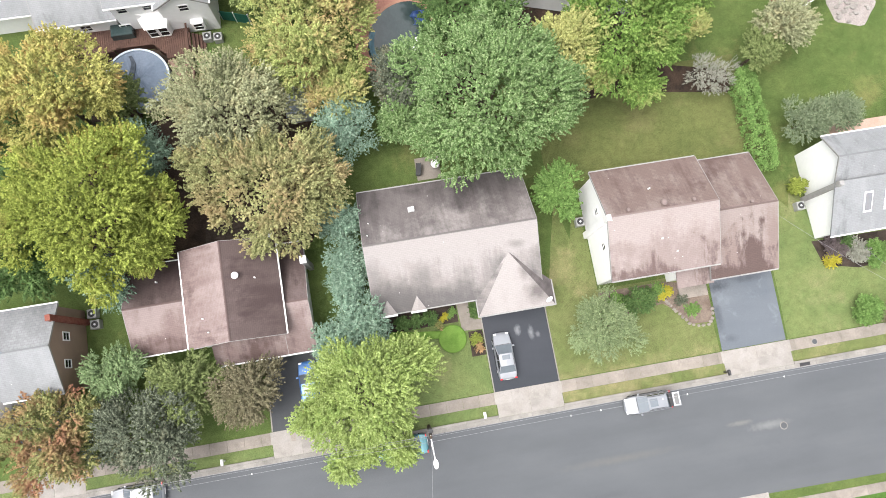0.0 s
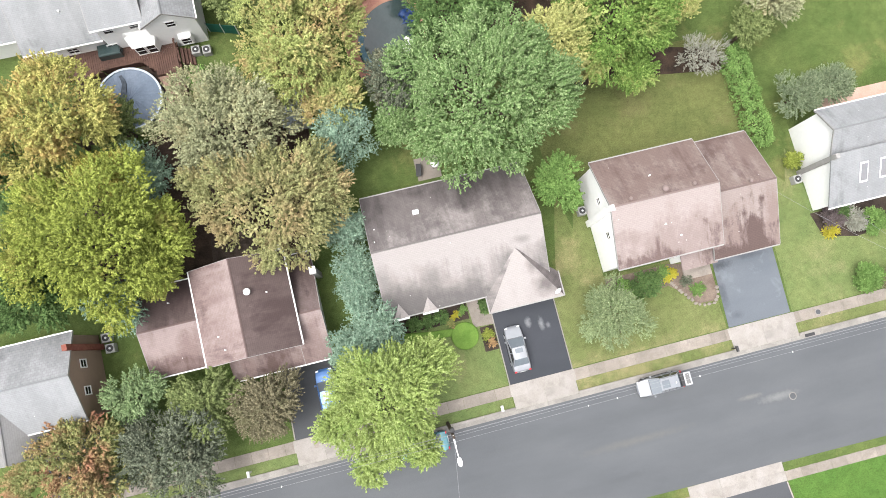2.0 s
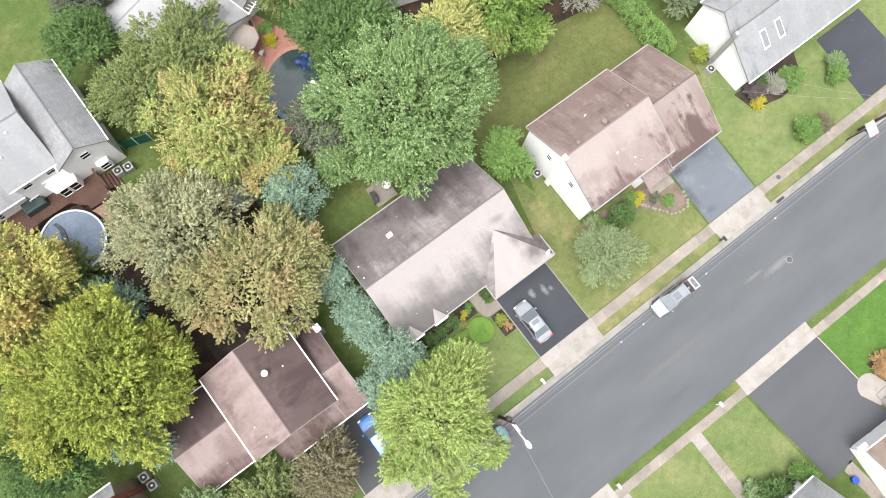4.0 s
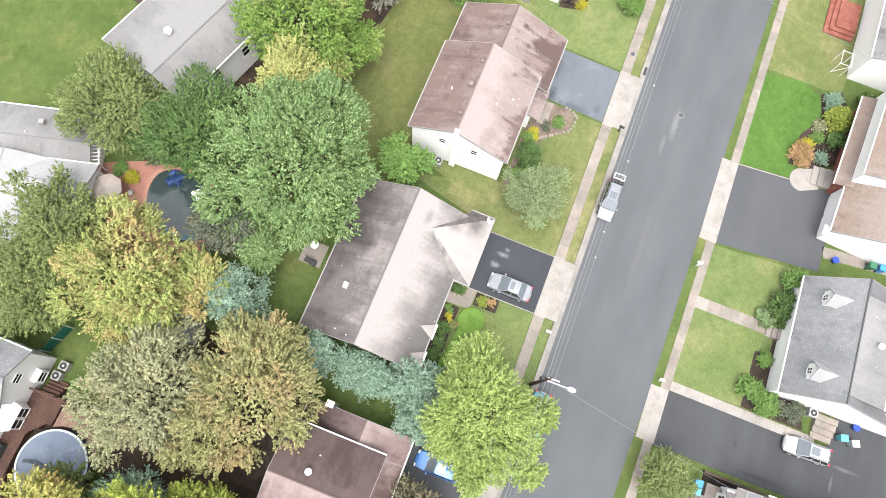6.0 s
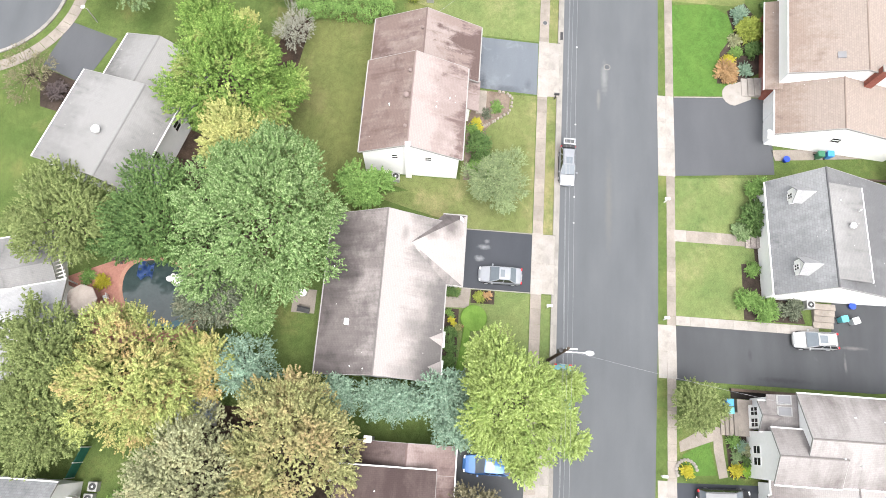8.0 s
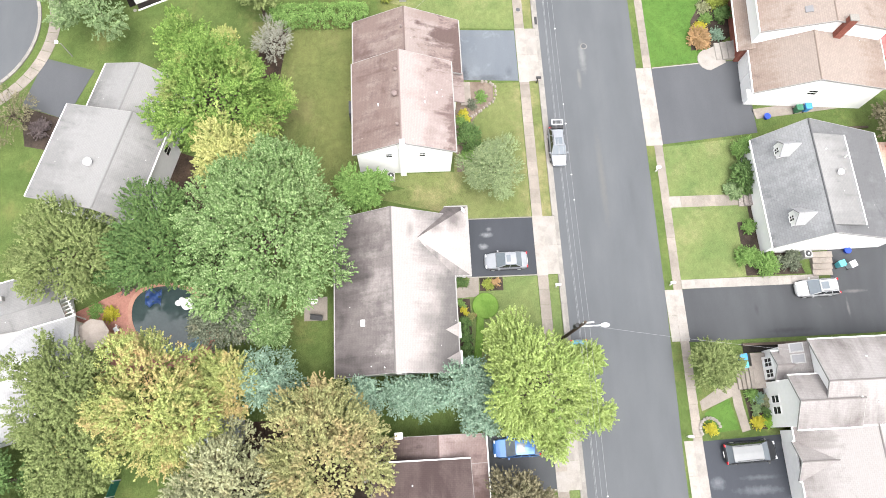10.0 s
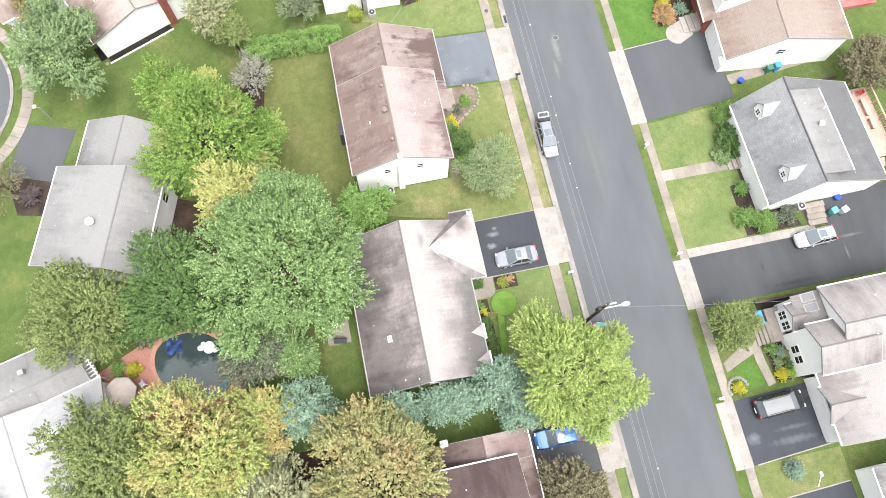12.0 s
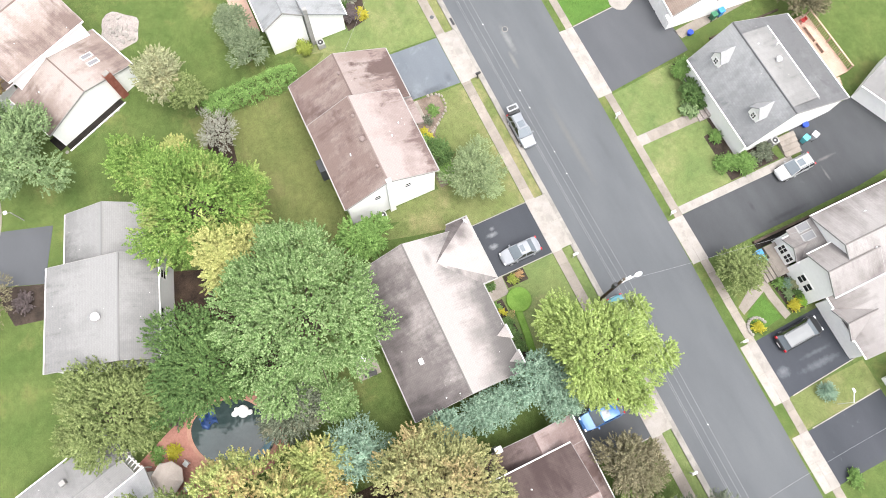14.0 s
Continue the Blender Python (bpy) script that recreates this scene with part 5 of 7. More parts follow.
for x in (-0.55, 0.5):
    plane_roof(hb4, [(x - 0.3, -3.5, 3.62), (x + 0.3, -3.5, 3.62), (x + 0.3, -2.3, 3.97), (x - 0.3, -2.3, 3.97)], M["trim"], 0.05, "skylight_frame")
    plane_roof(hb4, [(x - 0.23, -3.4, 3.67), (x + 0.23, -3.4, 3.67), (x + 0.23, -2.4, 3.97), (x - 0.23, -2.4, 3.97)], M["skylight"], 0.03, "skylight")
part("chimney", boxm(-3.35, -2.75, -3.2, -2.4, 0, 4.4, bevel=0.02), M["brick"], hb4, "red brick chimney on the gable wall")
part("chimney_cap", boxm(-3.3, -2.8, -3.15, -2.45, 4.4, 4.5), M["curb"], hb4)
part("areaway", boxm(-3.75, -2.99, -2.2, 5.2, 0.0, 0.06), M["soil_and_shade"], hb4, "dark membrane strip along the wall's foot")
part("areaway_edge", boxm(-3.85, -3.75, -2.3, 5.3, 0, 0.14), M["trim"], hb4)
part("areaway", boxm(-3.0, -1.2, 5.26, 6.0, 0.0, 0.06), M["soil_and_shade"], hb4)
pipe(hb4, 0.8, 3.0, 3.7, 0.06, 0.25)

# ---- trees ----
tree(2.9, 24.5, 7.9, 7.2, 13.5, M["leaf_maple"], "broad full green maple with pale leaf tips", 1, lumpy=0.15, extra=((-7.2, 0.8, 4.2, 2.0), (-5.6, 3.2, 5.2, 2.0)))
tree(2.6, 33.9, 5.2, 5.0, 10, M["leaf_deep"], "dense dark green maple behind the pool", 2, lumpy=0.2)
tree(16.9, 30.1, 5.7, 5.6, 11.5, M["leaf_bright"], "bright green tree turning yellow at the top", 3, extra=((0.9, -5.0, 4.6, 2.3), (-3.6, -2.2, 4.5, 1.8)))
tree(24.0, 34.0, 2.9, 2.8, 7.5, M["leaf_bright"], "rounded pale green young tree behind a larger one", 39, clump=0.8)
tree(23.4, 29.8, 1.9, 1.9, 7.5, M["leaf_fade"], "small tree with pale orange-tinged top leaves", 40, clump=0.7)
tree(11.2, 29.0, 3.0, 3.0, 10.0, M["leaf_yellow"], "small yellow-leaved tree beside a green one", 4, clump=0.8, lumpy=0.25, extra=((2.5, -3.0, 5.5, 1.5),))
tree(2.4, 42.8, 4.5, 5.3, 9, M["leaf_moss"], "rounded green tree beside the grey-roofed house", 5)
tree(-11.3, 34.1, 5.1, 6.7, 10, M["leaf_fade"], "spreading yellow-green tree with orange autumn tips", 6, lumpy=0.22)
tree(-19.3, 28.0, 5.7, 5.0, 9.5, M["leaf_olive"], "tall grey-olive tree beside a shed", 7, lumpy=0.22)
tree(-16.2, 20.4, 7.0, 5.6, 10, M["leaf_bronze"], "bronze and olive tree with thin outer twigs", 8, lumpy=0.2)
tree(-33.0, 30.8, 6.0, 5.3, 12.5, M["leaf_autumn"], "golden orange autumn tree beside the pool", 9, lumpy=0.15)
tree(-28.5, 30.9, 2.3, 2.1, 7, M["leaf_moss"], "green tree leaning over the round pool", 41, clump=0.8)
tree(-29.8, 26.0, 2.6, 1.8, 9, M["leaf_gold_tree"], "low golden-leaved tree between two larger ones", 42, clump=0.8)
tree(-31.3, 20.3, 7.1, 6.4, 13, M["leaf_lime"], "wide yellow-green tree over the back yard", 10, lumpy=0.22, extra=((5.2, 0.4, 7.0, 2.4), (4.3, -3.6, 6.5, 2.2), (6.2, -1.8, 6.0, 1.6)))
tree(-10.0, 41.2, 4.8, 4.9, 10, M["leaf_moss"], "large yellow-green tree over the pale roof", 11, lumpy=0.2)
tree(-15.0, 41.0, 4.2, 4.2, 8, M["leaf_moss"], "rounded green tree between back yards", 36, lumpy=0.2)
for i, (x, y, r, h) in enumerate(((-11.2, 17.0, 1.9, 6.0), (-11.2, 13.9, 1.8, 5.2), (-11.2, 11.6, 1.9, 5.6), (-10.7, 7.8, 2.5, 6.6), (-13.2, 6.5, 2.1, 5.6))):
    tree(x, y, r, r, h, M["leaf_spruce"], "blue-green pine in a row between houses", 12 + 40 * i, name="pine_tree", group="pines between the houses", clump=0.6, leaf=0.17, per=9, lumpy=0.3, bottom=0.1, low=-0.5)
tree(-10.6, 2.4, 5.0, 4.9, 10, M["leaf_front"], "lime-green street tree with drooping outer branches", 15, lumpy=0.24, leaf=0.165, per=26, extra=((1.9, -5.4, 4.5, 1.1), (-1.2, -5.0, 4.5, 1.2), (-3.2, -5.9, 4.2, 0.8), (-5.0, -1.6, 4.6, 1.5), (3.9, 2.0, 5.0, 1.6)))
tree(10.2, 4.2, 3.3, 3.0, 5.0, M["leaf_willow"], "airy sage-green ornamental tree on the front lawn", 16, clump=0.6, leaf=0.13, lumpy=0.28)
tree(8.8, 16.8, 2.2, 2.6, 4.8, M["leaf_bush"], "bright green rounded small tree", 17, clump=0.7, leaf=0.19)
tree(-28.7, 1.8, 4.3, 3.8, 7.5, M["leaf_grey"], "dark grey-green crab apple", 18, clump=0.75, leaf=0.16, lumpy=0.22)
tree(-20.9, 3.9, 3.1, 3.0, 6.5, M["leaf_brown"], "brownish tree by the driveway", 19, clump=0.75, leaf=0.16)
tree(-25.9, 5.2, 3.1, 3.0, 6.0, M["leaf_moss"], "green tree before the maroon house", 20, clump=0.8, lumpy=0.22)
tree(-31.3, 7.2, 2.6, 2.4, 5.5, M["leaf_sage"], "pale blue-green small tree", 21, clump=0.65, leaf=0.16, lumpy=0.25)
tree(-36.4, 3.0, 4.5, 4.4, 7.5, M["leaf_red"], "red, orange and green autumn tree", 22, clump=0.8, lumpy=0.28, leaf=0.18)
tree(25.6, 25.9, 2.5, 2.2, 3.8, M["leaf_pale"], "pale grey half-bare shrub", 23, clump=0.5, dens=0.45, leaf=0.11, lumpy=0.3)
tree(32.9, 29.0, 2.7, 2.9, 7.5, M["leaf_olive"], "bronze-tinged olive tree at the lawn's edge", 24, clump=0.85, lumpy=0.25)
tree(30.4, 27.2, 2.0, 2.1, 6.0, M["leaf_moss"], "dark green small tree beside a bronze one", 45, clump=0.75, lumpy=0.22)
tree(33.7, 19.8, 2.4, 2.3, 4.6, M["leaf_dusk"], "round grey-green small tree", 25, clump=0.6, leaf=0.15)
tree(37.0, 20.0, 2.1, 2.1, 4.4, M["leaf_dusk"], "round grey-green small tree", 26, clump=0.6, leaf=0.15)
tree(-9.6, 25.4, 2.8, 3.0, 8, M["leaf_spruce"], "blue-green pine behind the house", 27, name="pine_tree", clump=0.65, leaf=0.17, per=9, lumpy=0.3, bottom=0.1)
tree(-3.7, 28.6, 3.1, 3.1, 7, M["leaf_grey"], "dark grey-green tree by the kidney pool", 28, clump=0.7, leaf=0.17)
tree(-37.4, 17.6, 4.2, 4.0, 9, M["leaf_deep"], "green tree standing in shade", 29)
tree(30.3, 44.3, 5.2, 4.1, 8, M["leaf_sage"], "sage-green tree by the turning circle", 30, lumpy=0.25)
tree(-9.7, -15.0, 2.4, 2.2, 4.5, M["leaf_moss"], "olive-green small tree by the pavement", 31, clump=0.55, leaf=0.15)
tree(14.0, -38.8, 3.0, 2.8, 5, M["leaf_brown"], "brownish bush at the yard's edge", 32, clump=0.65, leaf=0.16)
tree(-14.5, 52.5, 3.0, 3.0, 7.5, M["leaf_grey"], "silvery pine beside the pale house", 33, name="pine_tree", clump=0.7, leaf=0.17, bottom=0.1)
tree(-16.6, 47.6, 3.2, 3.2, 8, M["leaf_deep"], "green tree behind the white house", 34)
tree(-27.0, 25.6, 2.2, 2.6, 7, M["leaf_spruce"], "blue-green pine under the taller trees", 35, name="pine_tree", clump=0.65, leaf=0.17, per=9, lumpy=0.3, bottom=0.1)
tree(-31.3, 14.9, 2.4, 2.3, 7, M["leaf_spruce"], "blue-green pine behind the maroon house", 37, name="pine_tree", clump=0.65, leaf=0.17, per=9, lumpy=0.3, bottom=0.1)
tree(-9.4, 28.2, 2.8, 2.8, 8, M["leaf_fade"], "pale yellow-green tree beside the shed", 38, clump=0.7)
tree(38.6, 46.6, 3.2, 2.8, 7, M["leaf_rust_tree"], "rusty autumn tree behind the brown-roofed house", 43, clump=0.8)
tree(-38.6, 27.8, 3.0, 3.2, 7, M["leaf_deep"], "dark green tree in the shade of taller ones", 44, clump=0.9)

# ---- vehicles ----
def paint(name, c, metal=0.35, rough=0.28):
    m, nt, b = graph(name, rough, metal, 0.5)
    b.inputs["Coat Weight"].default_value = 0.25
    v = coords(nt)
    g = ramp(nt, noise_of(nt, v, 2.0, 4.0), (0.3, 0.9), (0.7, 1.0))
    nt.links.new(blend(nt, 1.0, c, g, "MULTIPLY"), b.inputs["Base Color"])
    return m


M["silver"] = paint("silver_paint", (0.23, 0.24, 0.26), 0.2, 0.35)
M["grey_car"] = paint("grey_paint", (0.16, 0.165, 0.17), 0.1, 0.4)
M["white_car"] = paint("white_paint", (0.31, 0.315, 0.32), 0.0, 0.35)
M["blue_car"] = paint("blue_paint", (0.05, 0.15, 0.38), 0.2)
M["teal_car"] = paint("teal_paint", (0.1, 0.27, 0.31), 0.2)
M["black_car"] = paint("black_paint", (0.02, 0.021, 0.024), 0.1)
M["tyre"] = plain("tyre_rubber", (0.025, 0.025, 0.026), 0.9, 0, 0.2, 0.2)
M["red_lens"] = plain("red_lens", (0.55, 0.02, 0.03), 0.2, 0, 0.5, 0.05)
M["clear_lens"] = plain("clear_lens", (0.75, 0.76, 0.78), 0.12, 0, 0.6, 0.05)
M["side_glass"] = plain("side_glass", (0.02, 0.023, 0.026), 0.1, 0.0, 0.5, 0.1)
# pale blue-grey base adds to the sky's reflection in windscreens
M["car_glass"] = plain("car_glass", (0.13, 0.15, 0.17), 0.06, 0.0, 0.9, 0.1)


def car(x, y, rot, length, width, height, body, label, roof=None, style="wagon", rails=True, hatch=False, name="car"):
    """Nose towards local +x. style sets the roof's length: sedan, wagon or van."""
    c = thing(name, x, y, label, "car", rot=rot, local=True)
    L, W, H = length / 2, width / 2, height
    belt = H * 0.56
    st = [(-1.0, 0.56, 0.36, 0.5), (-0.975, 0.78, 0.28, 0.84), (-0.92, 0.92, 0.24, 0.96), (-0.8, 0.985, 0.2, 1.0), (-0.5, 1.0, 0.18, 1.0), (0.2, 1.0, 0.18, 1.0), (0.5, 0.985, 0.18, 0.97), (0.74, 0.94, 0.2, 0.88), (0.88, 0.86, 0.24, 0.8), (0.955, 0.74, 0.28, 0.7), (1.0, 0.5, 0.36, 0.55)]
    rings = []
    for fx, fw, zb, ft in st:
        w, top = W * fw, belt * ft
        zb *= H / 1.6
        top = max(top, zb + 0.12)
        m = (zb + top) / 2
        half = [(w * 0.86, zb), (w, zb + 0.1), (w, m), (w * 0.985, top - 0.07), (w * 0.9, top)]
        ring_pts = [(fx * L, a, z) for a, z in half] + [(fx * L, -a, z) for a, z in half[::-1]]
        rings.append(ring_pts)
    part("body", loft(bmesh.new(), rings), body, c)
    rear, rear_top, front_top, front = {"sedan": (-0.7, -0.4, 0.08, 0.46), "wagon": (-0.92, -0.68, 0.1, 0.46), "van": (-0.95, -0.82, 0.28, 0.64)}[style]
    bw, tw = W * 0.9, W * 0.76
    part("cabin", loft(bmesh.new(), [[(rear * L + 0.03, -bw + 0.03, belt - 0.05), (front * L - 0.03, -bw + 0.03, belt - 0.05), (front * L - 0.03, bw - 0.03, belt - 0.05), (rear * L + 0.03, bw - 0.03, belt - 0.05)],
          [(rear_top * L + 0.03, -tw + 0.03, H - 0.07), (front_top * L - 0.03, -tw + 0.03, H - 0.07), (front_top * L - 0.03, tw - 0.03, H - 0.07), (rear_top * L + 0.03, tw - 0.03, H - 0.07)]]), M["dark"], c)
    lo = [(rear * L, -bw), (front * L, -bw), (front * L, bw), (rear * L, bw)]
    hi = [(rear_top * L, -tw), (front_top * L, -tw), (front_top * L, tw), (rear_top * L, tw)]
    for i, nm in enumerate(("side_window", "windscreen", "side_window", "rear_window")):
        j = (i + 1) % 4
        bm = bmesh.new()
        vs = [bm.verts.new((*lo[i], belt)), bm.verts.new((*lo[j], belt)), bm.verts.new((*hi[j], H - 0.06)), bm.verts.new((*hi[i], H - 0.06))]
        f = bm.faces.new(vs)
        bm.normal_update()
        ex = bmesh.ops.extrude_face_region(bm, geom=[f])
        bmesh.ops.translate(bm, vec=-f.normal * 0.015, verts=[g for g in ex["geom"] if isinstance(g, bmesh.types.BMVert)])
        part(nm, fix(bm), M["side_glass"] if nm == "side_window" else M["car_glass"], c)
    bm = bmesh.new()
    rr = [(rear_top - 0.02, 0.66), (rear_top + 0.02, 0.76), ((rear_top + front_top) / 2, 0.78), (front_top - 0.04, 0.76), (front_top + 0.01, 0.68)]
    rings = []
    for fx, fw in rr:
        w = W * fw
        rings.append([(fx * L, w, H - 0.08), (fx * L, w * 0.92, H - 0.015), (fx * L, 0, H + 0.012), (fx * L, -w * 0.92, H - 0.015), (fx * L, -w, H - 0.08)])
    part("roof", loft(bm, rings), roof or body, c)
    for s in (-1, 1):
        for f0, f1 in ((front, front_top), (rear, rear_top), (-0.12, -0.14)) + (((rear + 0.35, rear_top + 0.3),) if style != "sedan" else ()):
            part("pillar", beam(bmesh.new(), (f0 * L, s * bw, belt), (f1 * L, s * tw, H - 0.06), 0.04, 6), body, c)
    for fx in (-0.6, 0.62):
        for s in (-1, 1):
            r = H * 0.2
            wx, wy = fx * L, s * (W - 0.1)
            wheel = part("wheel", beam(bmesh.new(), (wx, wy - 0.11, r), (wx, wy + 0.11, r), r, 18), M["tyre"], c)
            part("rim", beam(bmesh.new(), (wx, wy + s * 0.1, r), (wx, wy + s * 0.125, r), r * 0.62, 14), M["galv"], wheel)
    for s in (-1, 1):
        y0, y1 = sorted((s * W * 0.52, s * W * 0.84))
        part("headlight", boxm(L * 0.9, L * 0.965, y0, y1, belt * 0.62, belt * 0.76, bevel=0.02), M["clear_lens"], c)
        y0, y1 = sorted((s * W * 0.66, s * W * 0.93))
        part("taillight", boxm(-L * 0.985, -L * 0.93, y0, y1, belt * 0.7, belt * 1.02, bevel=0.02), M["red_lens"], c)
        y0, y1 = sorted((s * W * 0.98, s * (W + 0.17)))
        part("mirror", boxm(front * L - 0.25, front * L - 0.1, y0, y1, belt - 0.02, belt + 0.13, bevel=0.03), body, c)
        if rails:
            part("roof_rail", beam(bmesh.new(), ((rear_top + 0.08) * L, s * W * 0.66, H + 0.03), ((front_top - 0.08) * L, s * W * 0.66, H + 0.03), 0.022, 6), M["dark"], c)
    for s in (-1, 1):
        y0, y1 = sorted((s * W * 0.97, s * (W + 0.015)))
        part("sill", boxm(-0.5 * L, 0.5 * L, y0, y1, 0.16, 0.34, bevel=0.01), M["tyre"], c, "black lower sill")
    if style != "van":
        part("sunroof", boxm((rear_top + front_top) / 2 * L, (front_top - 0.05) * L, -W * 0.42, W * 0.42, H - 0.01, H + 0.022, bevel=0.008), M["car_glass"], c)
    part("bonnet_seam", boxm(front * L + 0.02, front * L + 0.06, -W * 0.84, W * 0.84, belt * 0.93, belt * 1.0), M["dark"], c)
    part("licence_plate", boxm(-L - 0.01, -L * 0.98, -0.26, 0.26, belt * 0.5, belt * 0.62), M["trim"], c)
    if hatch:
        bm = bmesh.new()
        g = bmesh.ops.create_cube(bm, size=1.0)["verts"]
        bmesh.ops.scale(bm, vec=(0.62, W * 1.45, 0.06), verts=g)
        bmesh.ops.transform(bm, matrix=pose(-L - 0.18, 0, H + 0.02, 0, 12, 0), verts=g)
        lift = part("liftgate", bm, body, c, "raised liftgate")
        bm = bmesh.new()
        g = bmesh.ops.create_cube(bm, size=1.0)["verts"]
        bmesh.ops.scale(bm, vec=(0.36, W * 1.15, 0.03), verts=g)
        bmesh.ops.transform(bm, matrix=pose(-L - 0.18, 0, H + 0.045, 0, 12, 0), verts=g)
        part("rear_window", bm, M["side_glass"], lift)
        part("cargo_opening", boxm(-L * 0.97, -L * 0.8, -W * 0.74, W * 0.74, belt * 0.7, H - 0.1), M["dark"], c)
    return c


car(1.42, 3.0, 90, 4.25, 1.68, 1.45, M["silver"], "silver car parked in the dark driveway", style="sedan", rails=False)
car(13.4, -3.3, 180, 4.3, 1.64, 1.45, M["silver"], "silver wagon with its liftgate raised, parked at the kerb", hatch=True)
car(-16.15, 3.4, 90, 4.3, 1.72, 1.45, M["blue_car"], "bright blue hatchback half under the lime-green tree", rails=False)
car(-8.9, -3.25, 180, 4.5, 1.75, 1.45, M["teal_car"], "teal sedan at the kerb beneath a tree", style="sedan", rails=False)
car(-31.7, -3.25, 180, 4.5, 1.8, 1.5, M["silver"], "silver car parked at the kerb", rails=False)
car(-2.62, -27.5, 92, 4.35, 1.68, 1.62, M["white_car"], "white sport utility vehicle with a sunroof on the cracked driveway")
car(-17.65, -18.0, -88, 4.9, 1.9, 1.7, M["black_car"], "black minivan with a silver roof on sealed asphalt", roof=M["grey_car"], style="van")
car(-3.6, 57.1, -66, 4.6, 1.8, 1.4, M["black_car"], "black coupe on a brick driveway", style="sedan", rails=False)
car(-6.0, 56.1, -52, 4.5, 1.8, 1.4, M["white_car"], "white sedan on a brick driveway", style="sedan", rails=False)

# ---- pole, street lamp and wires ----
def utility_pole(x, y, h, lamp):
    t = thing("utility_pole", x, y, "dark wooden utility pole with crossarm" + (" and street lamp" if lamp else ""), "pole", local=True)
    part("pole", beam(bmesh.new(), (0, 0, -0.2), (0, 0, h), 0.17, 12, 0.12), M["pole_wood"], t)
    part("crossarm", boxm(-0.05, 0.05, -0.8, 0.15, h - 0.4, h - 0.3), M["galv"], t)
    for yy in (-0.65, 0.08):
        part("insulator", beam(bmesh.new(), (0, yy, h - 0.3), (0, yy, h - 0.14), 0.06, 8), M["trim"], t)
    part("brace", beam(bmesh.new(), (0, -0.6, h - 0.4), (0, -0.1, h - 1.0), 0.03, 6), M["galv"], t)
    if lamp:
        part("transformer_box", beam(bmesh.new(), (0.05, 0.28, h - 2.6), (0.05, 0.28, h - 1.7), 0.2, 12), M["dark"], t)
        part("lamp_arm", beam(bmesh.new(), (0, -0.1, 6.75), (0.06, -2.1, 6.62), 0.045, 8), M["trim"], t, "pale metal lamp arm")
        bm = bmesh.new()
        g = bmesh.ops.create_uvsphere(bm, u_segments=16, v_segments=8, radius=0.5)["verts"]
        bmesh.ops.scale(bm, vec=(0.42, 0.8, 0.28), verts=g)
        bmesh.ops.translate(bm, vec=(0.07, -2.35, 6.56), verts=g)
        part("lamp_head", bm, M["trim"], t, "white cobra-head lamp")
    return t


utility_pole(-6.35, -1.95, 9.1, True)
utility_pole(40.6, -1.95, 9.1, False)
utility_pole(-52.0, -1.95, 9.1, False)


def wire(a, b, sag, r, label):
    a, b = Vector(a), Vector(b)
    n = 16
    side = (b - a).cross(Vector((0, 0, 1))).normalized()
    rings = []
    for i in range(n + 1):
        f = i / n
        p = a.lerp(b, f) - Vector((0, 0, sag * 4 * f * (1 - f)))
        rings.append([tuple(p + side * r * math.cos(t) + Vector((0, 0, r * math.sin(t)))) for t in [math.tau * j / 6 for j in range(6)]])
    return tagged(link_mesh("wire", loft(bmesh.new(), rings), M["wire"]), label, "wire")


for xa, xb in ((-52.0, -6.35), (-6.35, 40.6), (40.6, 90.0)):
    wire((xa, -2.3, 8.95), (xb, -2.3, 8.95), 0.5, 0.0095, "pale overhead power line along the street")
    wire((xa, -2.05, 8.2), (xb, -2.05, 8.2), 0.55, 0.008, "pale overhead power line along the street")
    wire((xa, -2.1, 6.5), (xb, -2.1, 6.5), 0.6, 0.011, "thick overhead telephone cable")
    wire((xa, -2.15, 5.9), (xb, -2.15, 5.9), 0.6, 0.008, "thin overhead telephone cable")
wire((-6.3, -2.2, 7.4), (-9.2, -22.2, 5.2), 0.7, 0.01, "service wire across the street to the streaked-roof house")
wire((37.8, -2.15, 8.2), (36.6, -22.9, 4.5), 0.6, 0.01, "service wire across the street to the red-porch house")
wire((-27.0, -2.8, 8.7), (-27.5, -24.0, 5.0), 0.6, 0.01, "service wire across the street to the last house")
wire((40.6, -2.0, 7.6), (26.6, 11.0, 5.6), 0.8, 0.01, "service wire to the red-brown house")
wire((40.6, -2.0, 7.4), (34.0, 8.6, 3.2), 0.6, 0.01, "service wire to the white house")
for i, x in enumerate((4.6, 7.0, 12.0, 14.0, 22.0, -20.0)):
    t = tagged(link_mesh("line_spacer", boxm(x - 0.03, x + 0.03, -2.36, -2.24, 8.5, 8.56, bevel=0.01), M["trim"]), "small white spacer clamped on the power line", "fitting")

hoop = thing("basketball_hoop", 38.8, -1.95, "kerbside basketball hoop with a white backboard", "hoop", local=True)
part("post", beam(bmesh.new(), (0, 0, 0), (0, 0, 2.9), 0.06, 10), M["dark"], hoop)
bm = boxm(-0.56, 0.56, -0.72, 0.72, -0.03, 0.03)
bmesh.ops.transform(bm, matrix=pose(0.45, -0.3, 3.05, 16, 0, -8), verts=bm.verts)
part("backboard", bm, M["ac_case"], hoop, "pale backboard folded nearly flat")
part("bracket", boxm(-0.05, 0.05, -0.5, 0.0, 2.8, 2.95), M["dark"], hoop)
bm = bmesh.new()
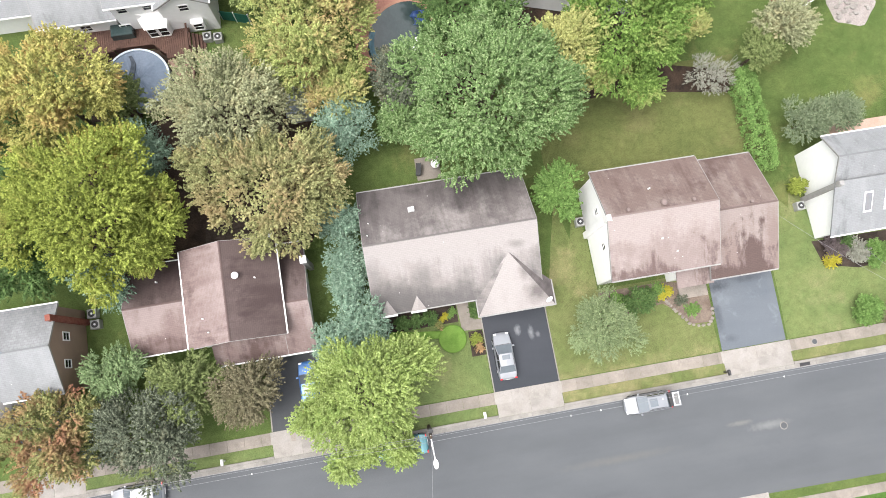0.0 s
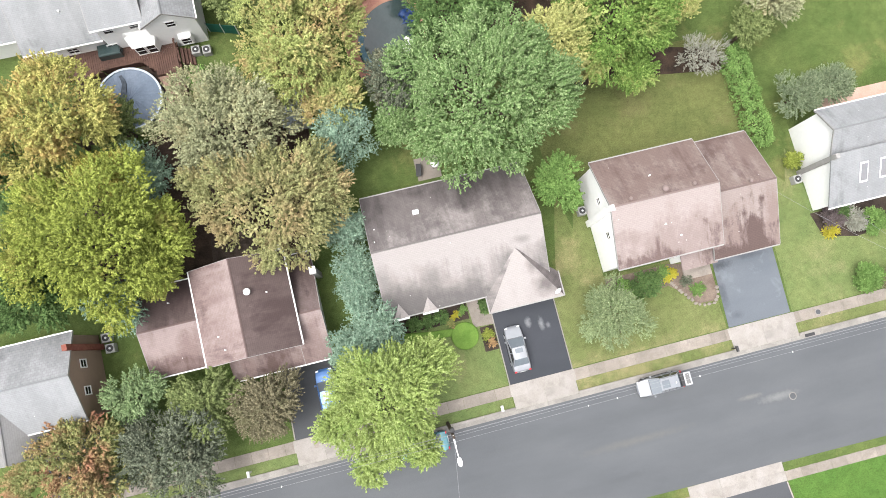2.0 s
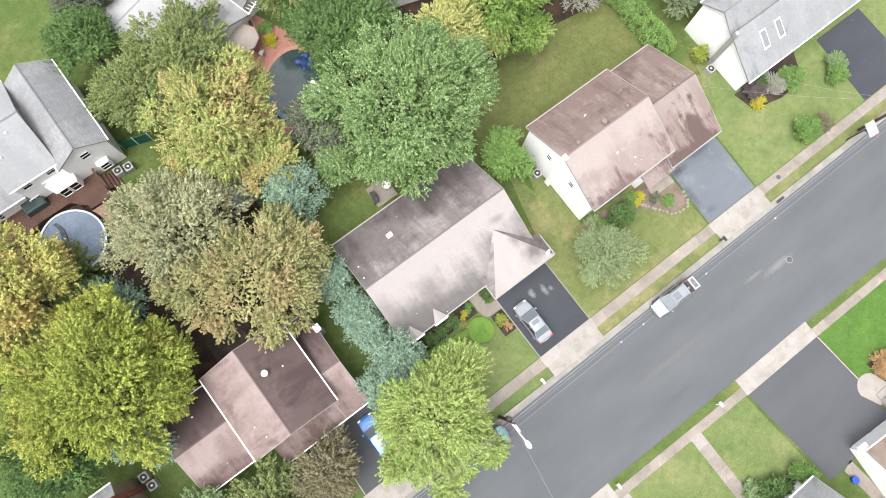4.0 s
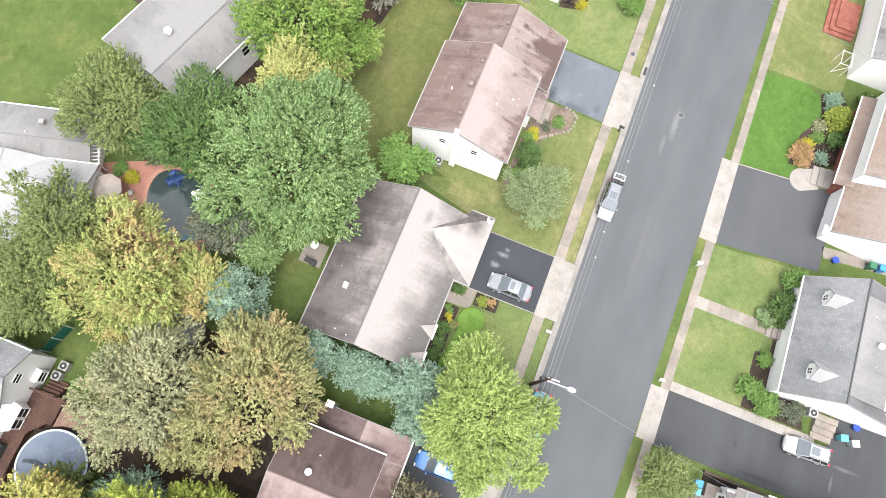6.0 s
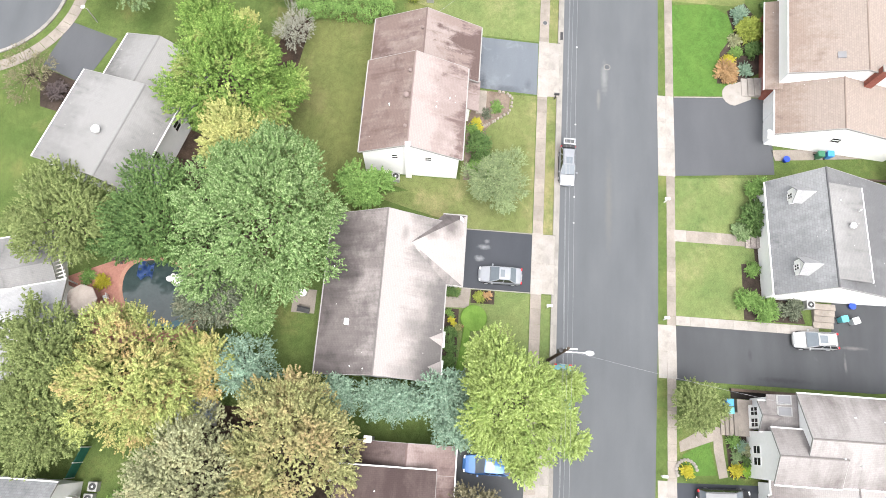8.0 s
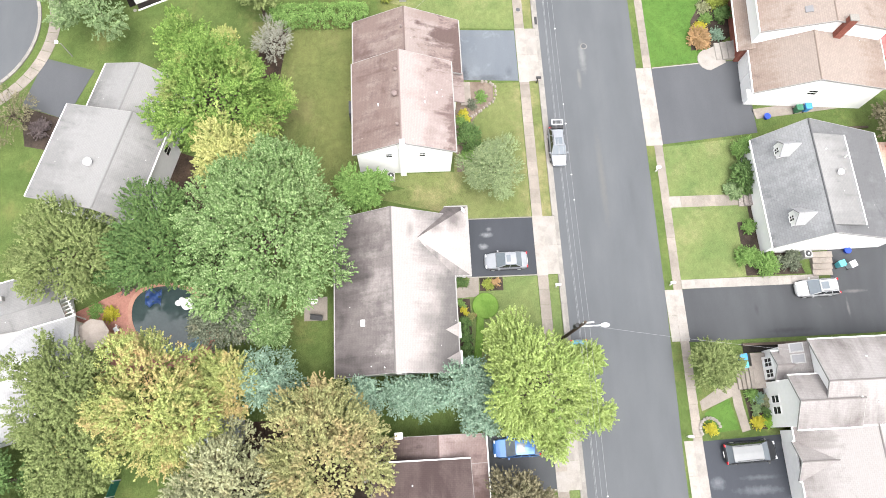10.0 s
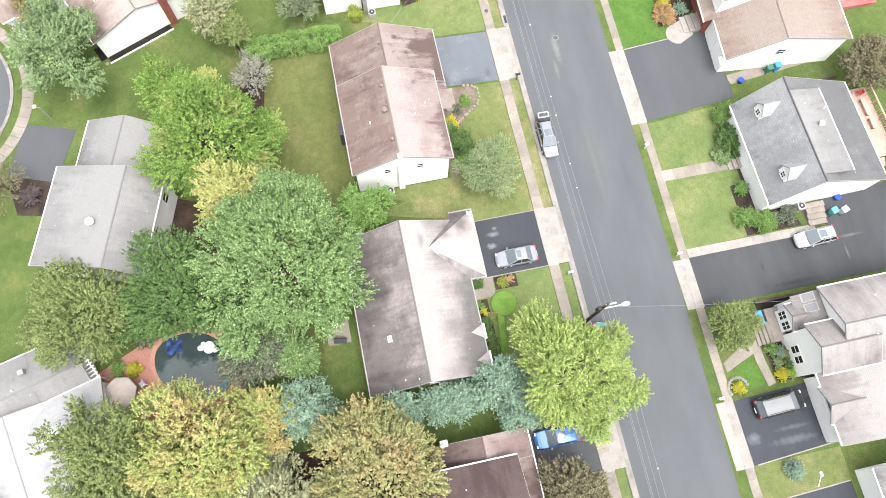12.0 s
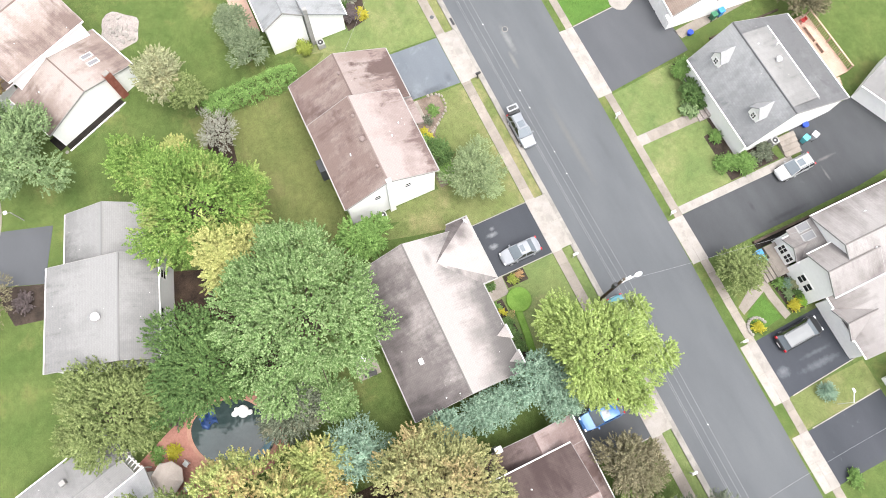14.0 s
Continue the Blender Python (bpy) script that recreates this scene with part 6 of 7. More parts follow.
for i in range(16):
    a0, a1 = math.tau * i / 16, math.tau * (i + 1) / 16
    beam(bm, (0.45 + 0.23 * math.cos(a0), -1.2 + 0.23 * math.sin(a0), 2.95), (0.45 + 0.23 * math.cos(a1), -1.2 + 0.23 * math.sin(a1), 2.95), 0.012, 5)
part("rim", bm, M["red_lens"], hoop)

# ---- manholes and kerb furniture ----
def cover(x, y, r, label, z=0.02):
    t = thing("manhole_cover", x, y, label, "manhole", z=z, local=True)
    part("ring", beam(bmesh.new(), (0, 0, -0.02), (0, 0, 0.012), r, 24), M["curb"], t)
    part("lid", beam(bmesh.new(), (0, 0, -0.01), (0, 0, 0.018), r * 0.78, 24), M["drive_mid"], t)
    return t


cover(25.5, -7.5, 0.36, "round iron manhole cover in a pale collar")
cover(30.35, -0.65, 0.3, "round cover set in the pavement slab", 0.03)
drain = thing("storm_drain", 28.9, -2.45, "dark kerb inlet of a storm drain", "drain", local=True)
part("grate", boxm(-0.5, 0.5, -0.2, 0.1, 0.0, 0.03), M["dark"], drain)
for x, y in ((-1.3, -1.75), (-24.3, -1.7), (21.2, -1.9)):
    mb = thing("mailbox", x, y, ("black" if x > 20 else "white") + " kerbside letterbox on a short post", "mailbox", local=True, group="letterboxes on the verge")
    tone = M["dark"] if x > 20 else M["trim"]
    part("post", boxm(-0.05, 0.05, -0.05, 0.05, 0, 1.0), tone, mb)
    bm = boxm(-0.12, 0.12, -0.3, 0.22, 0.98, 1.1)
    beam(bm, (0, -0.3, 1.1), (0, 0.22, 1.1), 0.12, 12)
    part("box", bm, tone, mb)
for x, y in ((-1.6, -13.1), (10.5, -13.4), (-16.0, -12.6)):
    mb = thing("mailbox", x, y, "white kerbside letterbox on a short post", "mailbox", local=True, group="letterboxes on the verge")
    part("post", boxm(-0.05, 0.05, -0.05, 0.05, 0, 1.0), M["trim"], mb)
    part("box", boxm(-0.12, 0.12, -0.2, 0.3, 0.98, 1.2, bevel=0.04), M["trim"], mb)


def condenser(x, y, rot=0):
    t = thing("air_conditioner", x, y, "pale outdoor air-conditioning unit with a round fan grille", "air conditioner", rot=rot, local=True)
    part("case", boxm(-0.4, 0.4, -0.4, 0.4, 0, 0.75, bevel=0.04), M["ac_case"], t)
    part("grille", beam(bmesh.new(), (0, 0, 0.74), (0, 0, 0.765), 0.31, 20), M["dark"], t)
    part("fan_hub", beam(bmesh.new(), (0, 0, 0.76), (0, 0, 0.79), 0.1, 10), M["galv"], t)
    return t


for x, y in ((10.75, 14.0), (-21.3, 37.8), (-20.3, 37.6), (-34.2, 12.9), (-34.0, 11.9), (0.85, -27.3), (32.1, 12.1)):
    condenser(x, y)


def bin_(x, y, mat, label, rot=0):
    t = thing("wheelie_bin", x, y, label, "bin", rot=rot, local=True)
    bm = loft(bmesh.new(), [[(-0.22, -0.22, 0), (0.22, -0.22, 0), (0.22, 0.22, 0), (-0.22, 0.22, 0)], [(-0.3, -0.3, 0.95), (0.3, -0.3, 0.95), (0.3, 0.32, 0.95), (-0.3, 0.32, 0.95)]])
    part("tub", bm, mat, t)
    part("lid", boxm(-0.32, 0.32, -0.34, 0.36, 0.95, 1.03, bevel=0.03), mat, t)
    for s in (-1, 1):
        part("wheel", beam(bmesh.new(), (s * 0.24, 0.26, 0.1), (s * 0.3, 0.26, 0.1), 0.1, 10), M["tyre"], t)


M["bin_blue"] = plain("blue_plastic", (0.05, 0.25, 0.6), 0.4, 0, 0.4, 0.1)
M["bin_teal"] = plain("teal_plastic", (0.1, 0.4, 0.45), 0.4, 0, 0.4, 0.1)
M["bin_green"] = plain("green_plastic", (0.04, 0.16, 0.09), 0.4, 0, 0.4, 0.1)
M["deep_blue"] = plain("deep_blue_plastic", (0.02, 0.06, 0.4), 0.4, 0, 0.4, 0.1)
bin_(16.85, -29.6, M["bin_green"], "dark green wheelie bin by the wall")
bin_(16.95, -30.6, M["bin_blue"], "blue wheelie bin by the wall")
bin_(-0.35, -30.4, M["bin_teal"], "teal wheelie bin on the driveway", 15)
bin_(-0.45, -31.5, M["galv"], "grey wheelie bin on the driveway", 20)
bin_(-9.05, -18.8, M["bin_blue"], "blue wheelie bin at the foot of the porch")
bin_(-9.75, -18.8, M["bin_teal"], "pale teal wheelie bin at the foot of the porch")
for x, y in ((16.2, -26.2), (1.1, -31.6)):
    t = thing("bucket", x, y, "deep blue plastic tub on the ground", "tub", local=True)
    part("tub", beam(bmesh.new(), (0, 0, 0), (0, 0, 0.45), 0.24, 16, 0.32), M["deep_blue"], t)
    part("rim", beam(bmesh.new(), (0, 0, 0.44), (0, 0, 0.48), 0.35, 16), M["deep_blue"], t)

M["tarp_blue"] = mottled("tarpaulin_blue", (0.012, 0.035, 0.12), (0.02, 0.06, 0.19), 1.5, 8, 0.3, rough=0.45, spec=0.4)
M["cover_fold"] = mottled("pool_cover_fold", (0.04, 0.05, 0.065), (0.075, 0.09, 0.11), 1.5, 5, 0.4, rough=0.5, bump=0.4)

# ---- round pool and deck behind the white house ----
pool1 = thing("round_pool", -28.0, 34.1, "above-ground round pool with a blue winter cover and pale rim", "pool", local=True)
bm = bmesh.new()
loft(bm, [[(r * math.cos(math.tau * i / 40), r * math.sin(math.tau * i / 40), z) for i in range(40)] for r, z in ((2.95, 0), (2.95, 1.25))], close=False)
part("wall", bm, M["pool_wall"], pool1)
bm = bmesh.new()
n = 40
for i in range(n):
    a0, a1 = math.tau * (i + 0.02) / n, math.tau * (i + 0.98) / n
    pts = [(r * math.cos(a), r * math.sin(a)) for r, a in ((2.86, a0), (3.03, a0), (3.03, a1), (2.86, a1))]
    prism(bm, pts, 1.25, 1.33)
part("rim", bm, M["pool_rim"], pool1, "pale segmented rim")
bm = bmesh.new()
rr = [[(r * math.cos(math.tau * i / 48), r * math.sin(math.tau * i / 48), 1.22 - 0.12 * (1 - (r / 2.82) ** 2) + 0.02 * math.sin(9 * i + r * 5)) for i in range(48)] for r in (0.05, 0.7, 1.4, 2.1, 2.87)]
loft(bm, rr[::-1], False)
part("cover", bm, M["cover_blue"], pool1, "sagging blue winter cover")
bm = bmesh.new()
for i in range(9):
    y0, y1 = -1.7 + 0.46 * i, -1.7 + 0.46 * (i + 1)
    s0, s1 = 0.16 * math.sin(i * 1.1), 0.16 * math.sin((i + 1) * 1.1)
    w0, w1 = 0.42 - 0.03 * i, 0.42 - 0.03 * (i + 1)
    prism(bm, [(-0.4 + s0 - w0, y0), (-0.4 + s0 + w0, y0), (-0.4 + s1 + w1, y1), (-0.4 + s1 - w1, y1)], 1.14, 1.23)
part("fold", bm, M["cover_fold"], pool1, "dark folded strip across the cover")

# the shade beside the pool is painted as a dark sheet
sheet("yard_soil", [(-33.0, 37.4), (-33.0, 31.0), (-28.5, 31.0), (-24.0, 33.0), (-24.0, 37.6)], 0.02, M["shaded_leaf_litter"], "dark shaded ground between pool and deck", "ground")
deck1 = thing("deck", -29, 39, "dark red stained deck wrapping an above-ground pool", "deck")


def deck_edge(x):
    if x < -32.6:
        return 37.6
    if x < -29.8:
        return 36.9 + (x + 32.6) / 2.8 * 0.75
    if x < -26.6:
        return 37.65
    if x < -25.2:
        return 37.65 - (x + 26.6) / 1.4 * 1.35
    return 36.0


x = -37.0
while x < -22.9:
    part("board", boxm(x + 0.01, x + 0.19, deck_edge(x), 41.8, 0.86, 0.92), M["deck"], deck1)
    x += 0.2
part("joist", boxm(-37, -22.9, 39.6, 41.6, 0.7, 0.85), M["deck"], deck1)
x = -37.0
while x < -22.9:
    e = deck_edge(x)
    part("fascia", boxm(x, x + 0.7, e - 0.06, e, 0.0, 0.93), M["deck"], deck1)
    x += 0.7
low1 = thing("deck", -24.5, 33.5, "lower bare wooden deck beside the round pool", "deck")
y = 31.3
while y < 35.9:
    x0 = -28.0 + math.sqrt(max(0.0, 3.2 ** 2 - (y - 34.1) ** 2)) if abs(y - 34.1) < 3.2 else -28.5
    part("board", boxm(x0, -22.9, y + 0.01, y + 0.19, 0.56, 0.62), M["deck_pale"], low1)
    y += 0.2
part("fascia", boxm(-22.95, -22.85, 31.3, 36.0, 0, 0.64), M["deck"], low1)
part("fascia", boxm(-28.5, -22.9, 31.2, 31.3, 0, 0.64), M["deck"], low1)
for i in range(6):
    part("rail_post", boxm(-22.95, -22.83, 31.5 + 1.7 * i, 31.62 + 1.7 * i, 0.5, 1.75), M["deck"], low1)
part("rail", boxm(-22.98, -22.82, 31.4, 40.2, 1.7, 1.8), M["deck"], low1)
steps("deck_steps", -22.7, -21.6, 36.6, 38.2, 4, 0.21, M["deck"], "dark red wooden deck steps", "x", -1)
tb = thing("patio_table", -28.9, 39.1, "outdoor table under a dark fitted cover on the deck", "table", z=0.92, local=True)
part("cover", loft(bmesh.new(), [[(-1.05, -0.65, 0), (1.05, -0.65, 0), (1.05, 0.65, 0), (-1.05, 0.65, 0)], [(-1.0, -0.6, 0.7), (1.0, -0.6, 0.7), (1.0, 0.6, 0.7), (-1.0, 0.6, 0.7)], [(-0.85, -0.5, 0.78), (0.85, -0.5, 0.78), (0.85, 0.5, 0.78), (-0.85, 0.5, 0.78)]]), M["cover"], tb)
gr = thing("grill", -23.6, 39.3, "black covered barbecue grill at the deck's corner", "grill", z=0.92, local=True)
part("lid", boxm(-0.5, 0.5, -0.3, 0.3, 0.6, 1.1, bevel=0.12), M["dark"], gr)
part("cart", boxm(-0.6, 0.6, -0.28, 0.28, 0, 0.6), M["galv"], gr)

# ---- patio with the kidney pool ----
sheet("patio", [(0.5, 39.2), (0.3, 33.0), (-1.0, 30.6), (-6.2, 31.0), (-7.3, 33.4), (-7.5, 37.0), (-8.4, 41.0), (-5.6, 44.4), (-3.6, 45.4), (-1.8, 44.2), (-0.4, 41.2)], 0.03, M["pavers"], "red brick paver patio", "patio")
pool2 = thing("kidney_pool", -2.95, 35.4, "in-ground pool under a taut dark cover with blue edges", "pool", local=True)


def kidney(r, n=48):
    out = []
    for i in range(n):
        a = math.tau * i / n
        k = 1 - 0.1 * math.cos(2 * a) - 0.1 * max(0, math.sin(a)) ** 3
        u, v = 3.75 * r * math.cos(a), 2.75 * r * k * math.sin(a)
        c, s = math.cos(radians(52)), math.sin(radians(52))
        out.append((u * c - v * s, u * s + v * c))
    return out


pale_paver = mottled("pale_pavers", (0.36, 0.19, 0.14), (0.42, 0.24, 0.18), 0.8, 6, 0.2)
bm = bmesh.new()
loft(bm, [[(x, y, z) for x, y in kidney(r)] for r, z in ((1.17, 0.02), (1.17, 0.06), (1.0, 0.07), (1.0, 0.02))], True)
part("coping", bm, pale_paver, pool2, "paler paver coping")
bm = bmesh.new()
loft(bm, [[(x, y, z) for x, y in kidney(r)] for r, z in ((1.06, 0.06), (1.05, 0.1), (0.8, 0.09), (0.3, 0.085))], True)
part("cover", bm, M["cover"], pool2)
bm = bmesh.new()
k1, k2 = kidney(1.0), kidney(0.84)
for i in range(14, 30):
    prism(bm, [k1[i], k1[i + 1], k2[i + 1], k2[i]], 0.095, 0.106)
part("cover_edge", bm, plain("blue_edge", (0.09, 0.19, 0.24), 0.4, 0, 0.4, 0.3), pool2, "faded blue cover edge")
fl = thing("pool_float", -1.45, 33.75, "white lumpy inflatable float lying on the cover", "float", z=0.1, local=True)
bm = bmesh.new()
rings = []
for i in range(18):
    a = math.tau * i / 18
    rings.append([((0.5 + 0.26 * math.cos(b)) * math.cos(a), (0.42 + 0.26 * math.cos(b)) * math.sin(a), 0.2 + (0.2 + 0.02 * (i % 2)) * math.sin(b)) for b in [math.tau * k / 10 for k in range(10)]])
loft(bm, rings + rings[:1], False)
bmesh.ops.remove_doubles(bm, verts=bm.verts, dist=0.001)
bmesh.ops.scale(bm, vec=(0.8, 0.8, 1.0), verts=bm.verts)
for fx, fy, fr in ((0.1, 0.75, 0.3), (-0.35, -0.55, 0.26), (0.0, 0.0, 0.28), (0.45, 0.5, 0.2)):
    g = bmesh.ops.create_icosphere(bm, subdivisions=2, radius=fr)["verts"]
    bmesh.ops.scale(bm, vec=(1.0, 1.2, 0.7), verts=g)
    bmesh.ops.translate(bm, vec=(fx, fy, 0.22), verts=g)
part("ring", bm, M["trim"], fl)
tp = thing("tarp", -0.7, 37.0, "crumpled bright blue tarpaulin by the pool", "tarp", z=0.1, local=True)
bm = bmesh.new()
bmesh.ops.create_grid(bm, x_segments=12, y_segments=12, size=0.75)
for v in bm.verts:
    v.co.z = 0.12 + 0.13 * math.sin(v.co.x * 7 + 1) * math.cos(v.co.y * 6) - 0.1 * v.co.length
    v.co.x *= 1 + 0.25 * math.sin(5 * v.co.y)
part("sheet", bm, M["tarp_blue"], tp)
umb = thing("umbrella", -4.35, 41.4, "beige octagonal patio umbrella over a table", "umbrella", local=True)
bm = bmesh.new()
loft(bm, [[(r * math.cos(math.tau * i / 8 + 0.2), r * math.sin(math.tau * i / 8 + 0.2), z) for i in range(8)] for r, z in ((1.5, 2.15), (1.47, 2.22), (0.8, 2.48), (0.06, 2.64))])
part("canopy", bm, mottled("beige_canvas", (0.34, 0.295, 0.265), (0.4, 0.35, 0.315), 0.8, 8, 0.12), umb)
part("pole", beam(bmesh.new(), (0, 0, 0), (0, 0, 2.6), 0.03, 8), M["galv"], umb)
part("table", beam(bmesh.new(), (0, 0, 0.7), (0, 0, 0.75), 0.7, 18), M["trim"], umb)
for i in range(4):
    a = math.tau * i / 4 + 0.5
    ch = thing("patio_chair", -4.35 + 1.5 * math.cos(a), 41.4 + 1.5 * math.sin(a), "pale metal garden chair round the table", "chair", rot=math.degrees(a) + 90, local=True, group="garden chairs")
    part("seat", boxm(-0.25, 0.25, -0.25, 0.25, 0.4, 0.45), M["galv"], ch)
    part("backrest", boxm(-0.25, 0.25, -0.29, -0.25, 0.45, 0.95), M["galv"], ch)
    for sx in (-1, 1):
        for sy in (-1, 1):
            part("leg", boxm(sx * 0.22 - 0.02, sx * 0.22 + 0.02, sy * 0.22 - 0.02, sy * 0.22 + 0.02, 0, 0.4), M["galv"], ch)
pg = thing("pergola", -1.8, 44.2, "small white slatted pergola", "pergola", rot=27, local=True)
for sx in (-1, 1):
    for sy in (-1, 1):
        part("post", boxm(sx * 1.1 - 0.05, sx * 1.1 + 0.05, sy * 0.6 - 0.05, sy * 0.6 + 0.05, 0, 2.3), M["trim"], pg)
for sy in (-0.65, 0.65):
    part("beam", boxm(-1.3, 1.3, sy - 0.05, sy + 0.05, 2.3, 2.42), M["trim"], pg)
for i in range(7):
    part("slat", boxm(-1.15 + 0.36 * i, -1.06 + 0.36 * i, -0.85, 0.85, 2.42, 2.5), M["trim"], pg)
bx = thing("platform", -6.7, 39.4, "red stained wooden platform at the patio's edge", "platform", rot=30, local=True)
for i in range(8):
    part("board", boxm(-1.0 + 0.25 * i + 0.01, -0.75 + 0.25 * i - 0.01, -1.0, 1.0, 0.3, 0.36), M["pavers"], bx)
part("frame", boxm(-1.0, 1.0, -1.0, 1.0, 0, 0.3), M["pavers"], bx)
cb = thing("storage_bench", -3.9, 45.0, "black storage box against the house wall", "box", rot=27, local=True)
part("body", boxm(-0.7, 0.7, -0.35, 0.35, 0, 0.6), M["dark"], cb)
part("lid", boxm(-0.73, 0.73, -0.38, 0.38, 0.6, 0.68, bevel=0.02), M["dark"], cb)
sheet("driveway", [(-10.2, 58.2), (-7.0, 56.3), (-4.5, 54.6), (-1.2, 55.4), (-2.6, 60.4), (-5, 65), (-12, 65)], 0.03, mottled("brick_driveway", (0.17, 0.118, 0.09), (0.22, 0.155, 0.122), 0.4, 8, 0.3), "tan brick driveway with parked cars", "driveway")

# ---- back yards ----
shed = thing("shed", -13.4, 29.4, "little garden shed with a pale blue-grey metal roof", "shed", local=True)
part("wall", boxm(-1.1, 1.1, -1.4, 1.4, 0, 2.1), M["galv"], shed)
for s in (-1, 1):
    bm = bmesh.new()
    uv = bm.loops.layers.uv.new("UVMap")
    slab(bm, uv, [(s * 1.3, -1.6, 2.05), (s * 1.3, 1.6, 2.05), (0, 1.6, 2.6), (0, -1.6, 2.6)], 0.05)
    part("roof", fix(bm), plain("pale_blue_metal", (0.38, 0.43, 0.48), 0.4, 0.2, 0.5, 0.2), shed)
fen = thing("fence", -18.4, 39.2, "green mesh panel between thin posts", "fence", rot=-18, local=True)
part("panel", boxm(-1.4, 1.4, -0.02, 0.02, 0.1, 1.7), plain("green_mesh", (0.02, 0.11, 0.08), 0.7, 0, 0.2, 0.3), fen)
for x in (-1.4, 0, 1.4):
    part("post", boxm(x - 0.04, x + 0.04, -0.04, 0.04, 0, 1.85), M["galv"], fen)
sheet("patio", rect(-3.6, -1.3, 20.5, 22.7), 0.03, M["concrete"], "small tan concrete patio behind the house", "patio")
kt = thing("kettle_grill", -1.75, 21.7, "white covered round grill on the patio", "grill", local=True)
bm = bmesh.new()
g = bmesh.ops.create_uvsphere(bm, u_segments=16, v_segments=8, radius=0.42)["verts"]
bmesh.ops.scale(bm, vec=(1, 1, 0.8), verts=g)
bmesh.ops.translate(bm, vec=(0, 0, 0.75), verts=g)
part("bowl", bm, M["trim"], kt)
for i in range(3):
    a = math.tau * i / 3
    part("leg", beam(bmesh.new(), (0.35 * math.cos(a), 0.35 * math.sin(a), 0), (0.15 * math.cos(a), 0.15 * math.sin(a), 0.6), 0.02, 6), M["dark"], kt)
bn = thing("garden_bench", -3.4, 21.5, "dark garden bench on the patio", "bench", rot=80, local=True)
part("seat", boxm(-0.6, 0.6, -0.22, 0.22, 0.4, 0.45), M["dark"], bn)
part("backrest", boxm(-0.6, 0.6, -0.26, -0.22, 0.45, 0.85), M["dark"], bn)
for sx in (-0.5, 0.5):
    part("leg", boxm(sx - 0.04, sx + 0.04, -0.2, 0.2, 0, 0.4), M["dark"], bn)
# fallen leaves, with the shadows between these trees painted into the same sheet
sheet("yard_soil", [(-34, 16.3), (-14.2, 16.3), (-12.8, 19), (-12.6, 30), (-20, 31.6), (-27, 30.4), (-34, 27)], 0.014, M["shaded_leaf_litter"], "dark ground with brown leaves and painted shade under the trees", "ground")
sheet("patio", [(-24, 16.3), (-18.6, 16.3), (-18.6, 20.0), (-23.6, 20.0)], 0.03, M["soil"], "dark brown paved pad behind the maroon house", "patio")
tb2 = thing("garden_table", -18.0, 17.2, "small pale garden table behind the maroon house", "table", local=True, rot=20)
part("tabletop", boxm(-0.45, 0.45, -0.3, 0.3, 0.66, 0.7), M["ac_case"], tb2)
for sx in (-0.4, 0.4):
    for sy in (-0.25, 0.25):
        part("leg", boxm(sx - 0.025, sx + 0.025, sy - 0.025, sy + 0.025, 0, 0.66), M["ac_case"], tb2)
sheet("gravel_patch", [(43.2 + (2.55 + 0.35 * math.sin(3 * k + 1)) * math.cos(k), 31.8 + (2.2 + 0.3 * math.sin(4 * k)) * math.sin(k)) for k in [math.tau * i / 22 for i in range(22)]], 0.02, M["gravel"], "pale gravel circle in the lawn", "gravel")
rubble = thing("stone_pile", 43.2, 31.8, "scattered pale rocks on a gravel circle", "stones", local=True)
rrg = random.Random(8)
for i in range(34):
    k, q = rrg.uniform(0, math.tau), rrg.uniform(0.2, 2.2)
    bm = bmesh.new()
    g = bmesh.ops.create_icosphere(bm, subdivisions=1, radius=rrg.uniform(0.14, 0.32))["verts"]
    bmesh.ops.scale(bm, vec=(rrg.uniform(0.8, 1.3), rrg.uniform(0.7, 1.1), 0.6), verts=g)
    bmesh.ops.translate(bm, vec=(q * math.cos(k), q * 0.85 * math.sin(k), 0.1), verts=g)
    part("rock", bm, M["concrete_pale"], rubble)
stones = thing("stepping_stones", 32.7, 38, "row of small pale stepping stones in grass", "stones", local=True)
for i in range(9):
    a = 0.11 * i
    part("stone", beam(bmesh.new(), (-1.3 + 2.5 * i / 8, 3.2 - 6.3 * i / 8, -0.03), (-1.3 + 2.5 * i / 8, 3.2 - 6.3 * i / 8, 0.03), 0.2, 7), M["concrete_pale"], stones)
lamp2 = thing("street_lamp", 25.9, 47.3, "pale metal street lamp by the turning circle", "lamp", local=True)
part("pole", beam(bmesh.new(), (0, 0, 0), (0, 0, 2.3), 0.06, 8, 0.05), M["rake"], lamp2)
part("lamp_arm", beam(bmesh.new(), (0, 0, 2.25), (0.1, 0.35, 2.4), 0.03, 8), M["rake"], lamp2)
part("lamp_head", boxm(-0.05, 0.3, 0.25, 0.6, 2.35, 2.5, bevel=0.05), M["trim"], lamp2)
sheet("flower_bed", [(18.4, 47.0), (15.0, 48.3), (15.6, 51.0), (18.0, 51.5), (20.0, 51.5)], 0.02, M["soil"], "dark mulched bed beside the driveway", "bed")

# ---- front gardens ----
sheet("flower_bed", rect(-9.2, -2.1, 6.75, 8.45), 0.022, M["soil"], "dark mulched bed under the eave", "bed")
sheet("front_path", [(-2.05, 8.45), (-0.95, 8.45), (-0.95, 6.95), (0.0, 6.6), (0.0, 5.75), (-1.9, 5.85)], 0.035, M["concrete"], "tan concrete path from driveway to front door", "path")
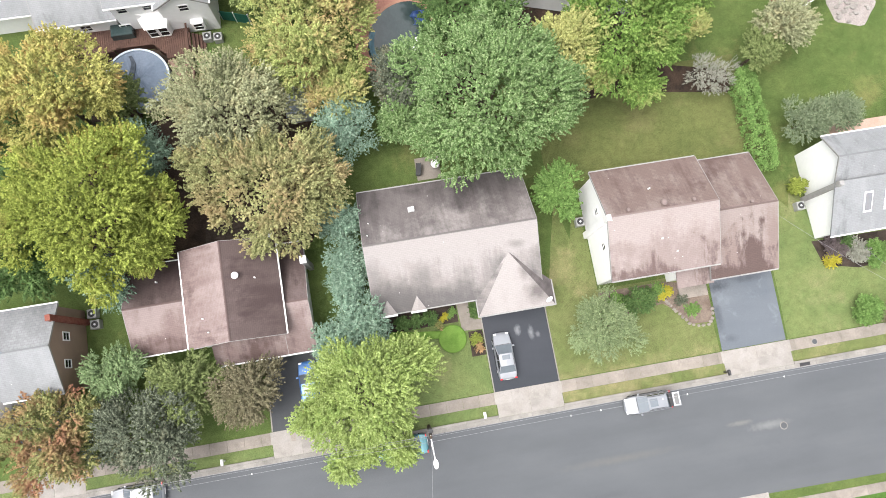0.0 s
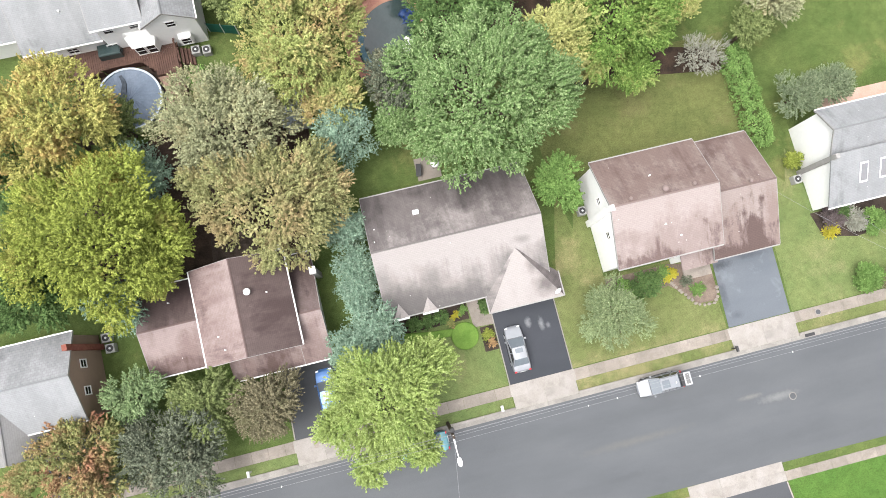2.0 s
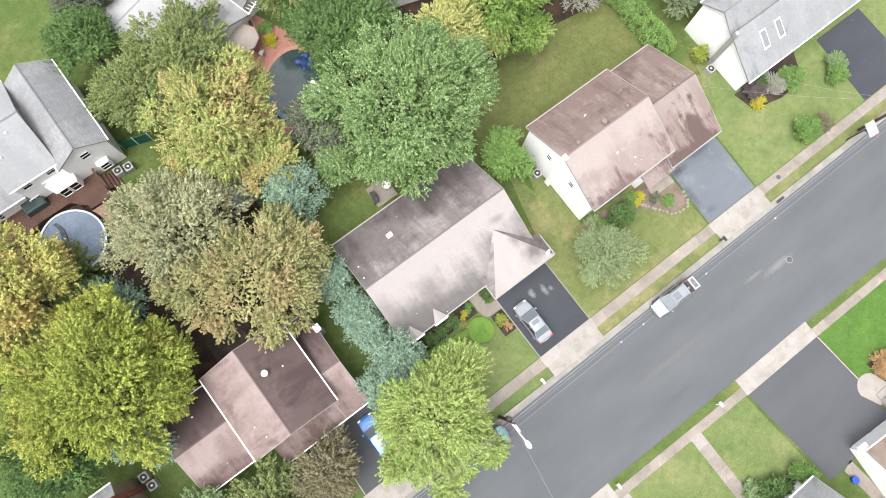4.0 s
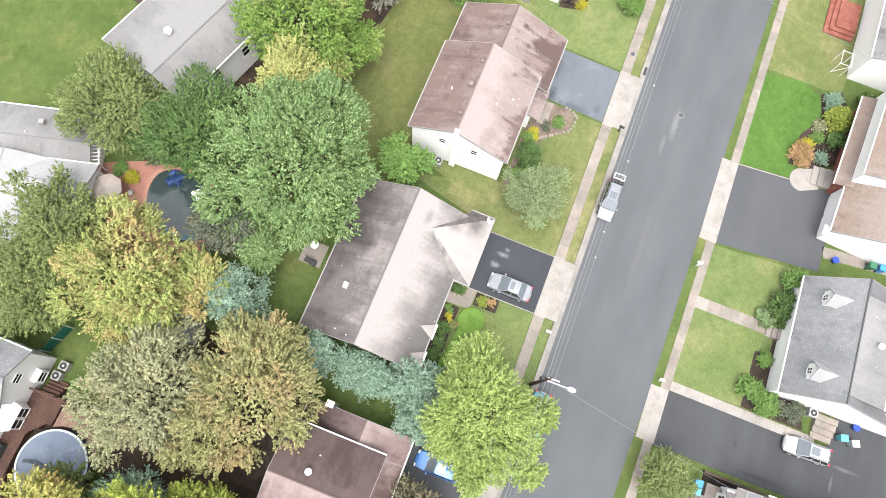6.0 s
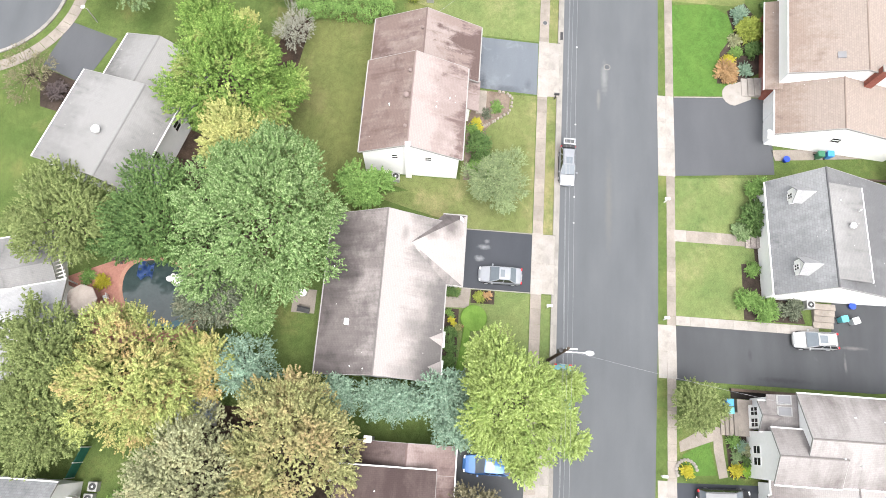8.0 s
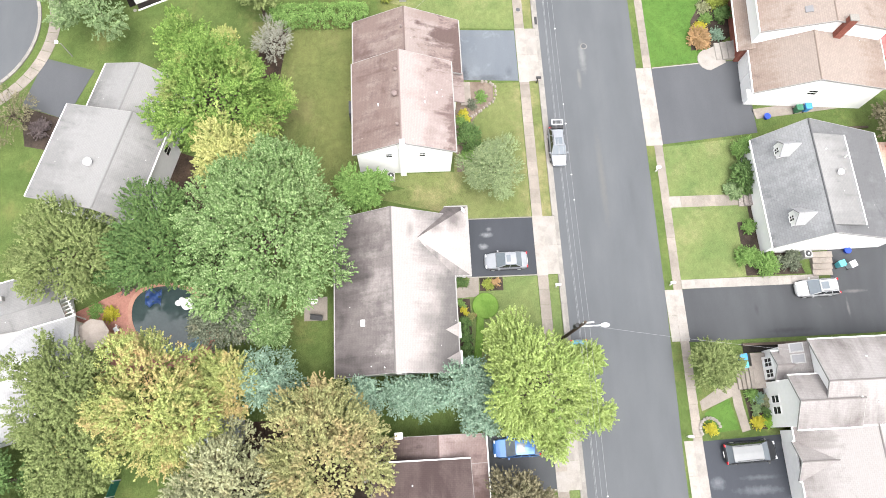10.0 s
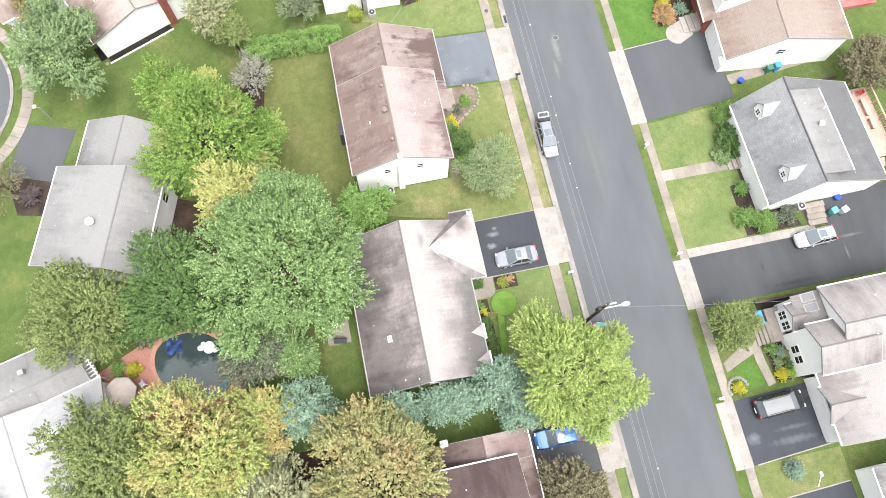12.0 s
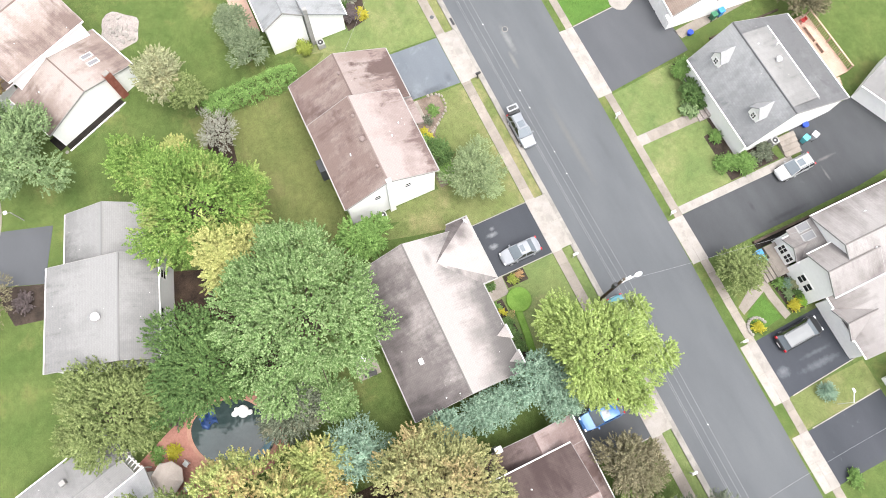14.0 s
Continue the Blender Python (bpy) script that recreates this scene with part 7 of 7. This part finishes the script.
for (x, y), r, s in zip(((-4.65, 7.45), (-6.0, 7.4), (-7.25, 7.4)), (0.68, 0.62, 0.62), (51, 52, 53)):
    bush(x, y, r, r, 1.1, M["leaf_deep"], "clipped round dark green shrub under the eave", s, leaf=0.1, clump=0.2, lumpy=0.04, group="round shrubs by the house")
clip = M["leaf_clip"] = foliage("leaf_clip", (0.16, 0.3, 0.035), (0.22, 0.38, 0.055), (0.3, 0.46, 0.09))
M["groundcover"] = mottled("groundcover", (0.1, 0.18, 0.035), (0.14, 0.235, 0.05), 1.4, 16, 0.35, bump=0.9, spec=0.05)
bm = prism(bmesh.new(), [(-2.9 + 1.28 * math.cos(k), 5.3 + 1.28 * math.sin(k)) for k in [math.tau * i / 28 for i in range(28)]], -0.02, 0.32)
prism(bm, [(-8.6, 6.15), (-6.4, 5.75), (-4.0, 5.5), (-3.8, 6.2), (-6.4, 6.5), (-8.6, 6.9)], -0.02, 0.26)
rims = [e for e in bm.edges if all(v.co.z > 0.1 for v in e.verts)]
bmesh.ops.bevel(bm, geom=rims, offset=0.12, segments=3, affect="EDGES", profile=0.6)
tagged(link_mesh("groundcover", bm, M["groundcover"]), "smooth bright green clipped groundcover shaped like a keyhole", "groundcover")
bush(-0.55, 7.5, 0.42, 0.75, 0.8, M["leaf_deep"], "small boxy dark hedge by the garage corner", 56, leaf=0.1, clump=0.2, lumpy=0.03, name="hedge")
for i, (x, y, r, k) in enumerate(((-2.6, 7.6, 0.4, "leaf_bush"), (-3.3, 7.3, 0.35, "leaf_gold"), (-0.8, 4.9, 0.5, "leaf_lime"), (-0.6, 4.2, 0.4, "leaf_rust"), (-3.9, 6.7, 0.25, "leaf_red"))):
    bush(x, y, r, r, 0.6, M[k], "small mixed flowering plant in the bed", 60 + i, leaf=0.1, clump=0.18, name="garden_plant", group="bedding plants")
sheet("flower_bed", rect(-1.4, -0.1, 3.4, 5.7), 0.018, M["soil"], "small bed of mulch beside the driveway", "bed")

sheet("flower_bed", [(11.2, 7.2), (11.2, 5.4), (13.5, 4.8), (17.0, 5.2), (18.2, 4.2), (19.3, 2.9), (21.1, 2.8), (21.45, 3.6), (21.5, 6.2), (17.6, 7.2)], 0.02, mottled("tan_mulch", (0.14, 0.105, 0.085), (0.21, 0.165, 0.135), 1.0, 16, 0.4), "mulched front bed edged with stones", "bed")
edge = thing("stone_edging", 19.4, 3.6, "curved edging of pale stacked stones", "edging", local=True)
rng = random.Random(5)
pth = [(-2.6, 2.5), (-1.6, 1.1), (-1.0, 0.2), (-0.2, -0.75), (0.7, -1.0), (1.6, -0.95), (2.05, -0.3), (2.1, 0.6)]
for (x0, y0), (x1, y1) in zip(pth, pth[1:]):
    n = max(2, int(math.hypot(x1 - x0, y1 - y0) / 0.34))
    for i in range(n):
        f = (i + 0.5) / n
        bm = bmesh.new()
        g = bmesh.ops.create_icosphere(bm, subdivisions=1, radius=0.2)["verts"]
        bmesh.ops.scale(bm, vec=(rng.uniform(0.8, 1.2), rng.uniform(0.7, 1.0), 0.7), verts=g)
        bmesh.ops.translate(bm, vec=(x0 + (x1 - x0) * f + rng.uniform(-0.05, 0.05), y0 + (y1 - y0) * f + rng.uniform(-0.05, 0.05), 0.1), verts=g)
        part("stone", bm, M["concrete"], edge)
part_st = thing("front_stoop", 20.0, 5.8, "low concrete front stoop", "stoop", local=True)
part("slab", boxm(-1.3, 1.4, -0.5, 0.55, 0, 0.22, bevel=0.02), M["concrete"], part_st)
bush(14.6, 5.9, 1.5, 1.3, 2.0, M["leaf_deep"], "large dark green yew by the front wall", 70, leaf=0.16, clump=0.4)
bush(12.2, 5.6, 1.3, 1.1, 1.3, M["leaf_bush"], "bright green low shrub", 71, leaf=0.14, clump=0.35)
bush(17.2, 6.2, 0.75, 0.6, 1.0, M["leaf_gold"], "brilliant yellow shrub under the eave", 72, leaf=0.12, clump=0.25)
bush(16.6, 6.6, 0.7, 0.5, 1.2, M["leaf_bush"], "green shrub behind the yellow one", 73, leaf=0.12, clump=0.25)
bush(18.7, 5.2, 0.6, 0.5, 0.4, M["leaf_grey"], "low grey groundcover in the bed", 74, leaf=0.1, clump=0.2)
bush(19.6, 4.2, 0.7, 0.6, 0.35, M["leaf_bush"], "low green groundcover in the bed", 75, leaf=0.1, clump=0.2, lumpy=0.2)
hedge(29.6, 15.9, 29.3, 26.2, 2.0, 2.2, M["leaf_bush"], "long bushy green boundary hedge", 76)

sheet("flower_bed", [(32.6, 8.6), (33.2, 6.2), (36.5, 5.4), (39.6, 5.6), (41.0, 8.5)], 0.018, M["soil"], "mulched bed before the white house", "bed")
for i, (x, y, r, h, k, lb) in enumerate(((34.3, 7.8, 1.1, 1.3, "leaf_plum", "dark purple-leaved shrub in mulch"), (36.5, 7.0, 1.1, 1.2, "leaf_pale", "white-flowering pale shrub in mulch"), (38.2, 6.4, 1.3, 1.8, "leaf_bush", "spiky green shrub in mulch"), (34.0, 6.5, 0.6, 0.6, "leaf_gold", "small yellow shrub in mulch"), (35.7, 1.4, 1.35, 1.9, "leaf_bush", "round clipped bright green shrub on the lawn"), (37.8, 0.9, 0.9, 1.2, "leaf_brown", "sparse brown bush by the pavement"), (32.3, 14.0, 0.8, 1.6, "leaf_lime", "yellow-green shrub by the wall"), (35.6, 8.0, 0.8, 1.0, "leaf_deep", "dark green shrub by the wall"), (43.4, 4.9, 1.0, 1.6, "leaf_sage", "grey-green shrub by the driveway"), (42.5, 3.9, 1.1, 1.6, "leaf_bush", "rounded green shrub by the driveway"))):
    bush(x, y, r, r * 0.95, h, M[k], lb, 80 + i, leaf=0.15, clump=0.32)
sheet("driveway", [(43.4, 0.0), (50.2, 0.0), (50.2, 8.0), (43.9, 8.0)], 0.03, M["drive_dark"], "dark sealed driveway beside shrubs", "driveway")

bush(12.3, -22.7, 1.25, 1.1, 2.4, M["leaf_bush"], "bright green cone-shaped arborvitae", 100, leaf=0.14, clump=0.35)
bush(9.3, -22.4, 1.75, 1.4, 1.9, M["leaf_deep"], "broad dark green rhododendron", 101, leaf=0.22, clump=0.45)
bush(7.9, -20.9, 0.7, 0.6, 0.7, M["leaf_sage"], "pale green spreading plant by the steps", 102, leaf=0.25, clump=0.3, lumpy=0.3)
bush(3.9, -21.9, 0.8, 0.7, 0.9, M["leaf_bush"], "small round green shrub", 103, leaf=0.12, clump=0.25)
bush(0.9, -21.1, 1.1, 1.05, 1.4, M["leaf_bush"], "bright green rounded arborvitae", 104, leaf=0.14, clump=0.35)
bush(0.1, -22.9, 1.3, 1.2, 1.5, M["leaf_bush"], "bright green rounded arborvitae", 105, leaf=0.14, clump=0.35)
bush(0.3, -25.3, 1.0, 1.2, 1.1, M["leaf_grey"], "dark grey-green low juniper", 106, leaf=0.14, clump=0.3)
sheet("flower_bed", [(-1.0, -21.0), (4.6, -21.0), (4.8, -22.4), (13.6, -22.3), (13.6, -23.2), (-1.0, -27.0)], 0.016, M["soil"], "mulched bed along the house wall", "bed")
side = steps("side_steps", -1.3, 1.0, -29.7, -27.7, 4, 0.18, M["concrete"], "concrete side steps to a door", "x", 1)

sheet("flower_bed", [(24.6, -19.4), (28.4, -19.9), (31.0, -21.6), (33.8, -20.9), (35.0, -23.0), (31.4, -25.2), (27.0, -25.2), (25.0, -22.0)], 0.022, M["soil"], "curving dark mulch bed", "bed")
for i, (x, y, rx, h, k, lb) in enumerate(((33.0, -22.2, 1.1, 1.1, "leaf_spruce", "low blue spruce mound"), (31.1, -23.0, 1.5, 1.8, "leaf_lime", "weeping yellow-green threadleaf shrub"), (28.8, -23.4, 1.0, 1.3, "leaf_deep", "dark green upright shrub"), (28.5, -21.5, 0.55, 0.5, "leaf_bush", "small green ball shrub"), (27.3, -20.6, 0.5, 0.5, "leaf_gold", "small golden shrub in mulch"), (25.9, -20.3, 1.35, 1.0, "leaf_rust", "broad russet mounded shrub"), (26.4, -22.5, 0.6, 0.6, "leaf_spruce", "small blue-green shrub in mulch"), (30.0, -21.4, 0.7, 0.3, "leaf_olive", "tan ornamental grass in mulch"))):
    bush(x, y, rx, rx * 0.92, h, M[k], lb, 110 + i, leaf=0.14, clump=0.3)
curve = thing("front_walk", 24.6, -22.6, "rounded pale concrete front walk", "path", local=True)
part("slab", prism(bmesh.new(), [(-1.2 + 1.3 * math.cos(a), 1.4 + 1.3 * math.sin(a)) for a in [math.pi * i / 8 for i in range(9)]] + [(-1.6, -0.4), (0.9, -0.4)], 0.0, 0.08), M["concrete_pale"], curve)

sheet("front_path", [(-12.9, -14.3), (-13.8, -14.4), (-12.6, -17.5), (-13.4, -17.5), (-15.9, -17.9), (-15.7, -18.7), (-13.4, -18.4), (-11.4, -18.3), (-11.2, -17.2)], 0.028, M["concrete"], "forked concrete garden path", "path")
sheet("lawn", [(-14.0, -14.6), (-12.7, -17.1), (-15.6, -17.7), (-15.9, -14.6)], 0.02, M["lawn_green"], "small green lawn between paths", "lawn")
sheet("flower_bed", [(-12.0, -18.6), (-15.7, -18.9), (-15.7, -21.5), (-12.0, -21.5)], 0.024, M["soil"], "dark planted bed before the porch", "bed")
for i, (x, y, r, k) in enumerate(((-12.6, -19.2, 0.6, "leaf_bush"), (-13.0, -19.9, 0.5, "leaf_spruce"), (-13.9, -19.4, 0.5, "leaf_sage"), (-13.2, -20.6, 0.55, "leaf_olive"), (-15.1, -19.4, 0.6, "leaf_gold"), (-15.0, -20.5, 0.6, "leaf_clip"), (-14.2, -20.5, 0.5, "leaf_deep"), (-15.4, -14.9, 0.55, "leaf_gold"))):
    bush(x, y, r, r, 0.7, M[k], "rounded bedding shrub in dark mulch", 120 + i, leaf=0.12, clump=0.22, group="bedding shrubs")
rocks = thing("stone_ring", -15.4, -14.9, "ring of white stones round a yellow shrub", "stones", local=True)
for i in range(12):
    a = math.pi * (0.55 + 1.1 * i / 11) + math.pi
    bm = bmesh.new()
    g = bmesh.ops.create_icosphere(bm, subdivisions=1, radius=0.19)["verts"]
    bmesh.ops.translate(bm, vec=(0.95 * math.cos(a), 0.95 * math.sin(a), 0.08), verts=g)
    part("stone", bm, M["concrete_pale"], rocks)
bush(-23.5, -17.4, 0.85, 0.8, 1.1, M["leaf_spruce"], "small round blue-green shrub on the side lawn", 130, leaf=0.14, clump=0.3)
bush(-31.3, -15.3, 0.9, 0.6, 0.8, M["leaf_bush"], "green shrub by the driveway", 131, leaf=0.14, clump=0.3)
bush(17.4, 49.6, 1.0, 0.9, 1.0, M["leaf_plum"], "dark purple-brown shrub by the driveway", 132, leaf=0.16, clump=0.4)
tree(18.4, 51.6, 2.9, 2.7, 3.4, M["leaf_brown"], "sparse brownish ornamental tree by the turning circle", 133, leaf=0.11, clump=0.5, dens=0.28, lumpy=0.3)
bush(0.8, 39.3, 1.1, 1.0, 1.8, M["leaf_plum"], "dark plum-coloured shrub by the patio", 134, leaf=0.16, clump=0.4)
bush(-1.9, 42.2, 0.8, 0.6, 0.7, M["leaf_bush"], "potted green plant with flowers", 135, leaf=0.12, clump=0.25)
bush(-2.2, 40.7, 0.7, 0.6, 0.8, M["leaf_gold"], "yellow flowering plant in a planter", 136, leaf=0.12, clump=0.25)
bush(-21.6, 35.2, 1.2, 0.9, 1.1, M["leaf_bush"], "round green shrub below the deck", 137, leaf=0.14, clump=0.3)

# scaffold-like garden frame and porch at the neighbouring white house
ho0 = thing("house", 41.5, -27.5, "white house front with a red porch", "house")
gable(ho0, 36.5, 50, -34, -22.8, 4.6, 6.8, M["roof_grey"], M["siding"])
pf = thing("pole_frame", 37.6, -21.7, "thin white pole frame leaning by the house", "frame", local=True)
for p0, p1 in (((-0.8, 0.5, 0), (-0.8, 0.5, 1.9)), ((0.8, 0.5, 0), (0.8, 0.5, 1.9)), ((-0.8, -0.6, 0), (-0.8, -0.6, 1.9)), ((0.8, -0.6, 0), (0.8, -0.6, 1.9))):
    part("pole", beam(bmesh.new(), p0, p1, 0.035, 8), M["trim"], pf)
for p0, p1 in (((-0.9, 0.5, 1.9), (0.9, 0.5, 1.9)), ((-0.9, -0.6, 1.9), (0.9, -0.6, 1.9)), ((-0.8, 0.6, 1.86), (-0.8, -0.7, 1.86)), ((0.8, 0.6, 1.86), (0.8, -0.7, 1.86)), ((-0.8, 0.5, 0.1), (-0.8, -0.6, 1.8))):
    part("rail", beam(bmesh.new(), p0, p1, 0.03, 8), M["trim"], pf)
bush(35.2, -28.2, 1.3, 1.2, 1.5, M["leaf_bush"], "bright green shrub between two houses", 138, leaf=0.14, clump=0.35)
bush(34.4, -25.6, 1.0, 1.0, 1.1, M["leaf_deep"], "dark green low shrub by the wall", 139, leaf=0.14, clump=0.35)
pch = thing("porch", 43.5, -20.6, "red brick porch steps", "porch", local=True)
for i in range(3):
    part("step", boxm(-2.2 + 0.5 * i, 2.4, -2.0, 1.3 - 0.5 * i, 0.17 * i, 0.17 * (i + 1)), M["brick"], pch)
ho4 = thing("house", -29, -29, "white house beyond the last driveway", "house")
gable(ho4, -36, -24.5, -36, -22.9, 3.2, 6.0, M["roof_grey"], M["siding"])
shd = thing("garage", 1.95, -38.0, "white garage with a pale roof at the end of the driveway", "garage", rot=23)
gable(shd, -8.0, 0.0, -6.5, 0.0, 2.6, 3.9, M["roof_grey"], M["siding"], ends=(0.2, 0.2))
post = thing("garden_lamp", -25.0, -17.9, "thin pole with a white arm on the side lawn", "lamp", local=True)
part("pole", beam(bmesh.new(), (0, 0, -0.05), (0, 0, 2.6), 0.04, 8, 0.03), M["galv"], post)
part("lamp_arm", beam(bmesh.new(), (0, 0, 2.55), (0.9, -0.5, 2.75), 0.03, 8), M["trim"], post)
part("lamp_head", boxm(0.75, 1.15, -0.62, -0.42, 2.7, 2.82, bevel=0.03), M["trim"], post)
